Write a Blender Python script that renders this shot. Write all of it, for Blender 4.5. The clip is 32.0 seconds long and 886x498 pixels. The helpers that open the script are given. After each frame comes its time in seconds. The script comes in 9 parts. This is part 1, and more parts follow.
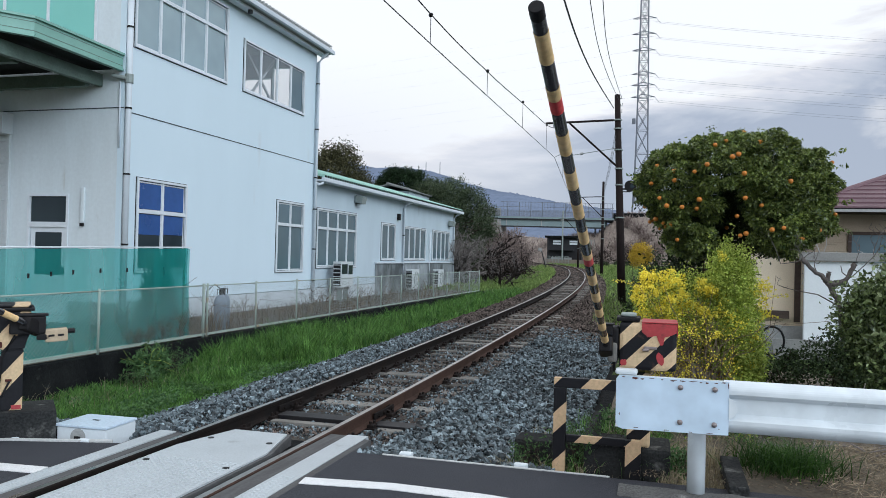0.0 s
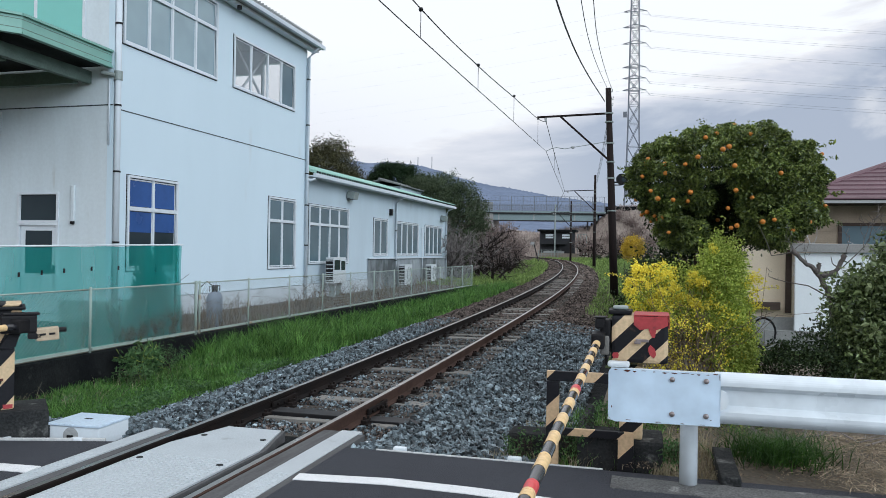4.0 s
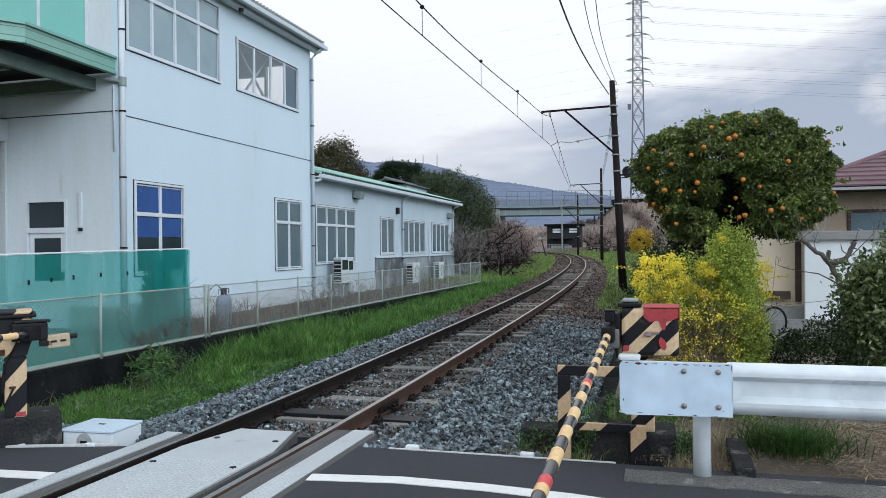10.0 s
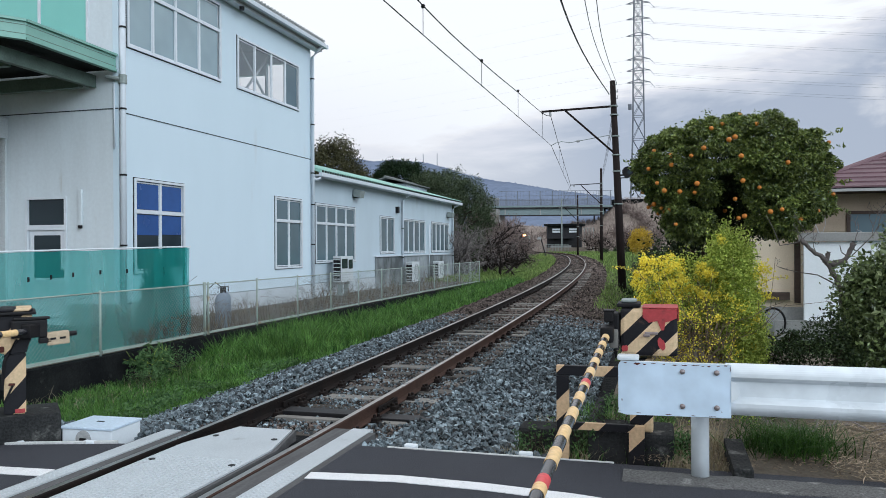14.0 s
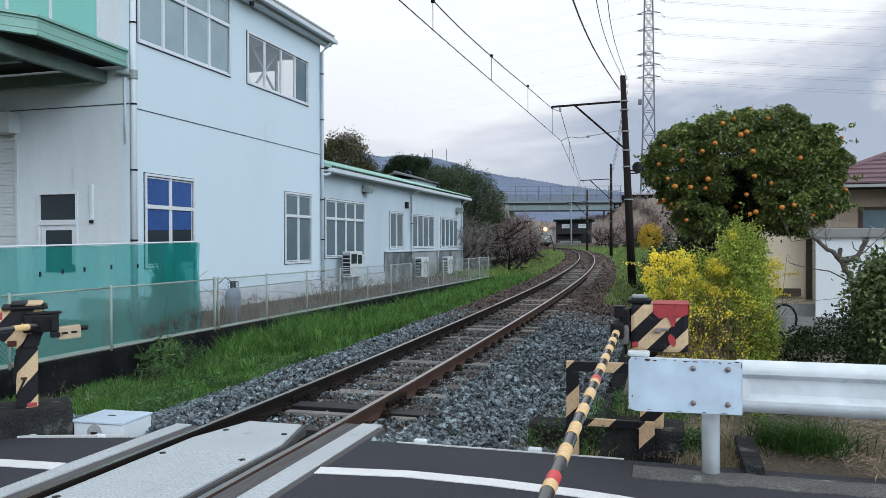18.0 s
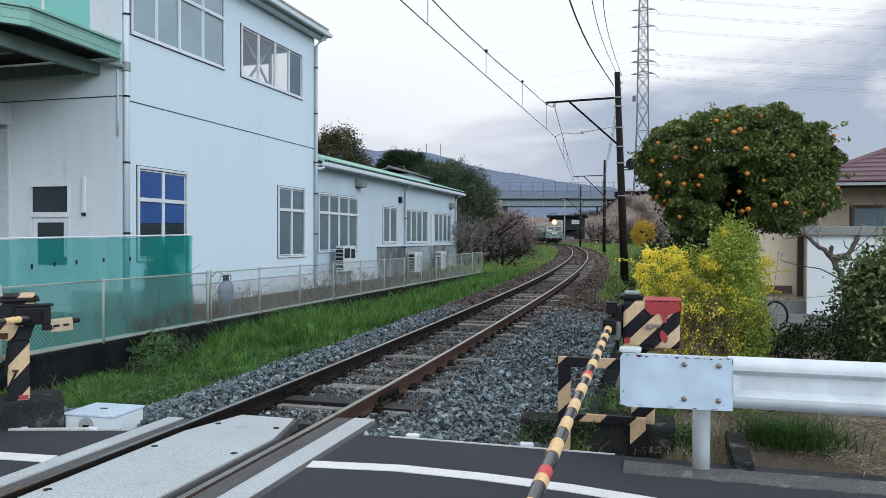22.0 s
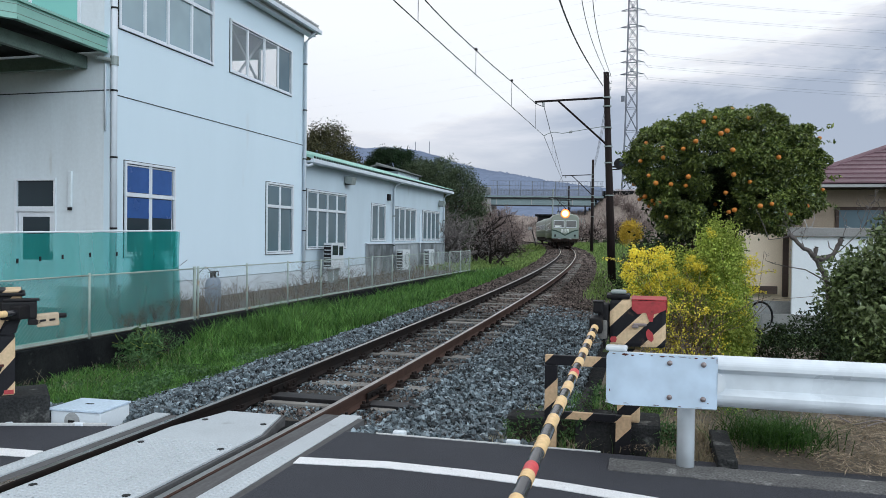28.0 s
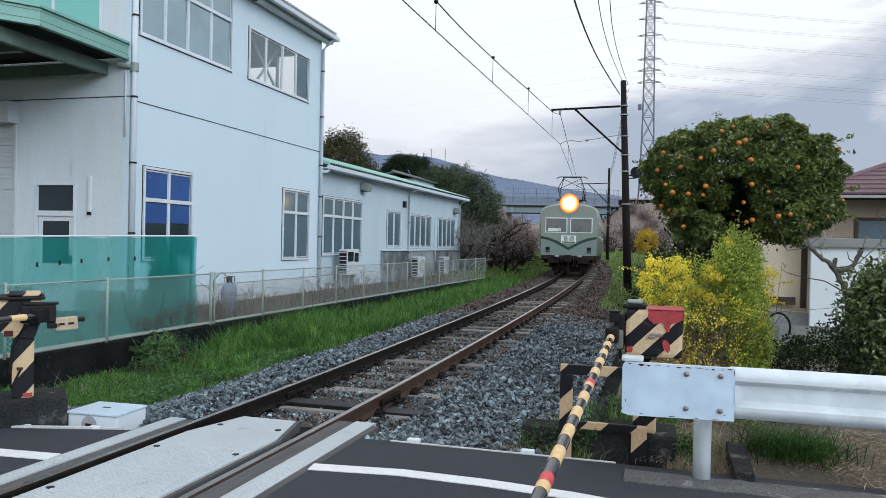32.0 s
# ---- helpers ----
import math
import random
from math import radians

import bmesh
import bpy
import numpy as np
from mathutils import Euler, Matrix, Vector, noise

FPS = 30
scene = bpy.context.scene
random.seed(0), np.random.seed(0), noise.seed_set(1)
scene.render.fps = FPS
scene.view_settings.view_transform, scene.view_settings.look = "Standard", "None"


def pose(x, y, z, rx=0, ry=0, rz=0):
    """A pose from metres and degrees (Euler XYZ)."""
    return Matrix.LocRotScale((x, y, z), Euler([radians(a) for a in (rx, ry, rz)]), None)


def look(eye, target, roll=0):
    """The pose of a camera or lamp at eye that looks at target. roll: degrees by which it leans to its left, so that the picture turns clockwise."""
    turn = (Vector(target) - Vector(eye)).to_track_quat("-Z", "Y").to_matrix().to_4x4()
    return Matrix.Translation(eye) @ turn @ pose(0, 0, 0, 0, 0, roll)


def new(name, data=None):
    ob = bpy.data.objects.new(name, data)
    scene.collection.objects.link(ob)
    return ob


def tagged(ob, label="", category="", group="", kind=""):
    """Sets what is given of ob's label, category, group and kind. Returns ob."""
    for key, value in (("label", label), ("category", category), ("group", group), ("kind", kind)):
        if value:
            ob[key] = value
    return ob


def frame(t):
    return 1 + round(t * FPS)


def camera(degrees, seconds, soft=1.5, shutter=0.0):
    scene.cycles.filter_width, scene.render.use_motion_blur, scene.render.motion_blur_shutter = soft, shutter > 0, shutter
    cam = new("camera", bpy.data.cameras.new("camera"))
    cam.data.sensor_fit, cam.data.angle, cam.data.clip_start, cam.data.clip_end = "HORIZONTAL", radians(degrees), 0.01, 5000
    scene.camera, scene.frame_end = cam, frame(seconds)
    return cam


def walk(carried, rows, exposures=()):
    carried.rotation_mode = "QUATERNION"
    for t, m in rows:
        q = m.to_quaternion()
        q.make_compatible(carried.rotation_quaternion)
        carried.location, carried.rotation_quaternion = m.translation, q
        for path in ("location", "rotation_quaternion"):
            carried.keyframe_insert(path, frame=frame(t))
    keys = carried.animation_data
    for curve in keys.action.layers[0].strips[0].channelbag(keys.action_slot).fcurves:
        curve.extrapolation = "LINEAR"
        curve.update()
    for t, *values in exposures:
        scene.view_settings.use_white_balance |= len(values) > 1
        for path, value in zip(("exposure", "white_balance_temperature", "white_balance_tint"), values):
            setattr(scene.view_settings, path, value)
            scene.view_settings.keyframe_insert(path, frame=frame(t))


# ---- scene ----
cam = camera(60.0, 32.0, soft=0.7)
PATH = [
    (0, (-0.008, 0.0, 1.658), (-0.554, 1.924, 1.677), 1.4),
    (0.5, (-0.004, 0.005, 1.658), (-0.557, 1.927, 1.686), 1.3),
    (1, (-0.002, 0.002, 1.656), (-0.559, 1.922, 1.686), 1.2),
    (1.5, (-0.003, 0.0, 1.658), (-0.56, 1.921, 1.684), 1.1),
    (2, (0.001, 0.004, 1.657), (-0.552, 1.925, 1.676), 1.0),
    (2.5, (-0.001, -0.004, 1.657), (-0.548, 1.92, 1.67), 1.0),
    (3, (-0.002, -0.005, 1.657), (-0.541, 1.921, 1.666), 1.1),
    (3.5, (0.0, -0.003, 1.659), (-0.532, 1.925, 1.666), 1.0),
    (5.5, (-0.002, 0.002, 1.658), (-0.528, 1.931, 1.663), 0.6),
    (6, (-0.004, 0.003, 1.659), (-0.534, 1.932, 1.665), 0.5),
    (6.5, (-0.006, 0.0, 1.658), (-0.54, 1.928, 1.663), 0.4),
    (7, (-0.006, 0.002, 1.657), (-0.544, 1.928, 1.661), 0.3),
    (7.5, (-0.007, 0.002, 1.658), (-0.546, 1.927, 1.66), 0.1),
    (8, (-0.003, 0.004, 1.657), (-0.543, 1.93, 1.659), -0.1),
    (8.5, (0.001, -0.001, 1.662), (-0.539, 1.925, 1.663), -0.2),
    (9, (0.0, 0.0, 1.66), (-0.54, 1.926, 1.66), -0.3),
    (9.5, (-0.001, 0.003, 1.659), (-0.543, 1.928, 1.658), -0.5),
    (10, (-0.002, 0.009, 1.657), (-0.548, 1.933, 1.656), -0.6),
    (10.5, (-0.001, 0.008, 1.658), (-0.548, 1.932, 1.658), -0.6),
    (11, (0.0, 0.002, 1.658), (-0.548, 1.925, 1.66), -0.6),
    (11.5, (0.003, 0.003, 1.659), (-0.544, 1.927, 1.661), -0.5),
    (12, (0.0, -0.002, 1.66), (-0.544, 1.923, 1.664), -0.4),
    (12.5, (-0.001, -0.002, 1.662), (-0.544, 1.923, 1.664), -0.3),
    (13, (0.0, -0.007, 1.66), (-0.542, 1.918, 1.661), -0.3),
    (13.5, (-0.002, 0.001, 1.659), (-0.545, 1.926, 1.658), -0.3),
    (14, (0.0, 0.002, 1.658), (-0.545, 1.926, 1.655), -0.3),
    (14.5, (0.0, 0.004, 1.66), (-0.547, 1.928, 1.653), -0.4),
    (16.5, (0.0, 0.009, 1.658), (-0.558, 1.929, 1.644), -0.3),
    (17, (-0.001, 0.01, 1.658), (-0.564, 1.93, 1.644), -0.3),
    (17.5, (-0.007, 0.004, 1.659), (-0.572, 1.923, 1.644), -0.2),
    (18, (-0.008, 0.009, 1.659), (-0.576, 1.927, 1.644), -0.2),
    (18.5, (-0.005, 0.01, 1.66), (-0.574, 1.927, 1.646), -0.2),
    (19, (-0.003, 0.005, 1.659), (-0.57, 1.923, 1.648), -0.1),
    (19.5, (-0.004, 0.0, 1.657), (-0.567, 1.919, 1.648), -0.1),
    (20, (0.0, -0.006, 1.658), (-0.56, 1.914, 1.649), -0.1),
    (20.5, (-0.002, -0.007, 1.661), (-0.557, 1.914, 1.647), 0.0),
    (21, (-0.005, 0.001, 1.66), (-0.559, 1.923, 1.642), 0.1),
    (21.5, (-0.004, -0.001, 1.66), (-0.557, 1.921, 1.636), 0.1),
    (22, (-0.006, 0.001, 1.66), (-0.557, 1.923, 1.632), 0.2),
    (22.5, (-0.004, -0.001, 1.661), (-0.553, 1.922, 1.629), 0.3),
    (23, (-0.009, -0.002, 1.661), (-0.553, 1.922, 1.628), 0.4),
    (23.5, (-0.008, -0.002, 1.657), (-0.549, 1.923, 1.625), 0.5),
    (24, (-0.005, -0.012, 1.662), (-0.541, 1.915, 1.63), 0.5),
    (24.5, (-0.005, -0.01, 1.659), (-0.538, 1.918, 1.629), 0.5),
    (25, (-0.004, -0.012, 1.658), (-0.534, 1.916, 1.628), 0.5),
    (25.5, (-0.006, -0.015, 1.659), (-0.532, 1.915, 1.629), 0.6),
    (27.5, (-0.003, -0.025, 1.66), (-0.521, 1.907, 1.628), 0.6),
    (28, (-0.003, -0.021, 1.659), (-0.524, 1.909, 1.626), 0.7),
    (28.5, (-0.007, -0.02, 1.661), (-0.528, 1.91, 1.627), 0.7),
    (29, (-0.004, -0.019, 1.661), (-0.527, 1.911, 1.628), 0.7),
    (29.5, (-0.005, -0.02, 1.658), (-0.526, 1.91, 1.627), 0.8),
    (30, (-0.006, -0.014, 1.661), (-0.529, 1.916, 1.631), 0.9),
    (30.5, (-0.007, -0.01, 1.662), (-0.535, 1.918, 1.634), 1.0),
    (31, (-0.009, -0.016, 1.661), (-0.545, 1.911, 1.637), 1.1),
    (31.5, (-0.011, -0.018, 1.662), (-0.559, 1.905, 1.642), 1.1),
    (32, (-0.01, -0.026, 1.665), (-0.569, 1.894, 1.65), 1.2),
]
walk(cam, [(t, look(eye, target, roll)) for t, eye, target, roll in PATH])

# ---------------------------------------------------------------- world, sun, exposure
SUN_EL, SUN_ROT = 22.0, 125.0     # low sun behind thin cloud, beyond the garden side
world = bpy.data.worlds.new("sky")
scene.world = world
world.use_nodes = True
wn, wl = world.node_tree.nodes, world.node_tree.links
wn.clear()


def wnode(kind, **kw):
    n = wn.new(kind)
    for k, v in kw.items():
        if k == "op":
            n.operation = v
        else:
            n.inputs[k].default_value = v
    return n


sky_out = wn.new("ShaderNodeOutputWorld")
bg_sky, bg_cloud, sky_mix = wn.new("ShaderNodeBackground"), wn.new("ShaderNodeBackground"), wn.new("ShaderNodeMixShader")
nish = wn.new("ShaderNodeTexSky")
nish.sky_type, nish.sun_disc = "NISHITA", False
nish.sun_elevation, nish.sun_rotation = radians(SUN_EL), radians(SUN_ROT)
bg_sky.inputs["Strength"].default_value = 0.12
wl.new(nish.outputs[0], bg_sky.inputs["Color"])
wtc = wn.new("ShaderNodeTexCoord")
wsep = wn.new("ShaderNodeSeparateXYZ")
wl.new(wtc.outputs["Generated"], wsep.inputs[0])
# a bank of grey cloud low down, higher towards the east, under bright thin cloud
wmap = wn.new("ShaderNodeMapping")
wmap.inputs["Scale"].default_value = (1.0, 1.0, 4.2)
wl.new(wtc.outputs["Generated"], wmap.inputs["Vector"])
cl_noise = wn.new("ShaderNodeTexNoise")
cl_noise.inputs["Scale"].default_value = 4.2
cl_noise.inputs["Detail"].default_value = 7
cl_noise.inputs["Roughness"].default_value = 0.56
cl_noise.inputs["Distortion"].default_value = 0.35
wl.new(wmap.outputs[0], cl_noise.inputs["Vector"])
edge = wn.new("ShaderNodeMapRange")
edge.inputs["From Min"].default_value, edge.inputs["From Max"].default_value = -0.36, 0.28
edge.inputs["To Min"].default_value, edge.inputs["To Max"].default_value = 0.118, 0.262
wl.new(wsep.outputs["X"], edge.inputs["Value"])
under = wnode("ShaderNodeMath", op="SUBTRACT")
wl.new(edge.outputs[0], under.inputs[0])
wl.new(wsep.outputs["Z"], under.inputs[1])
a1 = wnode("ShaderNodeMath", op="MULTIPLY_ADD")
a1.inputs[1].default_value, a1.inputs[2].default_value = 10.0, -0.10
wl.new(under.outputs[0], a1.inputs[0])
a2 = wnode("ShaderNodeMath", op="MULTIPLY_ADD")
a2.inputs[1].default_value = 1.95
wl.new(cl_noise.outputs["Fac"], a2.inputs[0])
wl.new(a1.outputs[0], a2.inputs[2])
cl_ramp = wn.new("ShaderNodeValToRGB")
cr = cl_ramp.color_ramp
cr.elements[0].position, cr.elements[0].color = 0.50, (0.640, 0.618, 0.598, 1)
cr.elements[1].position, cr.elements[1].color = 1.0, (0.272, 0.288, 0.330, 1)
for at, shade in ((0.60, (0.560, 0.530, 0.512, 1)), (0.70, (0.455, 0.440, 0.452, 1)), (0.86, (0.355, 0.360, 0.386, 1))):
    e = cr.elements.new(at)
    e.color = shade
a3 = wnode("ShaderNodeMath", op="MULTIPLY")
a3.inputs[1].default_value = 0.72
wl.new(a2.outputs[0], a3.inputs[0])
wl.new(a3.outputs[0], cl_ramp.inputs["Fac"])
# pale puffs standing in the bank towards the east
puff_map = wn.new("ShaderNodeMapping")
puff_map.inputs["Scale"].default_value, puff_map.inputs["Location"].default_value = (1.0, 1.0, 1.5), (0.35, 0.0, 0.2)
wl.new(wtc.outputs["Generated"], puff_map.inputs["Vector"])
puff_noise = wnode("ShaderNodeTexNoise", Scale=5.0, Detail=9.0, Roughness=0.55, Distortion=0.2)
wl.new(puff_map.outputs[0], puff_noise.inputs["Vector"])
puff_edge = wnode("ShaderNodeMapRange", **{"From Min": 0.50, "From Max": 0.60})
puff_edge.interpolation_type = "SMOOTHSTEP"
wl.new(puff_noise.outputs["Fac"], puff_edge.inputs["Value"])
puff_east = wnode("ShaderNodeMapRange", **{"From Min": 0.10, "From Max": 0.22, "To Max": 0.62})
wl.new(wsep.outputs["X"], puff_east.inputs["Value"])
puff_low = wnode("ShaderNodeMapRange", **{"From Min": 0.03, "From Max": 0.12})
wl.new(wsep.outputs["Z"], puff_low.inputs["Value"])
puff_a, puff_b = wnode("ShaderNodeMath", op="MULTIPLY"), wnode("ShaderNodeMath", op="MULTIPLY")
wl.new(puff_edge.outputs[0], puff_a.inputs[0])
wl.new(puff_east.outputs[0], puff_a.inputs[1])
wl.new(puff_a.outputs[0], puff_b.inputs[0])
wl.new(puff_low.outputs[0], puff_b.inputs[1])
puff_mix = wn.new("ShaderNodeMix")
puff_mix.data_type = "RGBA"
puff_mix.inputs[7].default_value = (0.545, 0.515, 0.495, 1)
wl.new(puff_b.outputs[0], puff_mix.inputs[0])
wl.new(cl_ramp.outputs[0], puff_mix.inputs[6])
# warmer low in the west
warm = wn.new("ShaderNodeMapRange")
warm.inputs["From Min"].default_value, warm.inputs["From Max"].default_value = -0.06, -0.42
wl.new(wsep.outputs["X"], warm.inputs["Value"])
low = wn.new("ShaderNodeMapRange")
low.inputs["From Min"].default_value, low.inputs["From Max"].default_value = 0.26, 0.10
wl.new(wsep.outputs["Z"], low.inputs["Value"])
wmul = wnode("ShaderNodeMath", op="MULTIPLY")
ahead = wn.new("ShaderNodeMapRange")
ahead.inputs["From Min"].default_value, ahead.inputs["From Max"].default_value = 0.15, 0.5
wl.new(wsep.outputs["Y"], ahead.inputs["Value"])
wmul0 = wnode("ShaderNodeMath", op="MULTIPLY")
wl.new(warm.outputs[0], wmul0.inputs[0])
wl.new(ahead.outputs[0], wmul0.inputs[1])
wl.new(wmul0.outputs[0], wmul.inputs[0])
wl.new(low.outputs[0], wmul.inputs[1])
wmix = wn.new("ShaderNodeMix")
wmix.data_type = "RGBA"
wl.new(wmul.outputs[0], wmix.inputs[0])
wl.new(puff_mix.outputs[2], wmix.inputs[6])
wmix.inputs[7].default_value = (0.520, 0.490, 0.485, 1)
# the cloud thins out low behind the camera and thickens overhead
over = wn.new("ShaderNodeMapRange")
over.inputs["From Min"].default_value, over.inputs["From Max"].default_value = 0.34, 0.80
over.inputs["To Min"].default_value, over.inputs["To Max"].default_value = 1.0, 1.05
wl.new(wsep.outputs["Z"], over.inputs["Value"])
behind = wn.new("ShaderNodeMapRange")
behind.inputs["From Min"].default_value, behind.inputs["From Max"].default_value = 0.1, -0.6
behind.inputs["To Min"].default_value, behind.inputs["To Max"].default_value = 1.0, 1.15
wl.new(wsep.outputs["Y"], behind.inputs["Value"])
wmul2, wmul3 = wnode("ShaderNodeMath", op="MULTIPLY"), wnode("ShaderNodeMath", op="MULTIPLY")
wl.new(over.outputs[0], wmul2.inputs[0])
wl.new(behind.outputs[0], wmul2.inputs[1])
wl.new(wmul2.outputs[0], wmul3.inputs[0])
wmul3.inputs[1].default_value = 1.70
wl.new(wmul3.outputs[0], bg_cloud.inputs["Strength"])
wl.new(wmix.outputs[2], bg_cloud.inputs["Color"])
sky_mix.inputs[0].default_value = 0.93
wl.new(bg_sky.outputs[0], sky_mix.inputs[1])
wl.new(bg_cloud.outputs[0], sky_mix.inputs[2])
wl.new(sky_mix.outputs[0], sky_out.inputs["Surface"])

sun = new("sun", bpy.data.lights.new("sun", "SUN"))
sun.data.energy, sun.data.angle, sun.data.color = 1.5, radians(30), (0.86, 0.95, 1.0)
sun.matrix_world = look((82, -57, 40.4), (0, 0, 0))
scene.view_settings.exposure = 0.0
scene.view_settings.use_white_balance = True
scene.view_settings.white_balance_temperature, scene.view_settings.white_balance_tint = 5900, 8

# ---------------------------------------------------------------- plan
TX = -3.516                            # the track: along y at x = TX, easing into a left curve
BEND_AT, BEND_IN, BEND_R = -6.0, 32.3, 475.0
GAUGE = 1.067
XB, YC, YE, YF = -11.8, 14.75, 24.7, 44.1   # side wall of the works, its corner, end of the tall part, end of the low part
XF = -8.7                              # chain-link fence on its low wall


def smooth(a, b, v):
    t = min(1.0, max(0.0, (v - a) / (b - a)))
    return t * t * (3 - 2 * t)


def rail_z(s):
    """Height of the rail head: level over the crossing, then a gentle climb."""
    v = max(0.0, min(s, 115.5) - 75.5)
    u = min(s, 75.5)
    a = 0.0 if u < 5 else ((u - 5) ** 2 / 10 if u < 10 else u - 7.5)
    return 0.0094 * (a + v - v * v / 80)


# places and headings every half metre along the bend
ALIGN = [(TX, 0.0, 0.0)]
for k in range(400):
    ax, ay, aa = ALIGN[-1]
    aa += 0.5 * min(1.0, max(0.0, (0.5 * k + 0.25 - BEND_AT) / BEND_IN)) / BEND_R
    ALIGN.append((ax - 0.5 * math.sin(aa), ay + 0.5 * math.cos(aa), aa))


def on_track(s, q=0.0):
    """Plan place at s metres along the track, q to its right, with the heading."""
    if s <= 0:
        return TX + q, s, 0.0
    k = min(int(s * 2), 399)
    f = s * 2 - k
    (x0, y0, a0), (x1, y1, a1) = ALIGN[k], ALIGN[k + 1]
    a = a0 + (a1 - a0) * f
    return x0 + (x1 - x0) * f + q * math.cos(a), y0 + (y1 - y0) * f + q * math.sin(a), a


def track_sq(x, y):
    s = y
    for _ in range(3):
        cx, cy, a = on_track(s)
        s = min(s + (x - cx) * -math.sin(a) + (y - cy) * math.cos(a), 199.0 + max(0.0, y - 199.0))
        if s <= 0:
            return y, x - TX
    cx, cy, a = on_track(min(s, 199.0))
    return s, (x - cx) * math.cos(a) + (y - cy) * math.sin(a)


PROFILE = [(-60, -0.25), (-9, -0.52), (-4.9, -0.68), (-3.4, -0.56), (-2.3, -0.40), (-1.55, -0.19), (1.55, -0.19), (2.1, -0.27), (3.3, -0.40), (5.0, -0.42), (9, -0.30), (60, -0.2)]


def ground_z(x, y):
    s, q = track_sq(x, y)
    for (a, za), (b, zb) in zip(PROFILE, PROFILE[1:]):
        if a <= q <= b:
            z = za + (zb - za) * (q - a) / (b - a)
            break
    else:
        z = -0.2
    z += rail_z(s)
    if x < XF - 0.1 and y > 3:                            # yard of the works
        z = -0.10 + (z + 0.10) * smooth(38, 58, y)
    if x > -0.9 and y < 30:                               # garden side
        z += (0.02 - z) * smooth(-0.9, 0.4, x) * (1 - smooth(9, 30, y))
    k = 1 - smooth(6.15, 7.0, y)
    return z * (1 - k) - 0.09 * k


# ---------------------------------------------------------------- helpers
WORLD_OF = {}


def thing(name, at=(0, 0, 0), label="", category="", group="", kind="", turn=0.0):
    ob = new(name)
    ob.empty_display_size = 0.2
    ob.matrix_basis = pose(*at, 0, 0, turn)
    WORLD_OF[ob] = ob.matrix_basis.copy()
    return tagged(ob, label, category, group, kind)


def mesh_of(bm, name, smooth_faces=False):
    me = bpy.data.meshes.new(name)
    bmesh.ops.recalc_face_normals(bm, faces=bm.faces)
    bm.to_mesh(me)
    bm.free()
    if smooth_faces:
        me.polygons.foreach_set("use_smooth", [True] * len(me.polygons))
    return me


def part(name, bm, material, parent, label="", soft=False, kind=""):
    """Links a bmesh (in world metres) or a mesh as one part under a thing or a part."""
    m = WORLD_OF.get(parent, Matrix())
    me = bm if isinstance(bm, bpy.types.Mesh) else mesh_of(bm, name, soft)
    if m != Matrix():
        me.transform(m.inverted())
    if material and not me.materials:
        me.materials.append(material)
    ob = new(name, me)
    ob.parent = parent
    WORLD_OF[ob] = m
    return tagged(ob, label, kind=kind)


def piece(name, me, parent, m):
    """One of many alike pieces: an object of its own on a shared mesh, at the world pose m."""
    ob = new(name, me)
    ob.parent = parent
    ob.matrix_basis = WORLD_OF.get(parent, Matrix()).inverted() @ m
    return ob


def solo(name, bm, material, label, category, kind="", soft=False, group=""):
    me = bm if isinstance(bm, bpy.types.Mesh) else mesh_of(bm, name, soft)
    if material and not me.materials:
        me.materials.append(material)
    return tagged(new(name, me), label, category, group, kind)


def box(bm, x0, x1, y0, y1, z0, z1, bevel=0.0):
    vs = [bm.verts.new((x, y, z)) for x in (x0, x1) for y in (y0, y1) for z in (z0, z1)]
    fs = [bm.faces.new([vs[i] for i in f]) for f in ((0, 1, 3, 2), (4, 6, 7, 5), (0, 4, 5, 1), (2, 3, 7, 6), (0, 2, 6, 4), (1, 5, 7, 3))]
    if bevel:
        bmesh.ops.recalc_face_normals(bm, faces=fs)
        bmesh.ops.bevel(bm, geom=list({e for f in fs for e in f.edges}), offset=bevel, segments=2, affect="EDGES", profile=0.6)
    return vs


def boxes(*rows, bevel=0.0):
    bm = bmesh.new()
    for r in rows:
        box(bm, *r, bevel=bevel)
    return bm


def moved(bm, m):
    bmesh.ops.transform(bm, matrix=m, verts=bm.verts)
    return bm


def tube(bm, points, r, seg=8, cap=True):
    """A round bar along points; r a number or one for each point."""
    pts = [Vector(p) for p in points]
    rs = [r] * len(pts) if isinstance(r, (int, float)) else list(r)
    rings = []
    up = Vector((0, 0, 1))
    for i, p in enumerate(pts):
        d = (pts[min(i + 1, len(pts) - 1)] - pts[max(i - 1, 0)]).normalized()
        a = d.cross(up if abs(d.z) < 0.95 else Vector((1, 0, 0))).normalized()
        b = a.cross(d).normalized()
        rings.append([bm.verts.new(p + rs[i] * (math.cos(k * math.tau / seg) * a + math.sin(k * math.tau / seg) * b)) for k in range(seg)])
    for u, v in zip(rings, rings[1:]):
        for k in range(seg):
            bm.faces.new((u[k], u[(k + 1) % seg], v[(k + 1) % seg], v[k]))
    if cap and seg > 2:
        bm.faces.new(rings[0][::-1])
        bm.faces.new(rings[-1])
    return bm


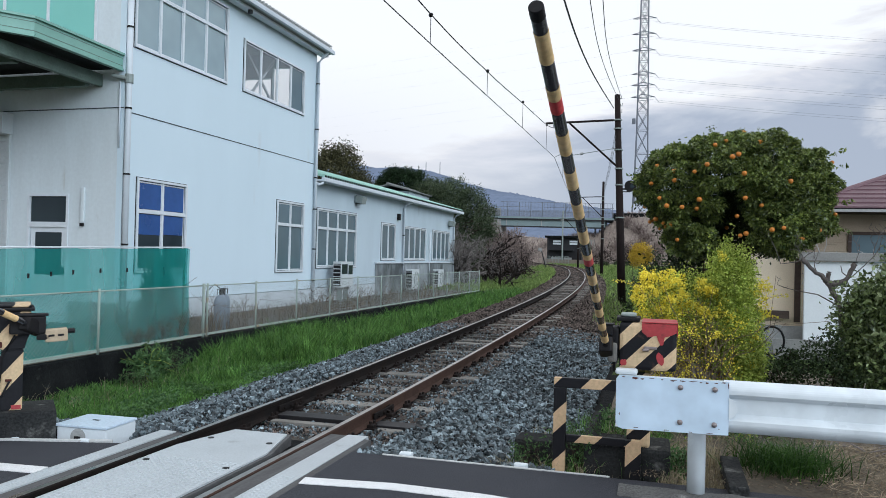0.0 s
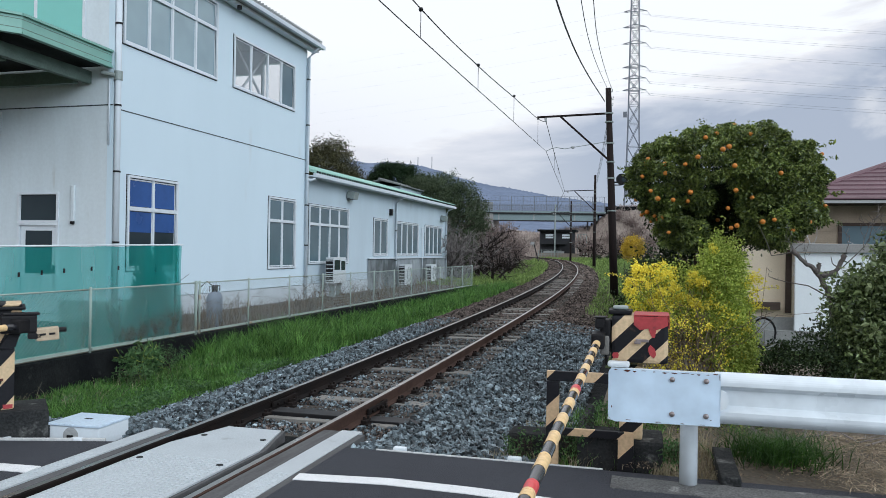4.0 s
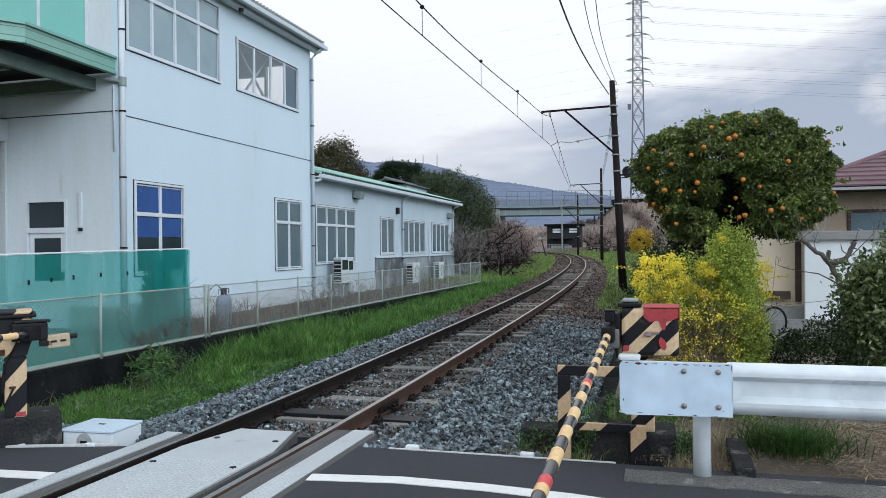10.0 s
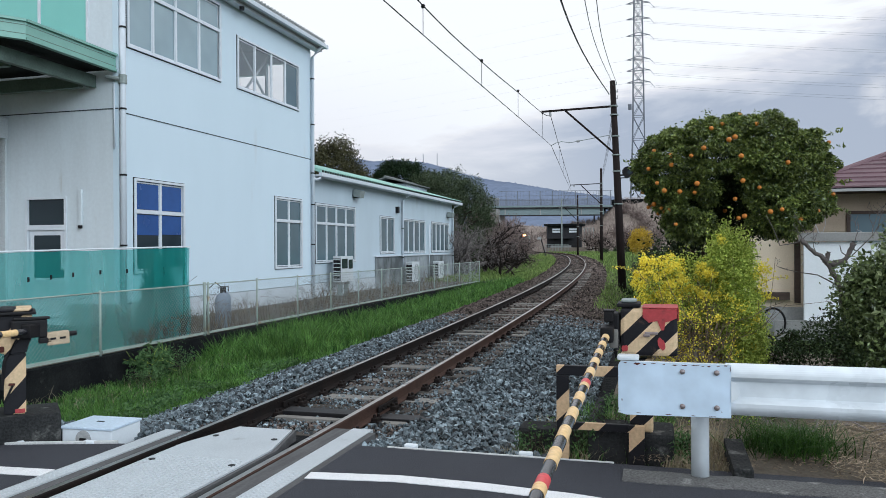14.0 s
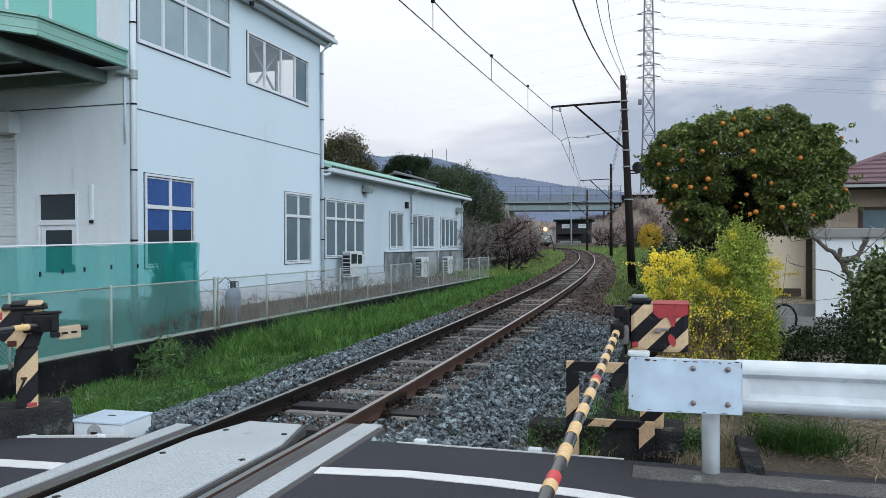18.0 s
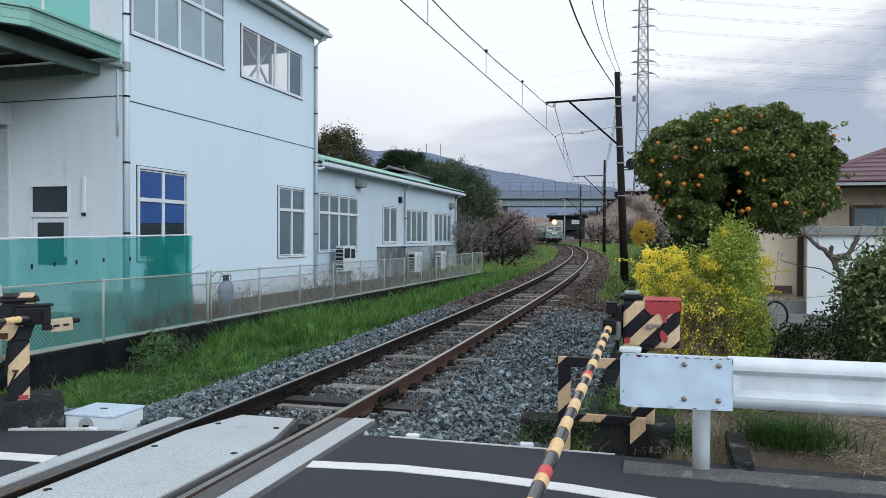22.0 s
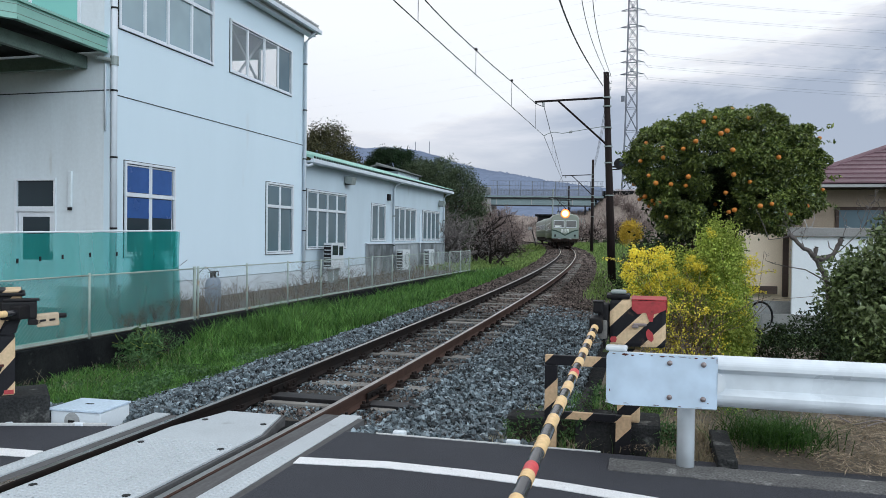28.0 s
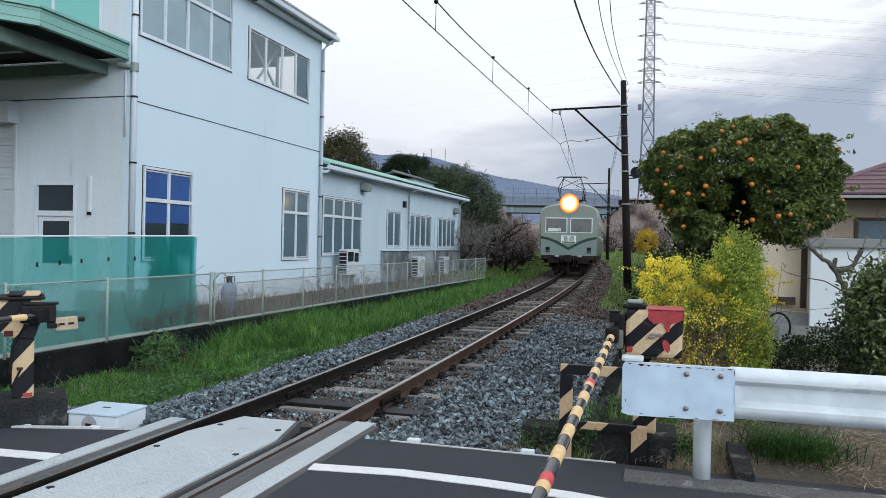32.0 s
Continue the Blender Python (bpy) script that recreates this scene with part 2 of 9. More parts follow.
def ring(bm, facing, plane, near, far, a0, a1, z0, z1, t):
    """A closed rectangular frame of width t, in a wall face at plane."""
    def at(a, z, d):
        return (plane + d, a, z) if facing == "x" else (a, plane - d, z)
    loops = [[bm.verts.new(at(a, z, d)) for a, z in ((u0, w0), (u1, w0), (u1, w1), (u0, w1))] for u0, u1, w0, w1, d in ((a0 - t, a1 + t, z0 - t, z1 + t, near), (a0, a1, z0, z1, near), (a0, a1, z0, z1, -far), (a0 - t, a1 + t, z0 - t, z1 + t, -far))]
    for u, v in zip(loops, loops[1:] + loops[:1]):
        for k in range(4):
            bm.faces.new((u[k], u[(k + 1) % 4], v[(k + 1) % 4], v[k]))
    return bm


def tubes(*rows, seg=8):
    bm = bmesh.new()
    for pts, r in rows:
        tube(bm, pts, r, seg)
    return bm


def prism(bm, outline, axis, a, b):
    """An outline of two coordinates pushed along the third axis from a to b."""
    def at(p, v):
        return {"x": (v, p[0], p[1]), "y": (p[0], v, p[1]), "z": (p[0], p[1], v)}[axis]
    lo, hi = [bm.verts.new(at(p, a)) for p in outline], [bm.verts.new(at(p, b)) for p in outline]
    n = len(outline)
    bm.faces.new(lo[::-1])
    bm.faces.new(hi)
    for k in range(n):
        bm.faces.new((lo[k], lo[(k + 1) % n], hi[(k + 1) % n], hi[k]))
    return bm


def sheet(name, verts, faces):
    me = bpy.data.meshes.new(name)
    me.from_pydata([tuple(v) for v in verts], [], [tuple(f) for f in faces])
    return me


def np_mesh(name, verts, faces, smooth_faces=False):
    """A mesh from an array of points and an array of faces of one size."""
    me = bpy.data.meshes.new(name)
    n, k = faces.shape
    me.vertices.add(len(verts))
    me.vertices.foreach_set("co", np.asarray(verts, np.float32).ravel())
    me.loops.add(n * k)
    me.loops.foreach_set("vertex_index", np.asarray(faces, np.int32).ravel())
    me.polygons.add(n)
    me.polygons.foreach_set("loop_start", np.arange(0, n * k, k, dtype=np.int32))
    me.polygons.foreach_set("use_smooth", np.full(n, smooth_faces))
    me.update(calc_edges=True)
    return me


# ---------------------------------------------------------------- materials
def mat(name, base, rough=0.7, metal=0.0, other=None, scale=3.0, fine=40.0, amount=0.5, bump=0.15, dist=0.01, spec=None, streak=None, stain=None, per_piece=0.0, island=0.0, coat=0.0, grain=0.12):
    """A surface with broad patches (other colour), fine grain and relief; sizes in metres by the thing's own space."""
    m = bpy.data.materials.new(name)
    m.use_nodes = True
    nt = m.node_tree
    N, L = nt.nodes, nt.links
    b = N["Principled BSDF"]
    tc = N.new("ShaderNodeTexCoord")
    vec = tc.outputs["Object"]
    if streak:
        mp = N.new("ShaderNodeMapping")
        mp.inputs["Scale"].default_value = streak
        L.new(vec, mp.inputs["Vector"])
        vec = mp.outputs[0]
    n1 = N.new("ShaderNodeTexNoise")
    n1.inputs["Scale"].default_value, n1.inputs["Detail"].default_value, n1.inputs["Roughness"].default_value = scale, 6, 0.6
    n2 = N.new("ShaderNodeTexNoise")
    n2.inputs["Scale"].default_value, n2.inputs["Detail"].default_value = fine, 3
    L.new(vec, n1.inputs["Vector"])
    L.new(tc.outputs["Object"], n2.inputs["Vector"])
    ramp = N.new("ShaderNodeMapRange")
    ramp.inputs["From Min"].default_value, ramp.inputs["From Max"].default_value = 0.35, 0.68
    ramp.inputs["To Max"].default_value = amount
    L.new(n1.outputs["Fac"], ramp.inputs["Value"])
    mix = N.new("ShaderNodeMix")
    mix.data_type = "RGBA"
    o = other or tuple(c * 0.7 for c in base)
    mix.inputs[6].default_value, mix.inputs[7].default_value = (*base, 1), (*o, 1)
    L.new(ramp.outputs[0], mix.inputs[0])
    col = mix.outputs[2]
    if stain:
        n3 = N.new("ShaderNodeTexNoise")
        n3.inputs["Scale"].default_value, n3.inputs["Detail"].default_value = stain[1], 8
        L.new(vec, n3.inputs["Vector"])
        r3 = N.new("ShaderNodeMapRange")
        r3.inputs["From Min"].default_value, r3.inputs["From Max"].default_value = stain[2], stain[2] + 0.12
        L.new(n3.outputs["Fac"], r3.inputs["Value"])
        m3 = N.new("ShaderNodeMix")
        m3.data_type = "RGBA"
        m3.inputs[7].default_value = (*stain[0], 1)
        L.new(r3.outputs[0], m3.inputs[0])
        L.new(col, m3.inputs[6])
        col = m3.outputs[2]
    hsv = N.new("ShaderNodeHueSaturation")
    L.new(col, hsv.inputs["Color"])
    g = N.new("ShaderNodeMapRange")
    g.inputs["From Min"].default_value, g.inputs["From Max"].default_value = 0.3, 0.7
    g.inputs["To Min"].default_value, g.inputs["To Max"].default_value = 1 - grain, 1 + grain
    L.new(n2.outputs["Fac"], g.inputs["Value"])
    val = g.outputs[0]
    for amount_v, kind in ((per_piece, "ShaderNodeObjectInfo"), (island, "ShaderNodeNewGeometry")):
        if amount_v:
            src = N.new(kind)
            r = N.new("ShaderNodeMapRange")
            r.inputs["To Min"].default_value, r.inputs["To Max"].default_value = 1 - amount_v, 1 + amount_v
            L.new(src.outputs["Random" if per_piece and kind.endswith("Info") else "Random Per Island"], r.inputs["Value"])
            mu = N.new("ShaderNodeMath")
            mu.operation = "MULTIPLY"
            L.new(val, mu.inputs[0])
            L.new(r.outputs[0], mu.inputs[1])
            val = mu.outputs[0]
    L.new(val, hsv.inputs["Value"])
    L.new(hsv.outputs[0], b.inputs["Base Color"])
    rr = N.new("ShaderNodeMapRange")
    rr.inputs["To Min"].default_value, rr.inputs["To Max"].default_value = max(0.04, rough - 0.12), min(1.0, rough + 0.12)
    L.new(n1.outputs["Fac"], rr.inputs["Value"])
    L.new(rr.outputs[0], b.inputs["Roughness"])
    b.inputs["Metallic"].default_value = metal
    b.inputs["Specular IOR Level"].default_value = spec if spec is not None else (0.12 if rough > 0.78 else 0.4)
    b.inputs["Coat Weight"].default_value = coat
    if bump:
        bp = N.new("ShaderNodeBump")
        bp.inputs["Strength"].default_value, bp.inputs["Distance"].default_value = bump, dist
        L.new(n2.outputs["Fac"], bp.inputs["Height"])
        L.new(bp.outputs[0], b.inputs["Normal"])
    return m


def leaf_mat(name, base, other, rough=0.5, through_light=0.25, var=0.35):
    """Leaves: each island has its own shade, some light comes through."""
    m = bpy.data.materials.new(name)
    m.use_nodes = True
    N, L = m.node_tree.nodes, m.node_tree.links
    b = N["Principled BSDF"]
    geo = N.new("ShaderNodeNewGeometry")
    mix = N.new("ShaderNodeMix")
    mix.data_type = "RGBA"
    mix.inputs[6].default_value, mix.inputs[7].default_value = (*base, 1), (*other, 1)
    L.new(geo.outputs["Random Per Island"], mix.inputs[0])
    tc = N.new("ShaderNodeTexCoord")
    n1 = N.new("ShaderNodeTexNoise")
    n1.inputs["Scale"].default_value = 2.2
    L.new(tc.outputs["Object"], n1.inputs["Vector"])
    r = N.new("ShaderNodeMapRange")
    r.inputs["From Min"].default_value, r.inputs["From Max"].default_value = 0.3, 0.7
    r.inputs["To Min"].default_value, r.inputs["To Max"].default_value = 1 - var, 1 + var
    L.new(n1.outputs["Fac"], r.inputs["Value"])
    hsv = N.new("ShaderNodeHueSaturation")
    L.new(mix.outputs[2], hsv.inputs["Color"])
    L.new(r.outputs[0], hsv.inputs["Value"])
    L.new(hsv.outputs[0], b.inputs["Base Color"])
    b.inputs["Roughness"].default_value = rough
    b.inputs["Specular IOR Level"].default_value = 0.4 if rough < 0.45 else 0.15
    tr = N.new("ShaderNodeBsdfTranslucent")
    L.new(hsv.outputs[0], tr.inputs["Color"])
    ms = N.new("ShaderNodeMixShader")
    ms.inputs[0].default_value = through_light
    L.new(b.outputs[0], ms.inputs[1])
    L.new(tr.outputs[0], ms.inputs[2])
    L.new(ms.outputs[0], N["Material Output"].inputs["Surface"])
    return m


def glow(name, colour, strength):
    m = bpy.data.materials.new(name)
    m.use_nodes = True
    b = m.node_tree.nodes["Principled BSDF"]
    b.inputs["Base Color"].default_value = (*colour, 1)
    b.inputs["Emission Color"].default_value = (*colour, 1)
    b.inputs["Emission Strength"].default_value = strength
    return m


def stripes(name, a, b_col, width, axis=(1, 0, 1), a_share=0.5, rough=0.5, wear=0.45, chips=0.62, tint=None, shift=0.0):
    """Painted warning stripes across the axis direction, in the part's own metres, with chipped paint."""
    m = mat(name, a, rough, spec=0.2)
    N, L = m.node_tree.nodes, m.node_tree.links
    bs = N["Principled BSDF"]
    tc = N.new("ShaderNodeTexCoord")
    dot = N.new("ShaderNodeVectorMath")
    dot.operation = "DOT_PRODUCT"
    v = Vector(axis).normalized()
    dot.inputs[1].default_value = v / width
    L.new(tc.outputs["Object"], dot.inputs[0])
    ad = N.new("ShaderNodeMath")
    ad.operation = "ADD"
    ad.inputs[1].default_value = shift
    L.new(dot.outputs["Value"], ad.inputs[0])
    fr = N.new("ShaderNodeMath")
    fr.operation = "FRACT"
    L.new(ad.outputs[0], fr.inputs[0])
    lt = N.new("ShaderNodeMath")
    lt.operation = "LESS_THAN"
    lt.inputs[1].default_value = a_share
    L.new(fr.outputs[0], lt.inputs[0])
    mx = N.new("ShaderNodeMix")
    mx.data_type = "RGBA"
    L.new(lt.outputs[0], mx.inputs[0])
    mx.inputs[6].default_value, mx.inputs[7].default_value = (*b_col, 1), (*a, 1)
    n = N.new("ShaderNodeTexNoise")
    n.inputs["Scale"].default_value, n.inputs["Detail"].default_value, n.inputs["Roughness"].default_value = 9, 9, 0.65
    L.new(tc.outputs["Object"], n.inputs["Vector"])
    mr = N.new("ShaderNodeMapRange")
    mr.inputs["From Min"].default_value, mr.inputs["From Max"].default_value = chips, chips + 0.08
    mr.inputs["To Max"].default_value = wear
    L.new(n.outputs["Fac"], mr.inputs["Value"])
    m2 = N.new("ShaderNodeMix")
    m2.data_type = "RGBA"
    L.new(mr.outputs[0], m2.inputs[0])
    L.new(mx.outputs[2], m2.inputs[6])
    m2.inputs[7].default_value = (*(tint or (0.10, 0.06, 0.04)), 1)
    hsv = next(x for x in N if x.bl_idname == "ShaderNodeHueSaturation")
    L.new(m2.outputs[2], hsv.inputs["Color"])
    return m


def pane_glass(name, tint=(0.5, 0.55, 0.56), dark=(0.05, 0.06, 0.07), clear=0.25, rough=0.08, shine=0.5):
    """A window pane: a coated dark sheet behind a glossy face, a little see-through."""
    m = bpy.data.materials.new(name)
    m.use_nodes = True
    N, L = m.node_tree.nodes, m.node_tree.links
    b = N["Principled BSDF"]
    tc = N.new("ShaderNodeTexCoord")
    n = N.new("ShaderNodeTexNoise")
    n.inputs["Scale"].default_value = 0.9
    L.new(tc.outputs["Object"], n.inputs["Vector"])
    mx = N.new("ShaderNodeMix")
    mx.data_type = "RGBA"
    mx.inputs[6].default_value, mx.inputs[7].default_value = (*dark, 1), (*tint, 1)
    L.new(n.outputs["Fac"], mx.inputs[0])
    L.new(mx.outputs[2], b.inputs["Base Color"])
    b.inputs["Roughness"].default_value = rough
    b.inputs["IOR"].default_value = 1.5
    b.inputs["Specular IOR Level"].default_value = shine
    if clear:
        t = N.new("ShaderNodeBsdfTransparent")
        ms = N.new("ShaderNodeMixShader")
        ms.inputs[0].default_value = clear
        L.new(b.outputs[0], ms.inputs[1])
        L.new(t.outputs[0], ms.inputs[2])
        L.new(ms.outputs[0], N["Material Output"].inputs["Surface"])
    return m


M_ASPHALT = mat("asphalt", (0.046, 0.048, 0.057), 0.8, other=(0.072, 0.076, 0.088), scale=0.9, fine=170, bump=0.8, dist=0.01, stain=((0.030, 0.030, 0.034), 1.6, 0.66), grain=0.4)
M_PAINT_LINE = mat("road_paint", (0.74, 0.75, 0.76), 0.6, other=(0.6, 0.6, 0.6), scale=6, fine=90, bump=0.2, stain=((0.25, 0.25, 0.25), 14, 0.66))
M_SOIL = mat("soil", (0.110, 0.096, 0.078), 0.95, other=(0.25, 0.213, 0.165), scale=1.5, fine=25, bump=0.8, dist=0.03)
M_GROUND = mat("grassy_ground", (0.035, 0.065, 0.015), 0.95, other=(0.07, 0.085, 0.03), scale=0.5, fine=18, bump=0.8, dist=0.04)
# near-black colour paints in the shade of gaps between stones
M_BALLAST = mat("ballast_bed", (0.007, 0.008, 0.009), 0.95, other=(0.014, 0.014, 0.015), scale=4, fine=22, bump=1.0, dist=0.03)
M_STONE = mat("ballast_stone", (0.018, 0.025, 0.030), 0.5, other=(0.245, 0.30, 0.33), scale=9, fine=60, amount=0.9, bump=0.3, island=0.95, spec=0.3)
M_STONE_BROWN = mat("rusty_ballast_stone", (0.062, 0.050, 0.044), 0.85, other=(0.205, 0.165, 0.145), scale=1.2, fine=60, bump=0.3, island=0.9)
M_RAIL = mat("rail_steel_rusted", (0.009, 0.008, 0.008), 0.8, 0.0, other=(0.028, 0.017, 0.013), scale=3, fine=60, spec=0.15)
M_RAIL_RUST = mat("rail_steel_brown_rust", (0.075, 0.043, 0.033), 0.85, 0.0, other=(0.026, 0.019, 0.017), scale=2.5, fine=60, spec=0.15)
M_RAIL_TOP = mat("rail_head_polished", (0.36, 0.34, 0.325), 0.30, 0.9, other=(0.15, 0.125, 0.11), scale=2, fine=80, bump=0.05)
M_TIE = mat("sleeper_wood", (0.088, 0.082, 0.074), 0.9, other=(0.030, 0.027, 0.024), scale=3, fine=40, streak=(1, 6, 6), per_piece=0.45, bump=0.6)
M_TIE_PALE = mat("sleeper_concrete", (0.23, 0.222, 0.205), 0.9, other=(0.085, 0.080, 0.073), scale=4, fine=50, per_piece=0.2, bump=0.4)
M_KERB_OLD = mat("weathered_concrete", (0.135, 0.135, 0.133), 0.9, other=(0.058, 0.058, 0.058), scale=4, fine=70, bump=0.9, stain=((0.32, 0.32, 0.31), 4.5, 0.60), grain=0.4)
M_CONC = mat("concrete", (0.30, 0.30, 0.295), 0.9, other=(0.22, 0.22, 0.215), scale=2.5, fine=60, bump=0.35, stain=((0.12, 0.12, 0.11), 3, 0.6))
M_CONC_BLOCK = mat("stained_block_concrete", (0.020, 0.021, 0.022), 0.9, other=(0.064, 0.066, 0.064), scale=3.5, fine=50, bump=0.7, stain=((0.13, 0.13, 0.125), 6, 0.60), grain=0.35, spec=0.1)
# very dark concrete with slightly paler patches
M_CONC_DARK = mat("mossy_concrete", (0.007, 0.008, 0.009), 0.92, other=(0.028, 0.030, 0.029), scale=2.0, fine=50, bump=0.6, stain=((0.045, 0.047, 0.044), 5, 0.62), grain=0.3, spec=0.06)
M_DECK = mat("deck_plate", (0.455, 0.49, 0.515), 0.42, 0.0, other=(0.345, 0.375, 0.395), scale=1.5, fine=70, bump=0.15, stain=((0.24, 0.25, 0.26), 2.5, 0.66))
M_DECK_EDGE = mat("deck_edge", (0.115, 0.115, 0.118), 0.8, other=(0.05, 0.048, 0.048), scale=3, fine=50, streak=(6, 0.5, 6))
M_WALL = mat("white_wall", (0.625, 0.735, 0.81), 0.75, other=(0.585, 0.69, 0.76), scale=0.5, fine=60, amount=0.6, bump=0.0, streak=(1, 1, 0.3), stain=((0.57, 0.63, 0.67), 0.9, 0.66), grain=0.012)
M_WALL_OLD = mat("stained_front_wall", (0.675, 0.735, 0.77), 0.8, other=(0.605, 0.655, 0.68), scale=0.8, fine=12, amount=0.8, bump=0.0, streak=(2.5, 2.5, 0.35), stain=((0.52, 0.535, 0.52), 1.6, 0.64), grain=0.03)
M_WALL_DIRTY = mat("grimy_lower_wall", (0.40, 0.44, 0.465), 0.85, other=(0.075, 0.085, 0.088), scale=0.55, fine=20, amount=0.95, streak=(1, 1, 0.6), bump=0.05, stain=((0.06, 0.068, 0.066), 0.9, 0.56), grain=0.06)
M_FOUND = mat("foundation", (0.55, 0.60, 0.64), 0.85, other=(0.33, 0.36, 0.385), scale=1.1, fine=50, bump=0.2, stain=((0.20, 0.22, 0.22), 1.6, 0.64))
M_TRIM = mat("aluminium_frame", (0.70, 0.74, 0.78), 0.45, 0.1, other=(0.58, 0.62, 0.66), scale=4, bump=0.0, grain=0.02)
M_PIPE = mat("downpipe_pvc", (0.60, 0.65, 0.70), 0.5, other=(0.5, 0.54, 0.58), scale=3, bump=0.0, grain=0.02)
M_BLACK = mat("black_iron", (0.010, 0.010, 0.012), 0.5, 0.0, other=(0.024, 0.022, 0.021), scale=6, bump=0.1, spec=0.15)
M_GREEN_STEEL = mat("green_painted_steel", (0.23, 0.43, 0.365), 0.5, other=(0.19, 0.36, 0.31), scale=1.5, fine=20, bump=0.0, grain=0.03, stain=((0.12, 0.13, 0.11), 3, 0.68))
M_GREEN_DIRTY = mat("green_steel_dirty", (0.15, 0.21, 0.18), 0.7, other=(0.08, 0.10, 0.09), scale=2, fine=30, bump=0.1)
M_ROOF_GREEN = mat("green_roof_sheet", (0.35, 0.55, 0.475), 0.5, other=(0.29, 0.48, 0.41), scale=1, bump=0.06)
M_JOINT = mat("wall_joint_sealant", (0.075, 0.085, 0.095), 0.9, other=(0.04, 0.045, 0.05), scale=3)
# shade under the canopy is put into the sheet's near-black colour
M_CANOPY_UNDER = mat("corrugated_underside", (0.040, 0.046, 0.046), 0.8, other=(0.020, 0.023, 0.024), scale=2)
M_SHUTTER = mat("shutter_slats", (0.56, 0.60, 0.62), 0.6, other=(0.46, 0.49, 0.50), scale=2, bump=0.05)
M_PANE = pane_glass("window_pane", (0.13, 0.195, 0.23), (0.062, 0.10, 0.122), 0.0, 0.1)
M_PANE_LIGHT = pane_glass("curtained_pane", (0.37, 0.48, 0.525), (0.22, 0.29, 0.325), 0.0, 0.12)
# pale tint stands in for reflected sky and a lit interior
M_PANE_CLEAR = pane_glass("window_pane_clear", (0.46, 0.50, 0.53), (0.36, 0.40, 0.43), 0.74, 0.05)
M_PANE_DARK = pane_glass("window_pane_dark", (0.030, 0.045, 0.052), (0.012, 0.020, 0.024), 0.0, 0.08, 0.3)
M_PANE_TEAL = mat("teal_blind", (0.24, 0.60, 0.53), 0.35, other=(0.21, 0.54, 0.475), scale=0.8, bump=0.0, grain=0.01)
M_BLUE = mat("blue_tarpaulin", (0.028, 0.088, 0.285), 0.25, other=(0.016, 0.05, 0.18), scale=1.1, fine=6, bump=0.05, dist=0.02, grain=0.04)
M_GALV = mat("galvanised_wire", (0.27, 0.31, 0.30), 0.6, 0.1, other=(0.20, 0.22, 0.21), scale=5)
M_FENCE = mat("fence_paint", (0.33, 0.40, 0.365), 0.6, 0.0, other=(0.25, 0.27, 0.225), scale=4, fine=60, stain=((0.33, 0.23, 0.13), 3, 0.60))
# bluer base colour for the end wing than for the beam
M_GUARD_BLUE = mat("bluish_guardrail_paint", (0.56, 0.68, 0.80), 0.34, other=(0.50, 0.62, 0.76), scale=1.5, fine=5, amount=0.4, bump=0.01, stain=((0.42, 0.42, 0.44), 6, 0.72))
M_GUARD = mat("guardrail_paint", (0.68, 0.73, 0.765), 0.28, other=(0.62, 0.67, 0.71), scale=0.8, fine=5, amount=0.4, bump=0.01, stain=((0.50, 0.50, 0.49), 4, 0.74))
M_BOLT = mat("bolt", (0.30, 0.27, 0.27), 0.5, 0.6, other=(0.2, 0.13, 0.11), scale=20)
BLK = (0.012, 0.012, 0.015)
M_STRIPE = stripes("warning_stripes", (0.60, 0.45, 0.28), BLK, 0.178, (1, 0, -1), 0.48)
M_STRIPE_POST = stripes("post_stripes", (0.62, 0.46, 0.28), BLK, 0.25, (1, 0, -0.85), 0.46)
M_STRIPE_FRAME = stripes("frame_stripes", (0.58, 0.41, 0.25), BLK, 0.276, (1, 0, -1), 0.42, shift=0.37)
M_RED = mat("faded_red_paint", (0.40, 0.05, 0.055), 0.5, other=(0.30, 0.04, 0.045), scale=6, stain=((0.10, 0.03, 0.03), 8, 0.62))
M_BOOM_Y = mat("boom_yellow", (0.76, 0.54, 0.27), 0.4, other=(0.66, 0.42, 0.17), scale=6)
M_BOOM_K = mat("boom_black", (0.016, 0.016, 0.019), 0.2, other=(0.03, 0.03, 0.034), scale=6, spec=0.8, bump=0.0)
M_BOOM_R = mat("boom_red", (0.62, 0.055, 0.06), 0.4, other=(0.4, 0.05, 0.05), scale=6)
M_POLE = mat("creosoted_pole", (0.010, 0.007, 0.007), 0.85, other=(0.028, 0.018, 0.016), scale=3, streak=(8, 8, 0.5), fine=50, bump=0.3, spec=0.2)
M_STEEL_GREY = mat("tower_steel", (0.15, 0.165, 0.195), 0.6, 0.0, other=(0.11, 0.12, 0.145), scale=0.3, bump=0)
M_WIRE = mat("wire", (0.06, 0.06, 0.065), 0.6, 0.3, bump=0)
M_BARK = mat("bark", (0.035, 0.027, 0.022), 0.9, other=(0.085, 0.068, 0.056), scale=5, fine=50, streak=(4, 4, 1), bump=0.6)
M_BARK_GREY = mat("grey_bark", (0.135, 0.120, 0.114), 0.9, other=(0.048, 0.042, 0.040), scale=11, fine=50, bump=0.9)
M_TWIG = mat("twigs", (0.25, 0.225, 0.215), 0.9, other=(0.11, 0.098, 0.094), scale=2, bump=0)
M_L_CITRUS = leaf_mat("citrus_leaf", (0.022, 0.045, 0.013), (0.225, 0.280, 0.070), 0.32, 0.13)
M_L_CITRUS_NEW = leaf_mat("young_citrus_leaf", (0.075, 0.125, 0.025), (0.20, 0.24, 0.06), 0.38, 0.25)
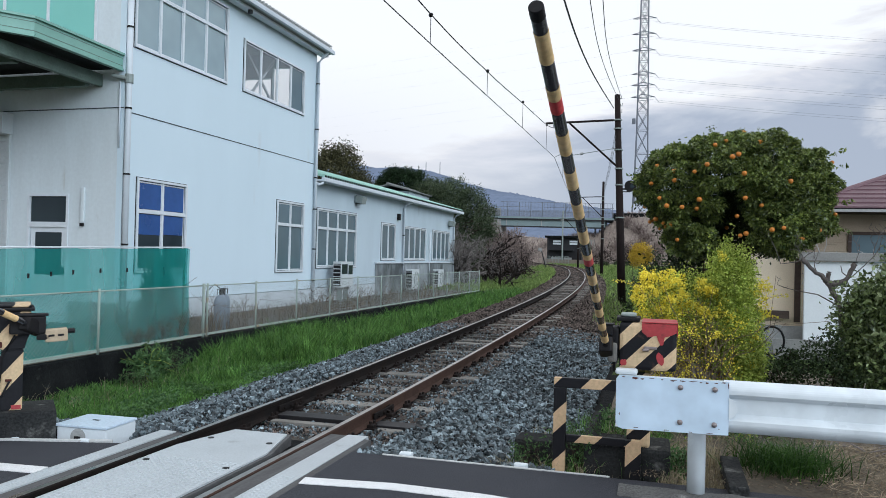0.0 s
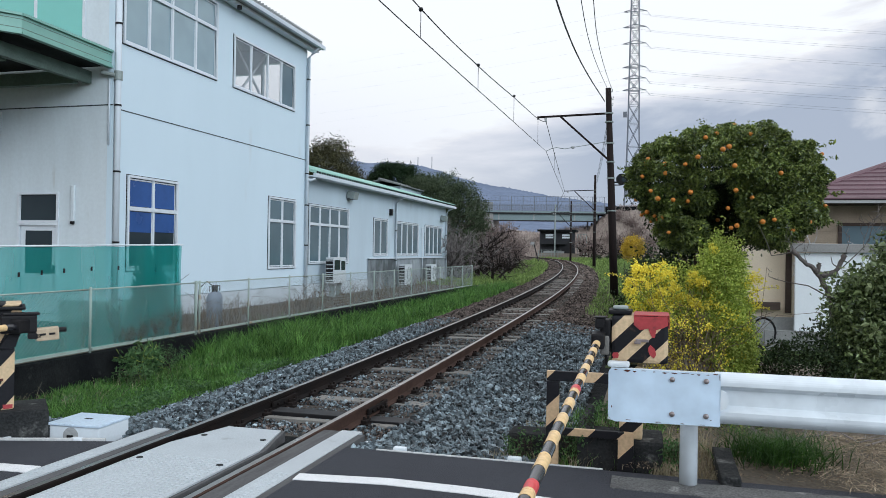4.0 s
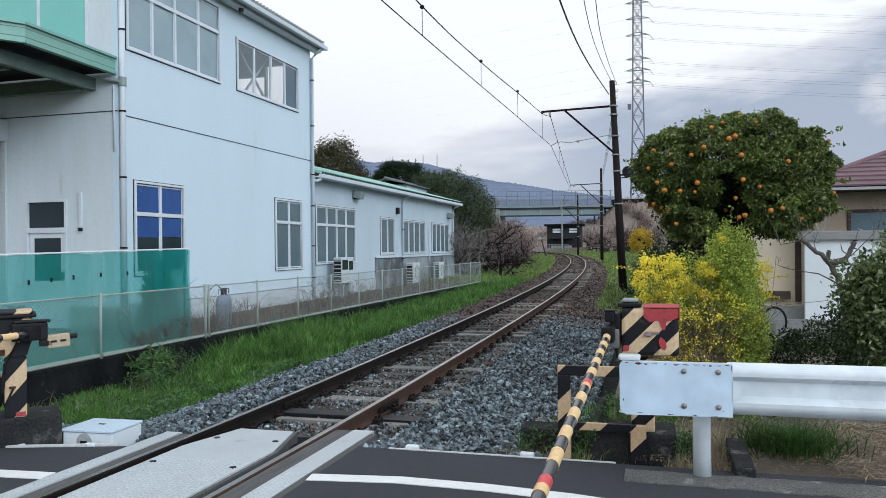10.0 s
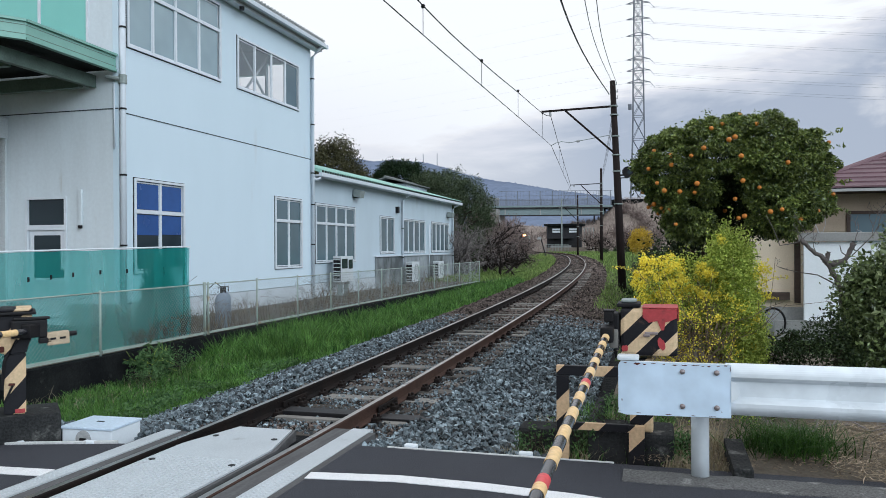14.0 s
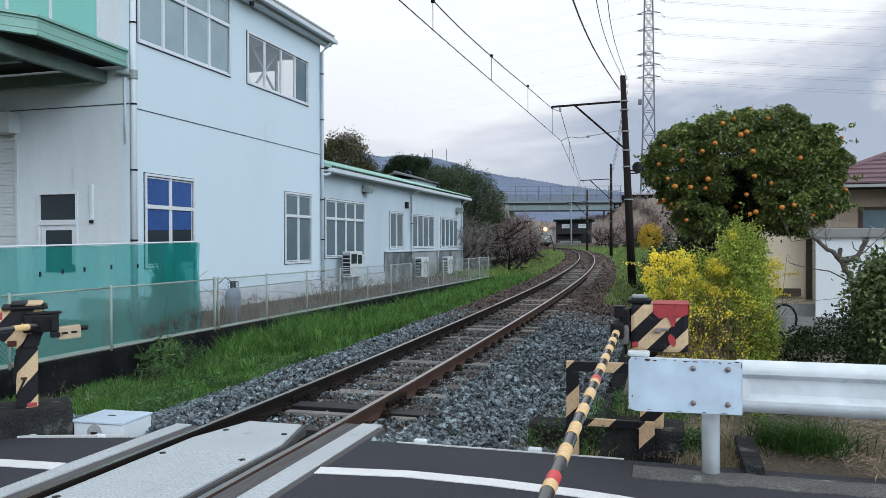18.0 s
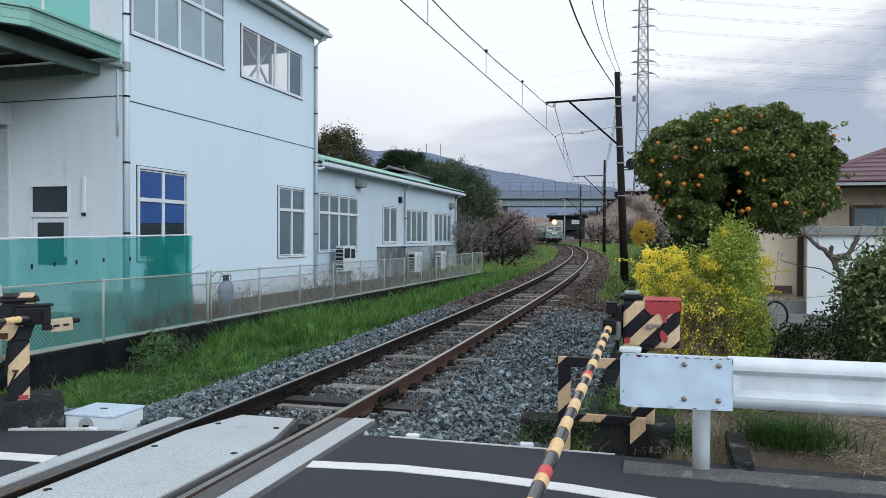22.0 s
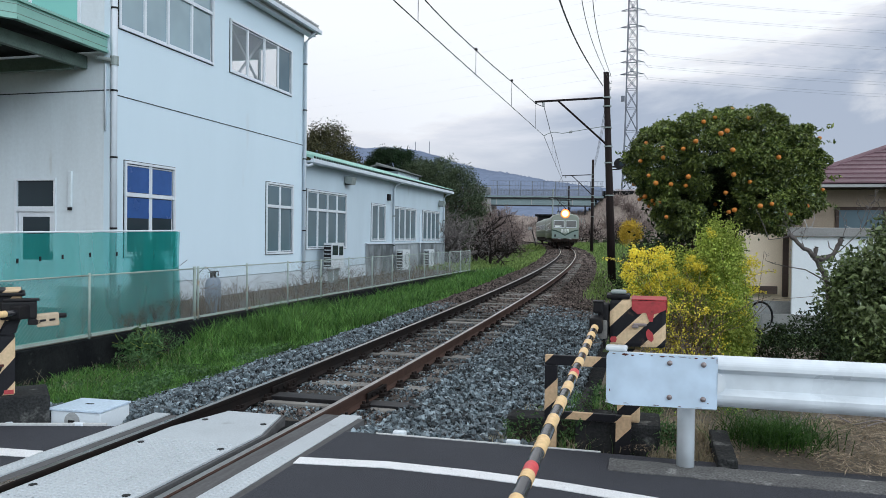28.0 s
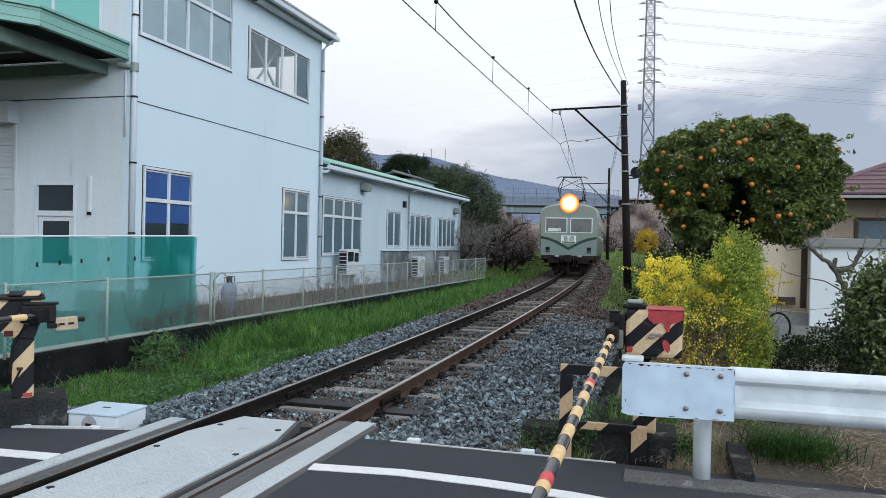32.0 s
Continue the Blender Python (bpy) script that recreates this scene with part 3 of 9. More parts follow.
M_PLUM = mat("black_bark", (0.014, 0.011, 0.010), 0.9, other=(0.045, 0.036, 0.032), scale=5, fine=40, bump=0.5)
M_BALLAST_BROWN = mat("brown_ballast_bed", (0.066, 0.052, 0.045), 0.95, other=(0.125, 0.10, 0.088), scale=3, fine=20, bump=1.0, dist=0.03)
M_STATION = mat("dark_station_boards", (0.030, 0.031, 0.034), 0.85, other=(0.055, 0.055, 0.058), scale=2)
M_WALL_WING = mat("wing_wall", (0.52, 0.61, 0.675), 0.75, other=(0.45, 0.53, 0.585), scale=0.7, fine=40, amount=0.7, bump=0.0, streak=(1, 1, 0.3), stain=((0.38, 0.43, 0.465), 1.1, 0.66), grain=0.015)
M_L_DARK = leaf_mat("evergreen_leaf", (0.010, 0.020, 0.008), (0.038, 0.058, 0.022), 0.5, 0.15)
M_L_CAMELLIA = leaf_mat("camellia_leaf", (0.022, 0.038, 0.012), (0.165, 0.215, 0.080), 0.32, 0.12)
M_L_CAMELLIA_PALE = leaf_mat("pale_camellia_leaf", (0.12, 0.17, 0.070), (0.33, 0.38, 0.19), 0.30, 0.15)
M_L_LIME = leaf_mat("fresh_green_leaf", (0.135, 0.205, 0.030), (0.52, 0.60, 0.13), 0.5, 0.35)
M_L_YELLOW = leaf_mat("yellow_blossom", (0.62, 0.50, 0.035), (0.84, 0.74, 0.11), 0.6, 0.3)
M_TWIG_BROWN = mat("brown_twigs", (0.22, 0.172, 0.158), 0.9, other=(0.13, 0.102, 0.094), scale=2, bump=0)
M_L_OCHRE = leaf_mat("ochre_leaf", (0.40, 0.27, 0.03), (0.58, 0.43, 0.06), 0.6, 0.3)
M_GRASS = leaf_mat("grass_blade", (0.020, 0.068, 0.014), (0.165, 0.31, 0.075), 0.45, 0.3, 0.5)
M_GRASS_FAR = leaf_mat("pale_grass_blade", (0.080, 0.135, 0.033), (0.255, 0.35, 0.105), 0.5, 0.3, 0.6)
M_APRON = mat("weedy_gravel", (0.115, 0.108, 0.098), 0.95, other=(0.065, 0.058, 0.050), scale=1.3, fine=25, bump=0.6, dist=0.02)
M_GRASS_DRY = leaf_mat("dry_grass_blade", (0.22, 0.18, 0.11), (0.42, 0.37, 0.25), 0.7, 0.25)
M_WEED_BROWN = leaf_mat("dead_weed", (0.07, 0.05, 0.038), (0.19, 0.145, 0.10), 0.8, 0.15)
M_ORANGE = mat("orange_peel", (0.58, 0.215, 0.035), 0.45, other=(0.46, 0.14, 0.018), scale=20, fine=300, bump=0.2, dist=0.002)
M_ROOF_RED = mat("purple_brown_roof_tile", (0.120, 0.064, 0.078), 0.55, other=(0.088, 0.047, 0.058), scale=1.2, fine=30, bump=0.1, per_piece=0.15)
M_BEIGE = mat("beige_render", (0.70, 0.60, 0.465), 0.9, other=(0.62, 0.525, 0.405), scale=1, fine=80, bump=0.2)
M_WOOD_DARK = mat("dark_wood", (0.06, 0.045, 0.04), 0.8, other=(0.10, 0.075, 0.06), scale=3, streak=(1, 1, 6))
M_GAS = mat("grey_gas_bottle", (0.20, 0.245, 0.31), 0.5, other=(0.15, 0.185, 0.235), scale=3, bump=0.0, grain=0.03)
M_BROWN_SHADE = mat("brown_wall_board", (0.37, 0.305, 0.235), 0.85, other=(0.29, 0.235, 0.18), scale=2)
M_WHITE = mat("white_panel", (0.68, 0.73, 0.77), 0.6, other=(0.60, 0.65, 0.69), scale=1, bump=0.0, grain=0.025)
M_GREY_BLOCK = mat("grey_block", (0.36, 0.37, 0.37), 0.85, other=(0.28, 0.29, 0.29), scale=2)
# distance haze is mixed into the forest's base colour
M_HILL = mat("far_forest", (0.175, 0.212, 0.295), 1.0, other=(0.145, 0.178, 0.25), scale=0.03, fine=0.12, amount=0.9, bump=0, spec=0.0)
M_BANK = mat("dry_bank", (0.29, 0.245, 0.215), 1.0, other=(0.22, 0.195, 0.16), scale=0.25, fine=2.0, bump=0.5, dist=0.3, spec=0.1)
M_BRIDGE = mat("bridge_girder", (0.20, 0.26, 0.27), 0.6, other=(0.16, 0.21, 0.22), scale=0.4)
# grey base colour stands in for sky reflected in the windscreens
M_TRAIN_PANE = pane_glass("train_window_pane", (0.20, 0.20, 0.19), (0.10, 0.10, 0.10), 0.0, 0.1)
M_TRAIN_LOW = mat("teal_green_paint", (0.195, 0.250, 0.228), 0.42, other=(0.17, 0.225, 0.205), scale=1.2, fine=30, bump=0.0, grain=0.03)
M_TRAIN = mat("pale_green_paint", (0.245, 0.275, 0.232), 0.42, other=(0.215, 0.245, 0.205), scale=1.2, fine=30, bump=0.02, coat=0.2)
M_TRAIN_DARK = mat("dark_green_paint", (0.022, 0.050, 0.036), 0.45, other=(0.018, 0.040, 0.028), scale=2, bump=0.02)
M_UNDER = mat("underframe", (0.012, 0.010, 0.009), 0.85, other=(0.045, 0.033, 0.027), scale=3)
M_LAMP = glow("headlamp_lens", (1.0, 0.80, 0.42), 7.0)
M_SIGN = mat("sign_white", (0.75, 0.80, 0.76), 0.5, bump=0)

# ---------------------------------------------------------------- ground, road, track
def spread(pairs):
    out = []
    for a, b, n in pairs:
        out += [a + (b - a) * k / n for k in range(n)]
    return out + [pairs[-1][1]]


gx = spread([(-1500, -120, 12), (-120, -20, 20), (-20, -10, 14), (-10, -8.9, 3), (-8.9, -8.6, 3), (-8.6, 1.0, 60), (1.0, 12, 24), (12, 100, 20), (100, 1500, 12)])
gy = spread([(-400, -20, 10), (-20, 5.5, 12), (5.5, 8, 18), (8, 40, 90), (40, 120, 60), (120, 300, 24), (300, 2600, 20)])
gv = [(x, y, ground_z(x, y) + 0.012 * noise.noise((x * 1.7, y * 1.7, 0))) for y in gy for x in gx]
nx = len(gx)
gf = [(j * nx + i, j * nx + i + 1, (j + 1) * nx + i + 1, (j + 1) * nx + i) for j in range(len(gy) - 1) for i in range(nx - 1)]
gm = sheet("ground", gv, gf)
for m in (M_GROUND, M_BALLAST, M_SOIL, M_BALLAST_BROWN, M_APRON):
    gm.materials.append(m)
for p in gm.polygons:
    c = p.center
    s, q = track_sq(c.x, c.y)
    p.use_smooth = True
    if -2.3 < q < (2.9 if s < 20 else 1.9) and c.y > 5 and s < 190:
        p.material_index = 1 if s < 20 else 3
    elif c.x < XF and 3 < c.y < 60 and c.x > -60:
        p.material_index = 4 if c.y > 13.4 else 2
    elif q > 2.9 and c.y < 13 and c.x < 40 and c.y > 4:
        p.material_index = 2
tagged(new("ground", gm), "grassy ground with soil and a ballast bed", "ground", kind="structure")

# road across the track: asphalt laid round the crossing panels
ROAD_Y0, ROAD_Y1 = -1.6, 6.02
bm = bmesh.new()
prism(bm, [(-60, -20), (TX - 0.902, ROAD_Y0), (TX - 0.902, 5.58), (-5.3, 5.31), (-60, -12.7)], "z", -0.25, -0.004)
box(bm, TX + 1.042, 60, ROAD_Y0, ROAD_Y1, -0.25, -0.004)
road = solo("road", bm, M_ASPHALT, "dark grey asphalt road over the railway crossing", "road", "structure")
bm = bmesh.new()
pts = [(-2.49, 5.13), (-1.83, 5.22), (-1.2, 5.20), (-0.6, 5.13), (0.1, 4.98), (1.5, 4.72), (5.0, 4.0), (12, 2.6)]
rings = []
for k, p in enumerate(pts):
    d = (Vector(pts[min(k + 1, len(pts) - 1)]) - Vector(pts[max(k - 1, 0)])).normalized()
    n = Vector((-d.y, d.x)) * 0.075
    rings.append([bm.verts.new((p[0] + sg * n.x, p[1] + sg * n.y, z)) for sg, z in ((-1, -0.006), (1, -0.006), (1, 0.002), (-1, 0.002))])
for u, v in zip(rings, rings[1:]):
    for k in range(4):
        bm.faces.new((u[k], u[(k + 1) % 4], v[(k + 1) % 4], v[k]))
bm.faces.new(rings[0][::-1])
bm.faces.new(rings[-1])
part("edge_line", bm, M_PAINT_LINE, road, "worn white painted edge line")
bm = moved(boxes((-4.0, 0.0, -0.08, 0.08, -0.006, 0.002)), pose(-4.40, 4.69, 0, 0, 0, 5))
part("edge_line", bm, M_PAINT_LINE, road, "worn white painted edge line")

M_EDGING = mat("pale_edging", (0.55, 0.56, 0.56), 0.85, other=(0.36, 0.36, 0.35), scale=9, fine=60)
# low concrete kerb on the garden side, pale edging beside the ballast
kerb = solo("kerb", boxes((-2.2, -0.35, 6.022, 6.045, -0.12, 0.004), bevel=0.004), M_EDGING, "thin pale concrete edging beside the road", "kerb", "structure")
solo("kerb", moved(boxes((-4.0, 0.84, 0.0, 0.035, -0.12, 0.012), bevel=0.006), pose(-5.3, 5.32, 0, 0, 0, 18)), M_EDGING, "thin pale concrete edging beside the road", "kerb", "structure")

# rails
RAIL_PROFILE = [(-0.064, -0.153), (0.064, -0.153), (0.064, -0.143), (0.010, -0.122), (0.008, -0.05), (0.031, -0.037), (0.0325, -0.010), (0.026, -0.001), (0.0, 0.0), (-0.026, -0.001), (-0.0325, -0.010), (-0.031, -0.037), (-0.008, -0.05), (-0.010, -0.122), (-0.064, -0.143)]
stations = [-25, -10, 0, 3] + [4 + k for k in range(0, 60)] + [64 + 2.5 * k for k in range(0, 60)]
track = thing("railway_track", (TX, 8, 0), "single narrow-gauge railway track with rusty rails curving away", "railway track", kind="structure")
for side in (-1, 1):
    bm = bmesh.new()
    rings = []
    for s in stations:
        x, y, a = on_track(s, side * (GAUGE / 2 + 0.0325))
        z = rail_z(s)
        rings.append([bm.verts.new((x + u * math.cos(a), y + u * math.sin(a), z + v)) for u, v in RAIL_PROFILE])
    n = len(RAIL_PROFILE)
    for u, v in zip(rings, rings[1:]):
        for k in range(n):
            f = bm.faces.new((u[k], u[(k + 1) % n], v[(k + 1) % n], v[k]))
            f.material_index = 1 if k in (7, 8) else 0
            f.smooth = False
    bm.faces.new(rings[0])
    bm.faces.new(rings[-1][::-1])
    me = mesh_of(bm, "rail")
    me.materials.append(M_RAIL if side < 0 else M_RAIL_RUST)
    me.materials.append(M_RAIL_TOP)
    part("rail", me, None, track)


# ---------------------------------------------------------------- the white works building
def window_unit(name, parent, along, w, z0, h, cols, rows_z, plane, pane, facing="x", blue=None, panes_at=None, label=""):
    """A sash window in a wall face: frame, mullions, transoms and one pane a field. along: centre along the wall."""
    d = 0.05
    win = None
    def bx(a0, a1, za, zb, near, far):
        if facing == "x":
            return (plane - far, plane + near, a0, a1, za, zb)
        return (a0, a1, plane - near, plane + far, za, zb)
    a0, a1 = along - w / 2, along + w / 2
    bm = ring(bmesh.new(), facing, plane, d, 0.04, a0, a1, z0, z0 + h, 0.055)
    win = part(name, bm, M_TRIM, parent, label)
    # black ring imitates the shadow gap round the frame
    part("gasket", ring(bmesh.new(), facing, plane, 0.014, 0.02, a0 - 0.058, a1 + 0.058, z0 - 0.058, z0 + h + 0.058, 0.016), M_BLACK, win)
    xs = [a0] + [a0 + w * c for c in cols] + [a1]
    zs = [z0] + [z0 + h * r for r in rows_z] + [z0 + h]
    for c in xs[1:-1]:
        part("mullion", boxes(bx(c - 0.036, c + 0.036, z0, z0 + h, 0.03, 0.03)), M_TRIM, win)
    for r in zs[1:-1]:
        part("transom", boxes(bx(a0, a1, r - 0.045, r + 0.045, 0.036, 0.03)), M_TRIM, win)
    n = 0
    for r in range(len(zs) - 1):
        for c in range(len(xs) - 1):
            g = panes_at(c, r) if panes_at else pane
            off = 0.012 if c % 2 else 0.0
            part("pane", boxes(bx(xs[c], xs[c + 1], zs[r], zs[r + 1], -0.010 - off, 0.022 + off)), g, win)
            part("sash", ring(bmesh.new(), facing, plane, 0.006 - off, 0.008, xs[c] + 0.05, xs[c + 1] - 0.05, zs[r] + 0.05, zs[r + 1] - 0.05, 0.032), M_TRIM, win)
    return win


def holed_wall(bm, axis, plane0, plane1, a0, a1, z0, z1, holes):
    """A wall slab along an axis with openings (a0, a1, z0, z1), as boxes butted end to end."""
    cuts = sorted({a0, a1, *[h[0] for h in holes], *[h[1] for h in holes]})
    for u, v in zip(cuts, cuts[1:]):
        mid, spans, z = (u + v) / 2, [], z0
        for h in sorted([h for h in holes if h[0] < mid < h[1]], key=lambda h: h[2]):
            spans.append((z, h[2]))
            z = h[3]
        spans.append((z, z1))
        for za, zb in spans:
            if zb - za > 1e-4:
                box(bm, *((plane0, plane1, u, v, za, zb) if axis == "y" else (u, v, plane0, plane1, za, zb)))
    bmesh.ops.remove_doubles(bm, verts=bm.verts, dist=1e-5)
    inner = [f for f in bm.faces if all(len(e.link_faces) > 2 for e in f.edges)]
    return bm


WZ = {"top": 8.62}
works = thing("works_building", (XB - 4, 20, 0), "two-storey white works building with a green canopy", "building")
# openings of the side wall: centre, width, sill, height
W1 = (16.97, 3.80, 6.38, 2.05)
W2 = (21.77, 3.82, 6.38, 1.42)
WB = (16.21, 1.84, 1.15, 2.12)
WG = (22.98, 1.80, 1.07, 2.20)
holes = [(c - w / 2, c + w / 2, z, z + h) for c, w, z, h in (W1, W2, WB, WG)]
bm = holed_wall(bmesh.new(), "y", XB - 0.16, XB, YC, YE, 0.42, 8.75, holes)
part("side_wall", bm, M_WALL, works)
# dark joint line round the building between the storeys
part("joint_line", boxes((XB, XB + 0.006, YC + 0.05, YE - 0.03, 4.774, 4.800)), M_JOINT, works)
part("foundation", boxes((XB - 0.16, XB + 0.03, YC, YE, -0.25, 0.40)), M_FOUND, works)
FRONT = [(-14.40, -13.24, 0.10, 2.90), (-22.0, -14.95, 0.1, 4.45)]
UPW = (-17.6, -12.60, 6.2, 9.0)
bm = holed_wall(bmesh.new(), "x", YC, YC + 0.16, -26.0, XB - 0.162, -0.25, 8.75, FRONT + [UPW])
part("front_wall", bm, M_WALL_OLD, works)
part("drop_pipe", tubes(([(XB - 0.10, YC - 0.03, 3.95), (XB - 0.10, YC - 0.03, 5.45)], 0.020), seg=8), M_PIPE, works, soft=True)
part("joint_line", boxes((-24.0, XB - 0.01, YC - 0.008, YC - 0.001, 4.852, 4.876)), M_JOINT, works)
part("front_plinth", boxes((-13.18, XB - 0.01, YC - 0.03, YC - 0.002, -0.2, 0.41)), M_GREY_BLOCK, works)
part("front_plinth", boxes((-14.94, -14.46, YC - 0.03, YC - 0.002, -0.2, 0.41)), M_WALL_DIRTY, works)
part("back_wall", holed_wall(bmesh.new(), "x", YE - 0.16, YE, -26, XB - 0.162, -0.25, 8.75, [(-14.9, -13.5, 6.5, 7.85), (-13.45, -12.55, 6.5, 8.2)]), M_WALL, works)
part("far_wall", boxes((-26.16, -26.0, YC, YE, -0.25, 8.75)), M_WALL, works)
part("ceiling_panel", boxes((-26, XB - 0.17, YC + 0.18, YE - 0.18, 8.70, 8.74)), M_WHITE, works)
fl = part("eave_camera", tubes(([(XB + 0.30, 19.6, 8.60), (XB + 0.30, 19.6, 8.50)], 0.07), seg=12), M_BLACK, works)
part("camera_arm", tubes(([(XB + 0.30, 19.6, 8.66), (XB + 0.30, 19.6, 8.60)], 0.03), seg=8), M_PIPE, fl)
part("upper_floor", boxes((-26, XB - 0.162, YC + 0.17, YE - 0.17, 5.2, 5.3)), M_CONC, works)
# sloping eave and corrugated roof edge
bm = bmesh.new()
prism(bm, [(-19.0, 10.3), (XB + 0.42, 8.93), (XB + 0.42, 8.72), (XB + 0.30, 8.70), (-19.0, 10.05)], "y", YC - 0.3, YE + 0.32)
roof = part("roof", bm, M_GREY_BLOCK, works, "grey corrugated metal roof")
rib_len = math.hypot(XB + 0.47 + 19.0, 10.34 - 8.965)
rib_mesh = mesh_of(tubes(([(0, 0, 0), (rib_len, 0, 0)], 0.035), seg=6), "corrugation")
rib_mesh.materials.append(M_GREY_BLOCK)
k = YC - 0.28
while k < YE + 0.3:
    piece("corrugation", rib_mesh, roof, pose(-19.0, k, 10.34, 0, math.degrees(math.atan2(10.34 - 8.965, XB + 0.47 + 19.0)), 0))
    k += 0.2
part("gutter", boxes((XB + 0.42, XB + 0.54, YC - 0.3, YE + 0.34, 8.70, 8.83), bevel=0.015), M_PIPE, works)
part("fascia", boxes((XB + 0.05, XB + 0.30, YC - 0.28, YE + 0.30, 8.62, 8.69)), M_WHITE, works)
window_unit("window", works, *W1, [0.235, 0.475, 0.745], [0.66], XB, M_PANE_LIGHT)
window_unit("window", works, *W2, [0.25, 0.52, 0.76], [], XB, M_PANE_CLEAR, panes_at=lambda c, r: M_PANE if c == 3 else M_PANE_CLEAR)
window_unit("window", works, *WB, [0.5], [0.66], XB, M_PANE_DARK)
window_unit("window", works, *WG, [0.5], [0.68], XB, M_PANE)
# cross brace that shows in the upper window
part("brace", tubes(([(XB - 0.45, 20.3, 8.1), (XB - 0.45, 22.6, 6.3)], 0.045), ([(XB - 0.53, 22.8, 8.1), (XB - 0.53, 20.9, 6.3)], 0.045), seg=6), M_WHITE, works)
# blue sheeting behind the lower window panes
y0, y1 = WB[0] - WB[1] / 2, WB[0] + WB[1] / 2
bm = boxes((XB - 0.004, XB - 0.001, y0 + 0.05, WB[0] - 0.05, 2.61, 3.21), (XB - 0.004, XB - 0.001, WB[0] + 0.05, y1 - 0.05, 2.61, 3.21),
           (XB - 0.004, XB - 0.001, y0 + 0.05, WB[0] - 0.05, 2.00, 2.48), (XB - 0.004, XB - 0.001, WB[0] + 0.05, y1 - 0.05, 2.02, 2.48))
part("blue_sheet", bm, M_BLUE, works, "bright blue sheeting in the window")
# front door with transom light
D0, D1 = -14.34, -13.30
dw = part("door", ring(bmesh.new(), "y", YC, 0.03, 0.1, D0, D1, 0.15, 2.84, 0.06), M_TRIM, works)
part("door_transom", boxes((D0, D1, YC - 0.025, YC + 0.08, 2.12, 2.24)), M_TRIM, dw)
leaf = part("door_leaf", ring(bmesh.new(), "y", YC + 0.04, 0.02, 0.02, D0 + 0.14, D1 - 0.14, 1.0, 2.0, 0.12), M_TRIM, dw)
part("kick_panel", boxes((D0 + 0.02, D1 - 0.02, YC + 0.03, YC + 0.06, 0.15, 0.88)), M_TRIM, leaf)
part("pane", boxes((D0, D1, YC + 0.03, YC + 0.05, 2.24, 2.84)), M_PANE_DARK, dw)
part("pane", boxes((D0 + 0.14, D1 - 0.14, YC + 0.03, YC + 0.05, 1.0, 2.0)), M_PANE_DARK, leaf)
part("handle", boxes((D1 - 0.09, D1 - 0.04, YC - 0.03, YC + 0.018, 1.02, 1.20), bevel=0.006), M_BLACK, leaf)
# tube lamp beside the door
lamp = part("wall_lamp", boxes((-12.89, -12.79, YC - 0.05, YC, 2.22, 3.05), bevel=0.02), M_WALL_OLD, works)
part("lamp_end", boxes((-12.88, -12.80, YC - 0.07, YC - 0.004, 2.15, 2.22), bevel=0.01), M_BLACK, lamp)
# roller shutter with its box
sh = part("roller_shutter", boxes((-15.03, -14.95, YC - 0.06, YC + 0.02, 0.0, 4.45)), M_SHUTTER, works)
for k in range(48):
    z = 0.1 + k * 0.088
    part("slat", boxes((-20.0, -15.03, YC - 0.005 + 0.012 * (k % 2), YC + 0.03, z, z + 0.084), bevel=0.0), M_SHUTTER, sh)
part("shutter_box", boxes((-20.0, -14.90, YC - 0.34, YC - 0.002, 4.30, 4.80), bevel=0.02), M_SHUTTER, works)
# teal-blinded upper window over the canopy
up = part("window", ring(bmesh.new(), "y", YC, 0.02, 0.06, UPW[0] + 0.07, UPW[1] - 0.07, 6.27, 8.93, 0.07), M_TRIM, works)
for x in (-14.02, -15.3, -16.5):
    part("mullion", boxes((x, x + 0.08, YC - 0.02, YC + 0.05, 6.27, 8.93)), M_TRIM, up)
for a, b in ((-17.53, -16.5), (-16.42, -15.3), (-15.22, -14.02), (-13.94, -12.67)):
    part("pane", boxes((a, b, YC + 0.0, YC + 0.03, 6.27, 8.93)), M_PANE_TEAL, up)
# canopy over the front: fascia with a cut corner, edge beam, corrugated underside
can = part("canopy", bmesh.new(), M_GREEN_STEEL, works, "green painted steel canopy")
OUT = [(XB - 0.06, YC - 0.02), (XB + 0.10, YC - 2.75), (XB - 1.5, YC - 4.9), (XB - 9.0, YC - 4.9)]


def strip(path, z0, z1, thick, inset=0.0):
    bm = bmesh.new()
    for a, b in zip(path, path[1:]):
        a, b = Vector(a), Vector(b)
        d = (b - a).normalized()
        n = Vector((d.y, -d.x))
        n = -n if n.x < 0 else n
        p = [a - n * inset, b - n * inset, b - n * (inset + thick), a - n * (inset + thick)]
        prism(bm, [(v.x, v.y) for v in p], "z", z0, z1)
    return bm


part("fascia_board", strip(OUT, 5.74, 6.04, 0.06), M_GREEN_STEEL, can)
part("fascia_lip", strip(OUT, 6.04, 6.09, 0.14, -0.05), M_GREEN_STEEL, can)
# dark strips imitate the shadow gaps along the fascia
for z in (5.80, 5.97):
    part("fascia_groove", strip(OUT, z, z + 0.012, 0.01, -0.004), M_GREEN_DIRTY, can)
part("fascia_lip", strip(OUT, 5.69, 5.74, 0.12, -0.03), M_GREEN_STEEL, can)
part("edge_beam", strip([(XB - 0.60, YC - 0.01), (XB - 0.50, YC - 3.4), (XB - 2.2, YC - 4.75), (XB - 9, YC - 4.75)], 5.36, 5.64, 0.14), M_GREEN_DIRTY, can)
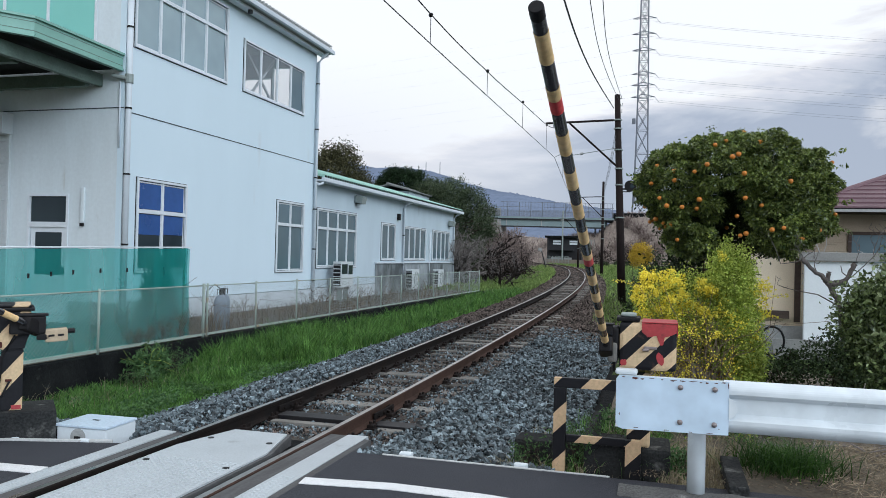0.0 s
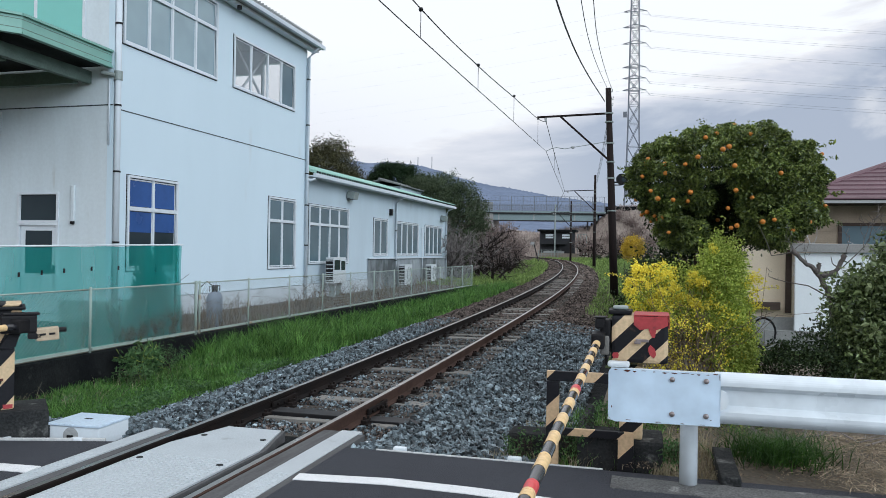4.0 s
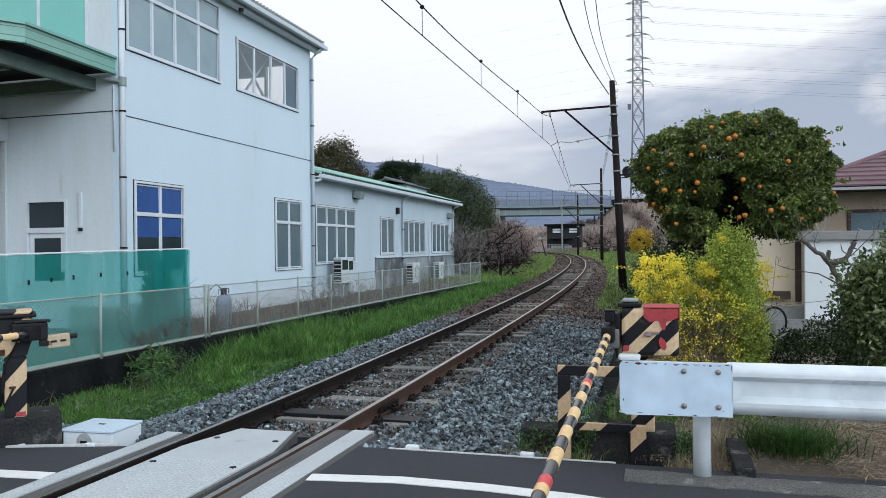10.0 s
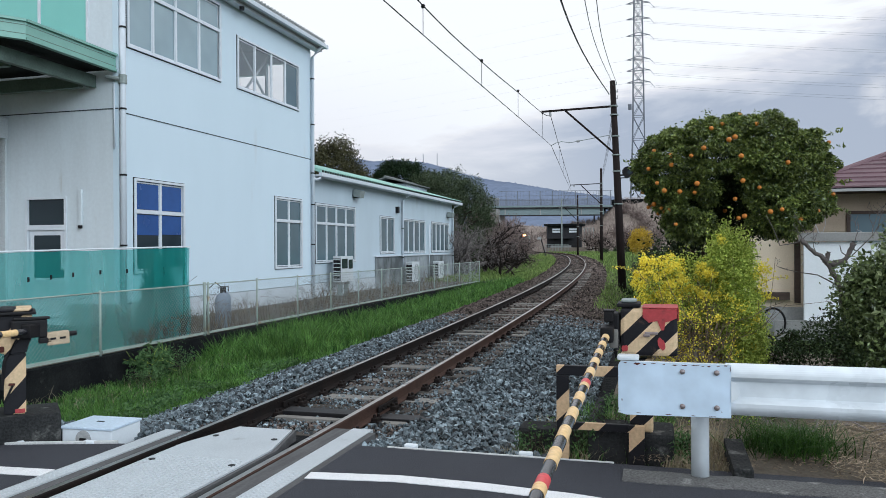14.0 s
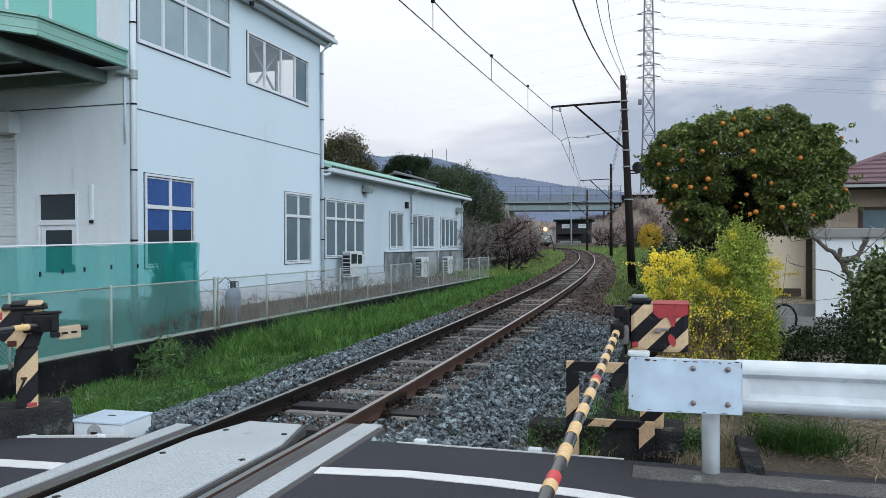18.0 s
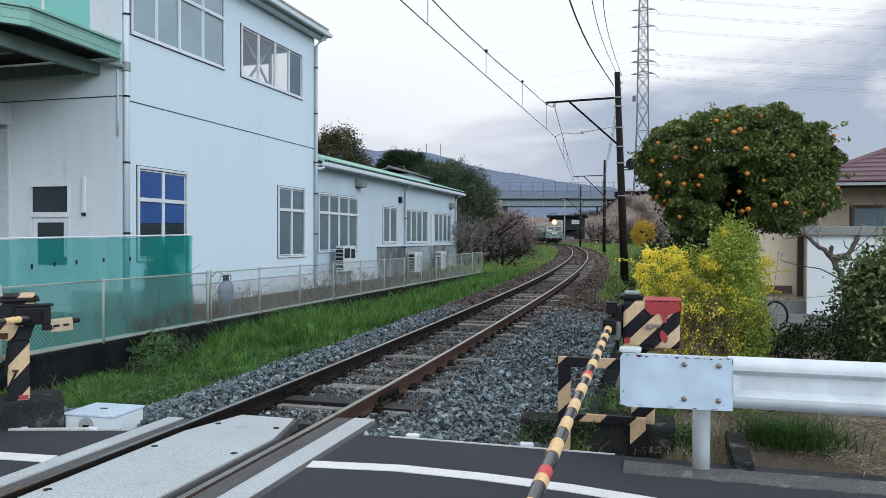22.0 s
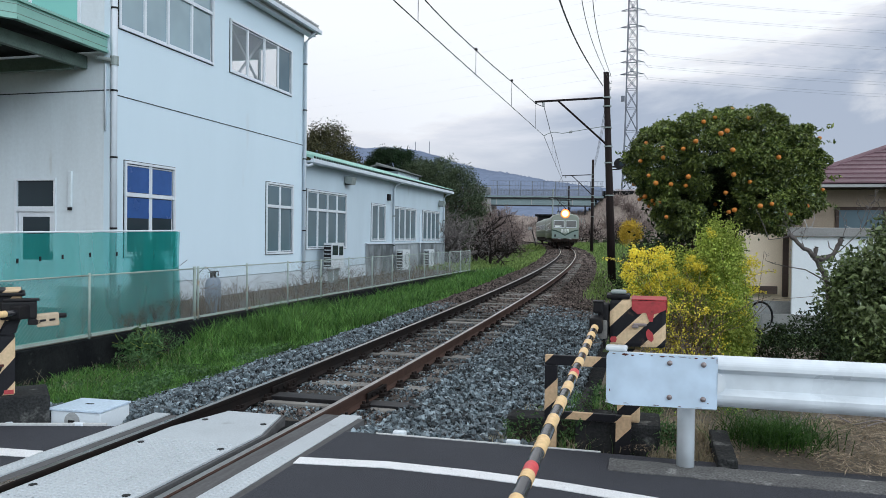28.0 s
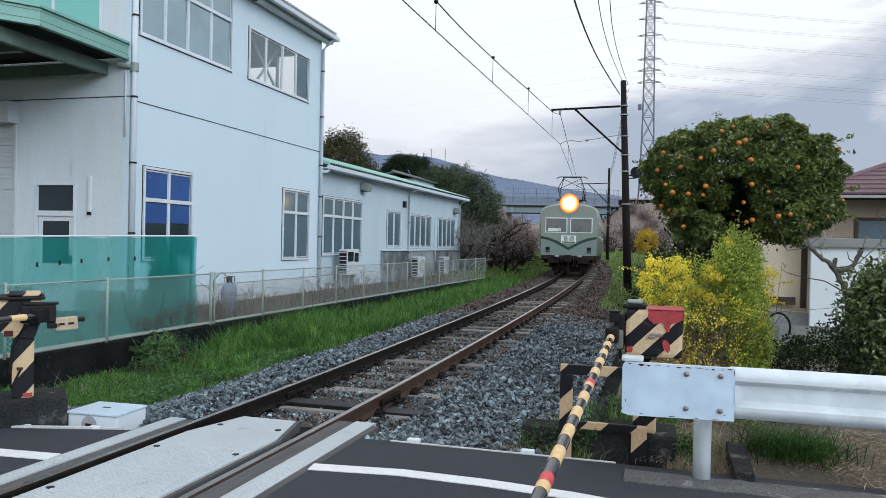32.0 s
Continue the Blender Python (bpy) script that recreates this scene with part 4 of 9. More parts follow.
part("cross_beam", boxes((XB - 9, XB - 0.75, YC - 0.4, YC - 0.25, 5.30, 5.58), (XB - 9, XB - 0.75, YC - 2.4, YC - 2.25, 5.34, 5.6)), M_GREEN_DIRTY, can)
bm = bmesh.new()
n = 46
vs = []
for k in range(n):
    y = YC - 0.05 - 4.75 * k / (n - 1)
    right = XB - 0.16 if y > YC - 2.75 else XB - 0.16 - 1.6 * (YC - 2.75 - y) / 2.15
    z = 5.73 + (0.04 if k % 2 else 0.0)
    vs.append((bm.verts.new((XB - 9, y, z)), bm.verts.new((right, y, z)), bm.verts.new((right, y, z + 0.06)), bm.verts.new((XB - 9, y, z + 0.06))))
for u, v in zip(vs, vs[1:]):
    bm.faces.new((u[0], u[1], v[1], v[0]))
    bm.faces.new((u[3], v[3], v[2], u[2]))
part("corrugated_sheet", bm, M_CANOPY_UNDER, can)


def downpipe(parent, x, y, z0, z1, r=0.055, clamps=(), jog=None):
    pts = [(x, y, z0), (x, y, z1)]
    if jog:
        pts += jog
    p = part("downpipe", tubes((pts, r), seg=10), M_PIPE, parent, soft=True)
    for z in clamps:
        part("clamp", tubes(([(x, y, z - 0.02), (x, y, z + 0.02)], r + 0.012), seg=10), M_BLACK, p)
    return p


downpipe(works, XB + 0.085, YC + 0.03, -0.1, 9.2, 0.07, (1.75, 3.35, 4.85, 6.7))
part("pipe_socket", tubes(([(XB + 0.085, YC + 0.03, 5.42), (XB + 0.085, YC + 0.03, 5.62)], 0.095), ([(XB - 0.25, YC - 0.12, 5.58), (XB + 0.05, YC - 0.02, 5.52)], 0.05), seg=10), M_GALV, works)
downpipe(works, XB + 0.09, YE - 0.05, -0.1, 8.35, 0.06, (0.7, 1.8, 3.2, 4.3, 6.0, 7.6), [(XB + 0.25, YE - 0.02, 8.55), (XB + 0.45, YE, 8.74)])

# low wing with the green roof
XL = XB - 0.12
WL = [(27.12, 3.62, 1.18, 2.06), (32.80, 1.75, 1.47, 1.56), (36.72, 3.55, 1.47, 1.54), (41.50, 3.36, 1.47, 1.54)]
wing = thing("low_wing", (XL - 3, 34, 0), "single-storey white wing with a green metal roof", "building")
bm = holed_wall(bmesh.new(), "y", XL - 0.16, XL, YE + 0.01, YF, 0.42, 4.25, [(c - w / 2, c + w / 2, z, z + h) for c, w, z, h in WL])
part("side_wall", bm, M_WALL_WING, wing)
part("foundation", boxes((XL - 0.16, XL + 0.03, YE + 0.01, YF, -0.25, 0.40)), M_FOUND, wing)
part("end_wall", boxes((XL - 8, XL - 0.162, YF - 0.16, YF, -0.25, 4.25)), M_WALL_WING, wing)
window_unit("window", wing, *WL[0], [0.25, 0.5, 0.75], [0.68], XL, M_PANE)
window_unit("window", wing, *WL[1], [0.5], [], XL, M_PANE)
window_unit("window", wing, *WL[2], [0.25, 0.5, 0.75], [], XL, M_PANE)
window_unit("window", wing, *WL[3], [0.25, 0.5, 0.75], [], XL, M_PANE)
bm = bmesh.new()
prism(bm, [(XL - 4.2, 5.70), (XL + 0.46, 4.42), (XL + 0.46, 4.34), (XL - 4.2, 5.60)], "y", YE + 0.02, YF + 0.45)
roof = part("roof", bm, M_ROOF_GREEN, wing, "green folded-metal roof")
rib_mesh = mesh_of(tubes(([(0, 0, 0), (math.hypot(4.7, 1.285), 0, 0)], 0.022), seg=6), "rib")
rib_mesh.materials.append(M_ROOF_GREEN)
# small black blocks along the eave, midway between the ribs
clip_end = mesh_of(boxes((XL + 0.465, XL + 0.50, -0.045, 0.045, 4.345, 4.415)), "rib_end")
clip_end.materials.append(M_BLACK)
k = YE + 0.1
while k < YF + 0.4:
    piece("rib", rib_mesh, roof, pose(XL - 4.2, k, 5.71, 0, math.degrees(math.atan2(1.285, 4.7)), 0))
    piece("rib_end", clip_end, roof, pose(0, k + 0.11, 0))
    k += 0.22
part("gutter", boxes((XL + 0.40, XL + 0.53, YE + 0.02, YF + 0.48, 4.19, 4.33), bevel=0.02), M_PIPE, wing)
part("soffit", boxes((XL + 0.0, XL + 0.40, YE + 0.02, YF + 0.45, 4.22, 4.26)), M_WHITE, wing)
downpipe(wing, XL + 0.09, 35.0 - 0.25, 0.0, 3.9, 0.05, (1.2, 2.6), [(XL + 0.2, 34.8, 4.08), (XL + 0.45, 34.8, 4.2)])
downpipe(wing, XL + 0.09, YF - 0.15, 0.0, 3.9, 0.05, (1.2, 2.6), [(XL + 0.2, YF - 0.1, 4.08), (XL + 0.45, YF - 0.1, 4.2)])
downpipe(wing, XL + 0.09, 39.1, 0.0, 2.9, 0.03)
for yy, zz in ((28.9, 3.75), (43.0, 3.45)):
    hood = part("vent_hood", moved(boxes((0, 0.34, -0.22, 0.22, 0, 0.30), bevel=0.03), pose(XL + 0.01, yy, zz, 0, 12, 0)), M_GALV, wing)
    part("vent_slot", boxes((XL + 0.05, XL + 0.30, yy - 0.17, yy + 0.17, zz - 0.06, zz - 0.015)), M_BLACK, hood)
part("wall_box", boxes((XL, XL + 0.14, 33.95, 34.15, 3.3, 3.6), bevel=0.01), M_BLACK, wing)
part("lower_wall", boxes((XL + 0.031, XL + 0.05, 31.2, 43.9, -0.2, 1.27)), M_WALL_DIRTY, wing, "grimy dark lower wall panel")
part("wall_ledge", boxes((XL, XL + 0.12, 31.15, 43.95, 1.275, 1.33)), M_PIPE, wing)

part("gutter_elbow", tubes(([(XB + 0.09, YE - 0.05, 4.12), (XB + 0.2, YE + 0.03, 4.08), (XB + 0.36, YE + 0.06, 4.12), (XL + 0.46, YE + 0.08, 4.22)], 0.055), seg=10), M_PIPE, wing, soft=True)
M_SLATE = mat("grey_metal_roof", (0.17, 0.185, 0.185), 0.7, other=(0.11, 0.12, 0.12), scale=1.5, bump=0.05)
shed = thing("rear_shed", (-16.6, 44, 0), "low shed with a dark grey roof behind the wing", "shed")
part("wall", boxes((-17.8, -15.4, 46.0, 51.2, -0.3, 5.74)), M_WALL_WING, shed)
part("roof", prism(bmesh.new(), [(-18.0, 5.72), (-16.6, 6.06), (-15.2, 5.72), (-15.2, 5.80), (-16.6, 6.14), (-18.0, 5.80)], "y", 45.4, 51.6), M_SLATE, shed, "dark grey gabled roof")
part("ridge_cap", tubes(([(-16.6, 45.3, 6.15), (-16.6, 51.7, 6.15)], 0.08), seg=8), M_SLATE, shed)

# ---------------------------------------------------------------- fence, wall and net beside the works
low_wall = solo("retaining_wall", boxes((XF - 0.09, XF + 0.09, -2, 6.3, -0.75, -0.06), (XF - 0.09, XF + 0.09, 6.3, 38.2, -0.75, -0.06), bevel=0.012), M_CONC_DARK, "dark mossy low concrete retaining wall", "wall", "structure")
fence = thing("chain_link_fence", (XF, 20, -0.06), "weathered chain-link fence on a low concrete wall", "fence")
FZ0, FZ1 = -0.02, 0.97
posts = [-1.6, 0.4, 2.4, 4.4, 6.4, 8.4, 10.4, 13.35, 13.48] + [15.4 + 2 * k for k in range(12)]
for y in posts:
    r = 0.021 if y != 13.35 else 0.030
    part("post", tubes(([(XF, y, -0.1), (XF, y, FZ1 + 0.03)], r), seg=8), M_FENCE, fence, soft=True)
for a, b in zip(posts, posts[1:]):
    part("top_rail", tubes(([(XF, a + 0.03, FZ1 - 0.01), (XF, b - 0.03, FZ1 - 0.01)], 0.0145), seg=6), M_FENCE, fence, soft=True)
    part("bottom_rail", boxes((XF - 0.02, XF + 0.02, a + 0.04, b - 0.04, FZ0 - 0.005, FZ0 + 0.035)), M_FENCE, fence)
    # woven wire: two sets of slanting wires
    bm = bmesh.new()
    h = FZ1 - 0.03 - FZ0
    for sgn in (1, -1):
        u = a - h
        while u < b + h:
            y0, z0, y1, z1 = u, FZ0 + 0.03, u + sgn * h, FZ1 - 0.02
            t0, t1 = 0.0, 1.0
            dy = y1 - y0
            for lim, low in ((a + 0.03, True), (b - 0.03, False)):
                t = (lim - y0) / dy
                if (dy > 0) == low:
                    t0 = max(t0, t)
                else:
                    t1 = min(t1, t)
            if t1 - t0 > 0.02:
                tube(bm, [(XF + 0.012 * sgn, y0 + dy * t, z0 + (z1 - z0) * t) for t in (t0, t1)], 0.0026 if a < 13 else 0.0020, 3, False)
            u += 0.075
    part("wire_mesh", bm, M_GALV, fence, kind="stuff")

# shade net behind the fence
M_NET = bpy.data.materials.new("green_shade_net")
M_NET.use_nodes = True
N, L = M_NET.node_tree.nodes, M_NET.node_tree.links
tcn = N.new("ShaderNodeTexCoord")
nn = N.new("ShaderNodeTexNoise")
nn.inputs["Scale"].default_value, nn.inputs["Detail"].default_value = 1.3, 5
mpn = N.new("ShaderNodeMapping")
mpn.inputs["Scale"].default_value = (1.5, 1.5, 0.35)
L.new(tcn.outputs["Object"], mpn.inputs["Vector"])
L.new(mpn.outputs[0], nn.inputs["Vector"])
rpn = N.new("ShaderNodeMapRange")
rpn.inputs["From Min"].default_value, rpn.inputs["From Max"].default_value = 0.3, 0.7
rpn.inputs["To Min"].default_value, rpn.inputs["To Max"].default_value = 0.36, 0.54
L.new(nn.outputs["Fac"], rpn.inputs["Value"])
bn = N["Principled BSDF"]
bn.inputs["Base Color"].default_value, bn.inputs["Roughness"].default_value = (0.020, 0.290, 0.270, 1), 0.6
tn = N.new("ShaderNodeBsdfTransparent")
tn.inputs["Color"].default_value = (0.55, 0.90, 0.88, 1)
tl = N.new("ShaderNodeBsdfTranslucent")
tl.inputs["Color"].default_value = (0.045, 0.37, 0.345, 1)
mn, mn2 = N.new("ShaderNodeMixShader"), N.new("ShaderNodeMixShader")
mn2.inputs[0].default_value = 0.35
L.new(bn.outputs[0], mn2.inputs[1])
L.new(tl.outputs[0], mn2.inputs[2])
L.new(rpn.outputs[0], mn.inputs[0])
L.new(mn2.outputs[0], mn.inputs[1])
L.new(tn.outputs[0], mn.inputs[2])
L.new(mn.outputs[0], N["Material Output"].inputs["Surface"])
NX = XF - 0.13
net = thing("shade_net", (NX, 8, 0), "turquoise shade net hung on a wire behind the fence", "net")


def drape(y0, y1, nx, ripple, ztop0, ztop1, seed, zbot=-0.02):
    bm = bmesh.new()
    cols, rws = int(abs(y1 - y0) / 0.06), 14
    grid = []
    for i in range(cols + 1):
        y = y0 + (y1 - y0) * i / cols
        top = ztop0 + (ztop1 - ztop0) * i / cols - 0.02 * abs(math.sin(i * 0.21))
        grid.append([bm.verts.new((nx + ripple * (0.35 + 0.65 * k / rws) * (noise.noise((y * 2.1 + seed, k * 0.12, seed)) + 0.3 * math.sin(y * 13 + seed)), y, top + (zbot - top) * k / rws)) for k in range(rws + 1)])
    for u, v in zip(grid, grid[1:]):
        for k in range(rws):
            bm.faces.new((u[k], u[k + 1], v[k + 1], v[k]))
    return bm


part("netting", drape(0.0, 13.05, NX, 0.05, 1.50, 1.70, 1.0), M_NET, net, soft=True)
part("net_fold", drape(12.05, 13.06, NX - 0.05, 0.08, 1.68, 1.70, 5.0), M_NET, net, soft=True)
part("top_cord", tubes(([(NX, 0.0, 1.51), (NX, 8.6, 1.635), (NX, 13.08, 1.71)], 0.016), seg=6), M_WHITE, net)
for y in (13.10, 2.4):
    part("net_post", tubes(([(NX - 0.16, y, -0.15), (NX - 0.16, y, 1.52 + 0.0145 * y)], 0.022), seg=8), M_GREEN_STEEL, net)
for y, z in ((9.02, 1.23), (9.45, 1.25), (9.9, 1.27), (10.5, 1.29), (11.15, 1.29)):
    part("clip", boxes((NX + 0.05, NX + 0.065, y - 0.014, y + 0.014, z - 0.035, z + 0.035)), M_BLACK, net)
part("hem_rope", tubes(([(NX + 0.03, 0.0, 0.0), (NX + 0.03, 13.04, 0.0)], 0.012), seg=6), M_GREEN_STEEL, net)


# air-conditioner units and gas kit along the wall
def ac_unit(y, z0, w=0.85, h=0.72, x=XB + 0.25):
    ac = thing("air_conditioner_unit", (x, y, z0), "grey outdoor air-conditioner unit beside the white wall", "air conditioner", "outdoor units")
    part("casing", boxes((x, x + 0.32, y - w / 2, y + w / 2, z0, z0 + h), bevel=0.015), M_SHUTTER, ac)
    xf = x + 0.321
    if h > 0.92 and z0 > 0.3:
        for ya, yb, za, zb in ((-0.44, 0.02, 0.52, 0.90), (0.10, 0.44, 0.50, 0.86)):
            part("dark_panel", boxes((xf, xf + 0.006, y + ya * w, y + yb * w, z0 + za * h, z0 + zb * h), bevel=0.002), M_PANE_DARK, ac)
    else:
        ring = [(xf + 0.012, y + 0.06 + 0.30 * h * math.cos(k * math.tau / 24), z0 + h * 0.52 + 0.36 * h * math.sin(k * math.tau / 24)) for k in range(25)]
        fg = part("fan_ring", tubes((ring, 0.014), seg=5), M_GALV, ac)
        for k in range(6):
            za = z0 + h * (0.26 + 0.10 * k)
            part("slat", boxes((xf, xf + 0.008, y + 0.06 - 0.22 * h, y + 0.06 + 0.22 * h, za, za + 0.02)), M_GALV, fg)
    sg = part("side_grille", boxes((x + 0.02, x + 0.30, y - w / 2 - 0.012, y - w / 2 - 0.001, z0 + 0.06, z0 + h - 0.08)), M_BLACK, ac)
    for k in range(6):
        za = z0 + 0.10 + (h - 0.24) * k / 5
        part("louvre", boxes((x + 0.025, x + 0.295, y - w / 2 - 0.026, y - w / 2 - 0.013, za, za + 0.03)), M_SHUTTER, sg)
    for dy in (-0.28, 0.28):
        part("foot", boxes((x, x + 0.3, y + dy - 0.04, y + dy + 0.04, z0 - 0.1, z0)), M_CONC, ac)
        part("stand_leg", boxes((x + 0.05, x + 0.25, y + dy - 0.02, y + dy + 0.02, -0.1, z0 - 0.1)), M_GALV, ac)
    return ac


ac_unit(26.55, 0.42, 1.15, 0.95)
ac_unit(34.9, 0.05, 1.1, 0.95)
ac_unit(39.3, 0.05, 1.0, 0.9)
gas = thing("gas_bottle_set", (-9.45, 15.2, -0.1), "grey gas bottles with black valves behind the fence", "gas bottles")
for bx, by in ((-9.42, 15.12), (-9.65, 15.62)):
    bm = bmesh.new()
    tube(bm, [(bx, by, -0.1), (bx, by, 0.52), (bx, by, 0.62), (bx, by, 0.68)], [0.145, 0.145, 0.11, 0.045], 16)
    gb = part("bottle", bm, M_GAS, gas, soft=True)
    part("valve", tubes(([(bx, by, 0.68), (bx, by, 0.80)], 0.035), seg=8), M_BLACK, gb)
    part("collar", tubes(([(bx - 0.09, by, 0.68), (bx - 0.09, by, 0.79), (bx + 0.09, by, 0.79), (bx + 0.09, by, 0.68)], 0.014), seg=6), M_BLACK, gb)
part("hose", tubes(([(-9.42, 15.12, 0.80), (-9.5, 15.0, 0.92), (-9.7, 15.0, 0.75), (-9.8, 15.1, 0.1)], 0.012), seg=6), M_BLACK, gas)

# ---------------------------------------------------------------- overhead line
POLE1, POLE2, POLE3 = (-1.45, 31.3), (-5.25, 72.5), (-10.25, 100.0)


def line_pole(px, py, gz, top, reach, arm_z, r=0.14, lean=0.0, disc=False, far=False):
    """A wooden line pole with a bracket arm over the track."""
    p = thing("line_pole", (px, py, gz), "dark creosoted wooden line pole with a bracket arm", "utility pole", "line poles")
    x_at = lambda z: px + lean * (z - gz)
    part("shaft", tubes(([(x_at(gz - 0.3), py, gz - 0.3), (x_at(3), py, 3), (x_at(top), py, top)], [r * 1.1, r, r * 0.72]), seg=12), M_POLE, p, soft=True)
    xa = x_at(arm_z)
    arm = part("bracket_arm", prism(bmesh.new(), [(xa - reach, arm_z - 0.105), (xa, arm_z - 0.035), (xa, arm_z + 0.035), (xa - reach, arm_z - 0.035)], "y", py - 0.05, py + 0.05), M_POLE, p)
    part("strut", tubes(([(xa - reach * 0.665, py, arm_z - 0.08), (x_at(arm_z - 1.93), py, arm_z - 1.93)], 0.045), seg=6), M_POLE, p)
    for z in (arm_z, arm_z - 0.35, arm_z - 1.2, arm_z - 1.95, arm_z - 2.6, arm_z - 3.9):
        part("band", tubes(([(x_at(z), py, z - 0.025), (x_at(z), py, z + 0.025)], r + 0.02), seg=12), M_GALV, p)
    part("steady_arm", tubes(([(x_at(arm_z - 1.13) - 0.1, py, arm_z - 1.13), (xa - reach * 0.485, py, arm_z - 1.33), (xa - reach * 0.603, py, arm_z - 1.384), (xa - reach * 0.72, py, arm_z - 1.323), (xa - reach * 0.80, py, arm_z - 1.37), (xa - reach * 0.866, py, arm_z - 1.466)], 0.015), seg=6), M_GALV, p)
    part("insulator", tubes(([(xa - reach * 0.47, py, arm_z - 1.325), (xa - reach * 0.51, py, arm_z - 1.34)], 0.05), seg=8), M_GREY_BLOCK, p)
    part("insulator", tubes(([(xa - reach * 0.88, py, arm_z - 0.10), (xa - reach * 0.875, py, arm_z - 0.27)], 0.05), seg=8), M_GREY_BLOCK, p)
    for dz, dx in ((top - 0.15, 0.16), (top - 0.45, 0.18), (top - 0.7, 0.16)):
        part("top_insulator", tubes(([(x_at(dz), py, dz), (x_at(dz) + dx, py, dz), (x_at(dz) + dx, py, dz + 0.1)], 0.022), seg=6), M_GREY_BLOCK, p)
    if disc:
        bm = tubes(([(x_at(4.62) + 0.43, py - 0.12, 4.62), (x_at(4.62) + 0.43, py + 0.02, 4.62)], 0.225), seg=20)
        d = part("signal_disc", bm, M_BLACK, p, "round black signal lamp")
        part("bracket", boxes((x_at(4.62), x_at(4.62) + 0.3, py - 0.03, py + 0.03, 4.48, 4.54), (x_at(4.62) + 0.0, x_at(4.62) + 0.42, py - 0.02, py + 0.02, 4.38, 4.42)), M_BLACK, d)
        part("lens", tubes(([(x_at(4.62) + 0.50, py - 0.135, 4.60), (x_at(4.62) + 0.50, py - 0.121, 4.60)], 0.085), seg=16), M_PANE_DARK, d)
    return p


line_pole(*POLE1, -0.2, 8.28, 2.88, 7.27, 0.15, -0.042, True)
line_pole(*POLE2, 0.2, 8.95, 2.85, 7.55, 0.14, 0.0)
line_pole(*POLE3, 0.3, 8.4, 2.6, 6.95, 0.13, 0.0)
wires = thing("overhead_wires", (TX, 20, 5), "thin overhead contact and feeder wires above the track", "cables")


def hung(name, pts, r=0.011, seg=4, dots=()):
    """A wire through points, with small clamps."""
    out = []
    for i in range(len(pts) - 1):
        p0, p1, p2, p3 = (Vector(pts[max(0, min(len(pts) - 1, i + k))]) for k in (-1, 0, 1, 2))
        for k in range(8):
            t = k / 8
            out.append(0.5 * ((2 * p1) + (p2 - p0) * t + (2 * p0 - 5 * p1 + 4 * p2 - p3) * t * t + (3 * p1 - p0 - 3 * p2 + p3) * t ** 3))
    out.append(Vector(pts[-1]))
    return part(name, tubes((out, r), seg=seg), M_WIRE, wires)


MES = [(-3.4, -12, 6.6), (-3.5, 0, 5.75), (TX, 10.5, 5.42), (TX, 15.4, 5.48), (TX, 19.6, 5.66), (-3.90, 26.5, 6.30), (-4.273, 31.3, 7.0)]
CON = [(-3.5, -12, 5.0), (TX, 0, 4.95), (TX, 10.5, 4.95), (TX, 19.6, 5.03), (-3.91, 26.5, 5.45), (-4.257, 31.3, 5.80)]
hung("messenger_wire", MES, 0.013)
hung("contact_wire", CON, 0.011)
# the next spans, from pole to pole
for (a, b) in (((-4.273, 31.3, 7.0), (-8.05, 72.4, 7.44)), ((-8.05, 72.4, 7.44), (-12.7, 100, 6.8))):
    hung("messenger_wire", [a, ((a[0] + b[0]) / 2, (a[1] + b[1]) / 2, (a[2] + b[2]) / 2 - 0.06), b], 0.013)
for (a, b) in (((-4.257, 31.3, 5.80), (-7.98, 72.4, 6.9)), ((-7.98, 72.4, 6.9), (-12.7, 100, 6.0))):
    hung("contact_wire", [a, ((a[0] + b[0]) / 2, (a[1] + b[1]) / 2, (a[2] + b[2]) / 2 - 0.03), b], 0.011)
for x, y, z0, z1 in ((TX, 11.35, 4.95, 5.40), (TX, 15.4, 5.0, 5.5), (TX, 19.6, 5.03, 5.70), (-3.90, 26.5, 5.45, 6.30), (-5.25, 42, 6.07, 7.10), (-6.0, 50, 6.29, 7.17)):
    hg = part("dropper", tubes(([(x, y, z0), (x, y, z1)], 0.006), seg=4), M_WIRE, wires)
    part("clamp", tubes(([(x, y - 0.05, z1), (x, y, z1), (x, y + 0.05, z1)], [0.012, 0.04, 0.012]), seg=6), M_BLACK, hg)
T = (POLE1[0] - 0.042 * 8, POLE1[1])
hung("feeder_wire", [(T[0] - 0.15, T[1], 7.75), (-2.03, 20, 6.95), (-1.85, 10, 6.8), (-1.7, -12, 7.6)], 0.02, dots=1)
hung("feeder_wire", [(T[0] + 0.05, T[1], 8.05), (-1.62, 20, 7.0), (-1.3, 10, 6.75), (-1.2, -12, 7.9)], 0.009)
hung("feeder_wire", [(T[0] + 0.15, T[1], 8.15), (-1.42, 20, 7.05), (-1.05, 10, 6.85), (-1.0, -12, 8.1)], 0.009)
for a, b in ((7.9, 8.8), (7.6, 8.5), (7.2, 8.2)):
    hung("feeder_wire", [(T[0] + 0.12, T[1], a), (-3.4, 52, (a + b) / 2 - 0.2), (POLE2[0] + 0.15, POLE2[1], b)], 0.01)

# ---------------------------------------------------------------- guardrail
GY = 5.62
guard = thing("guardrail", (0.27, GY, 0.05), "white painted steel guardrail with a wrapped end", "guardrail")


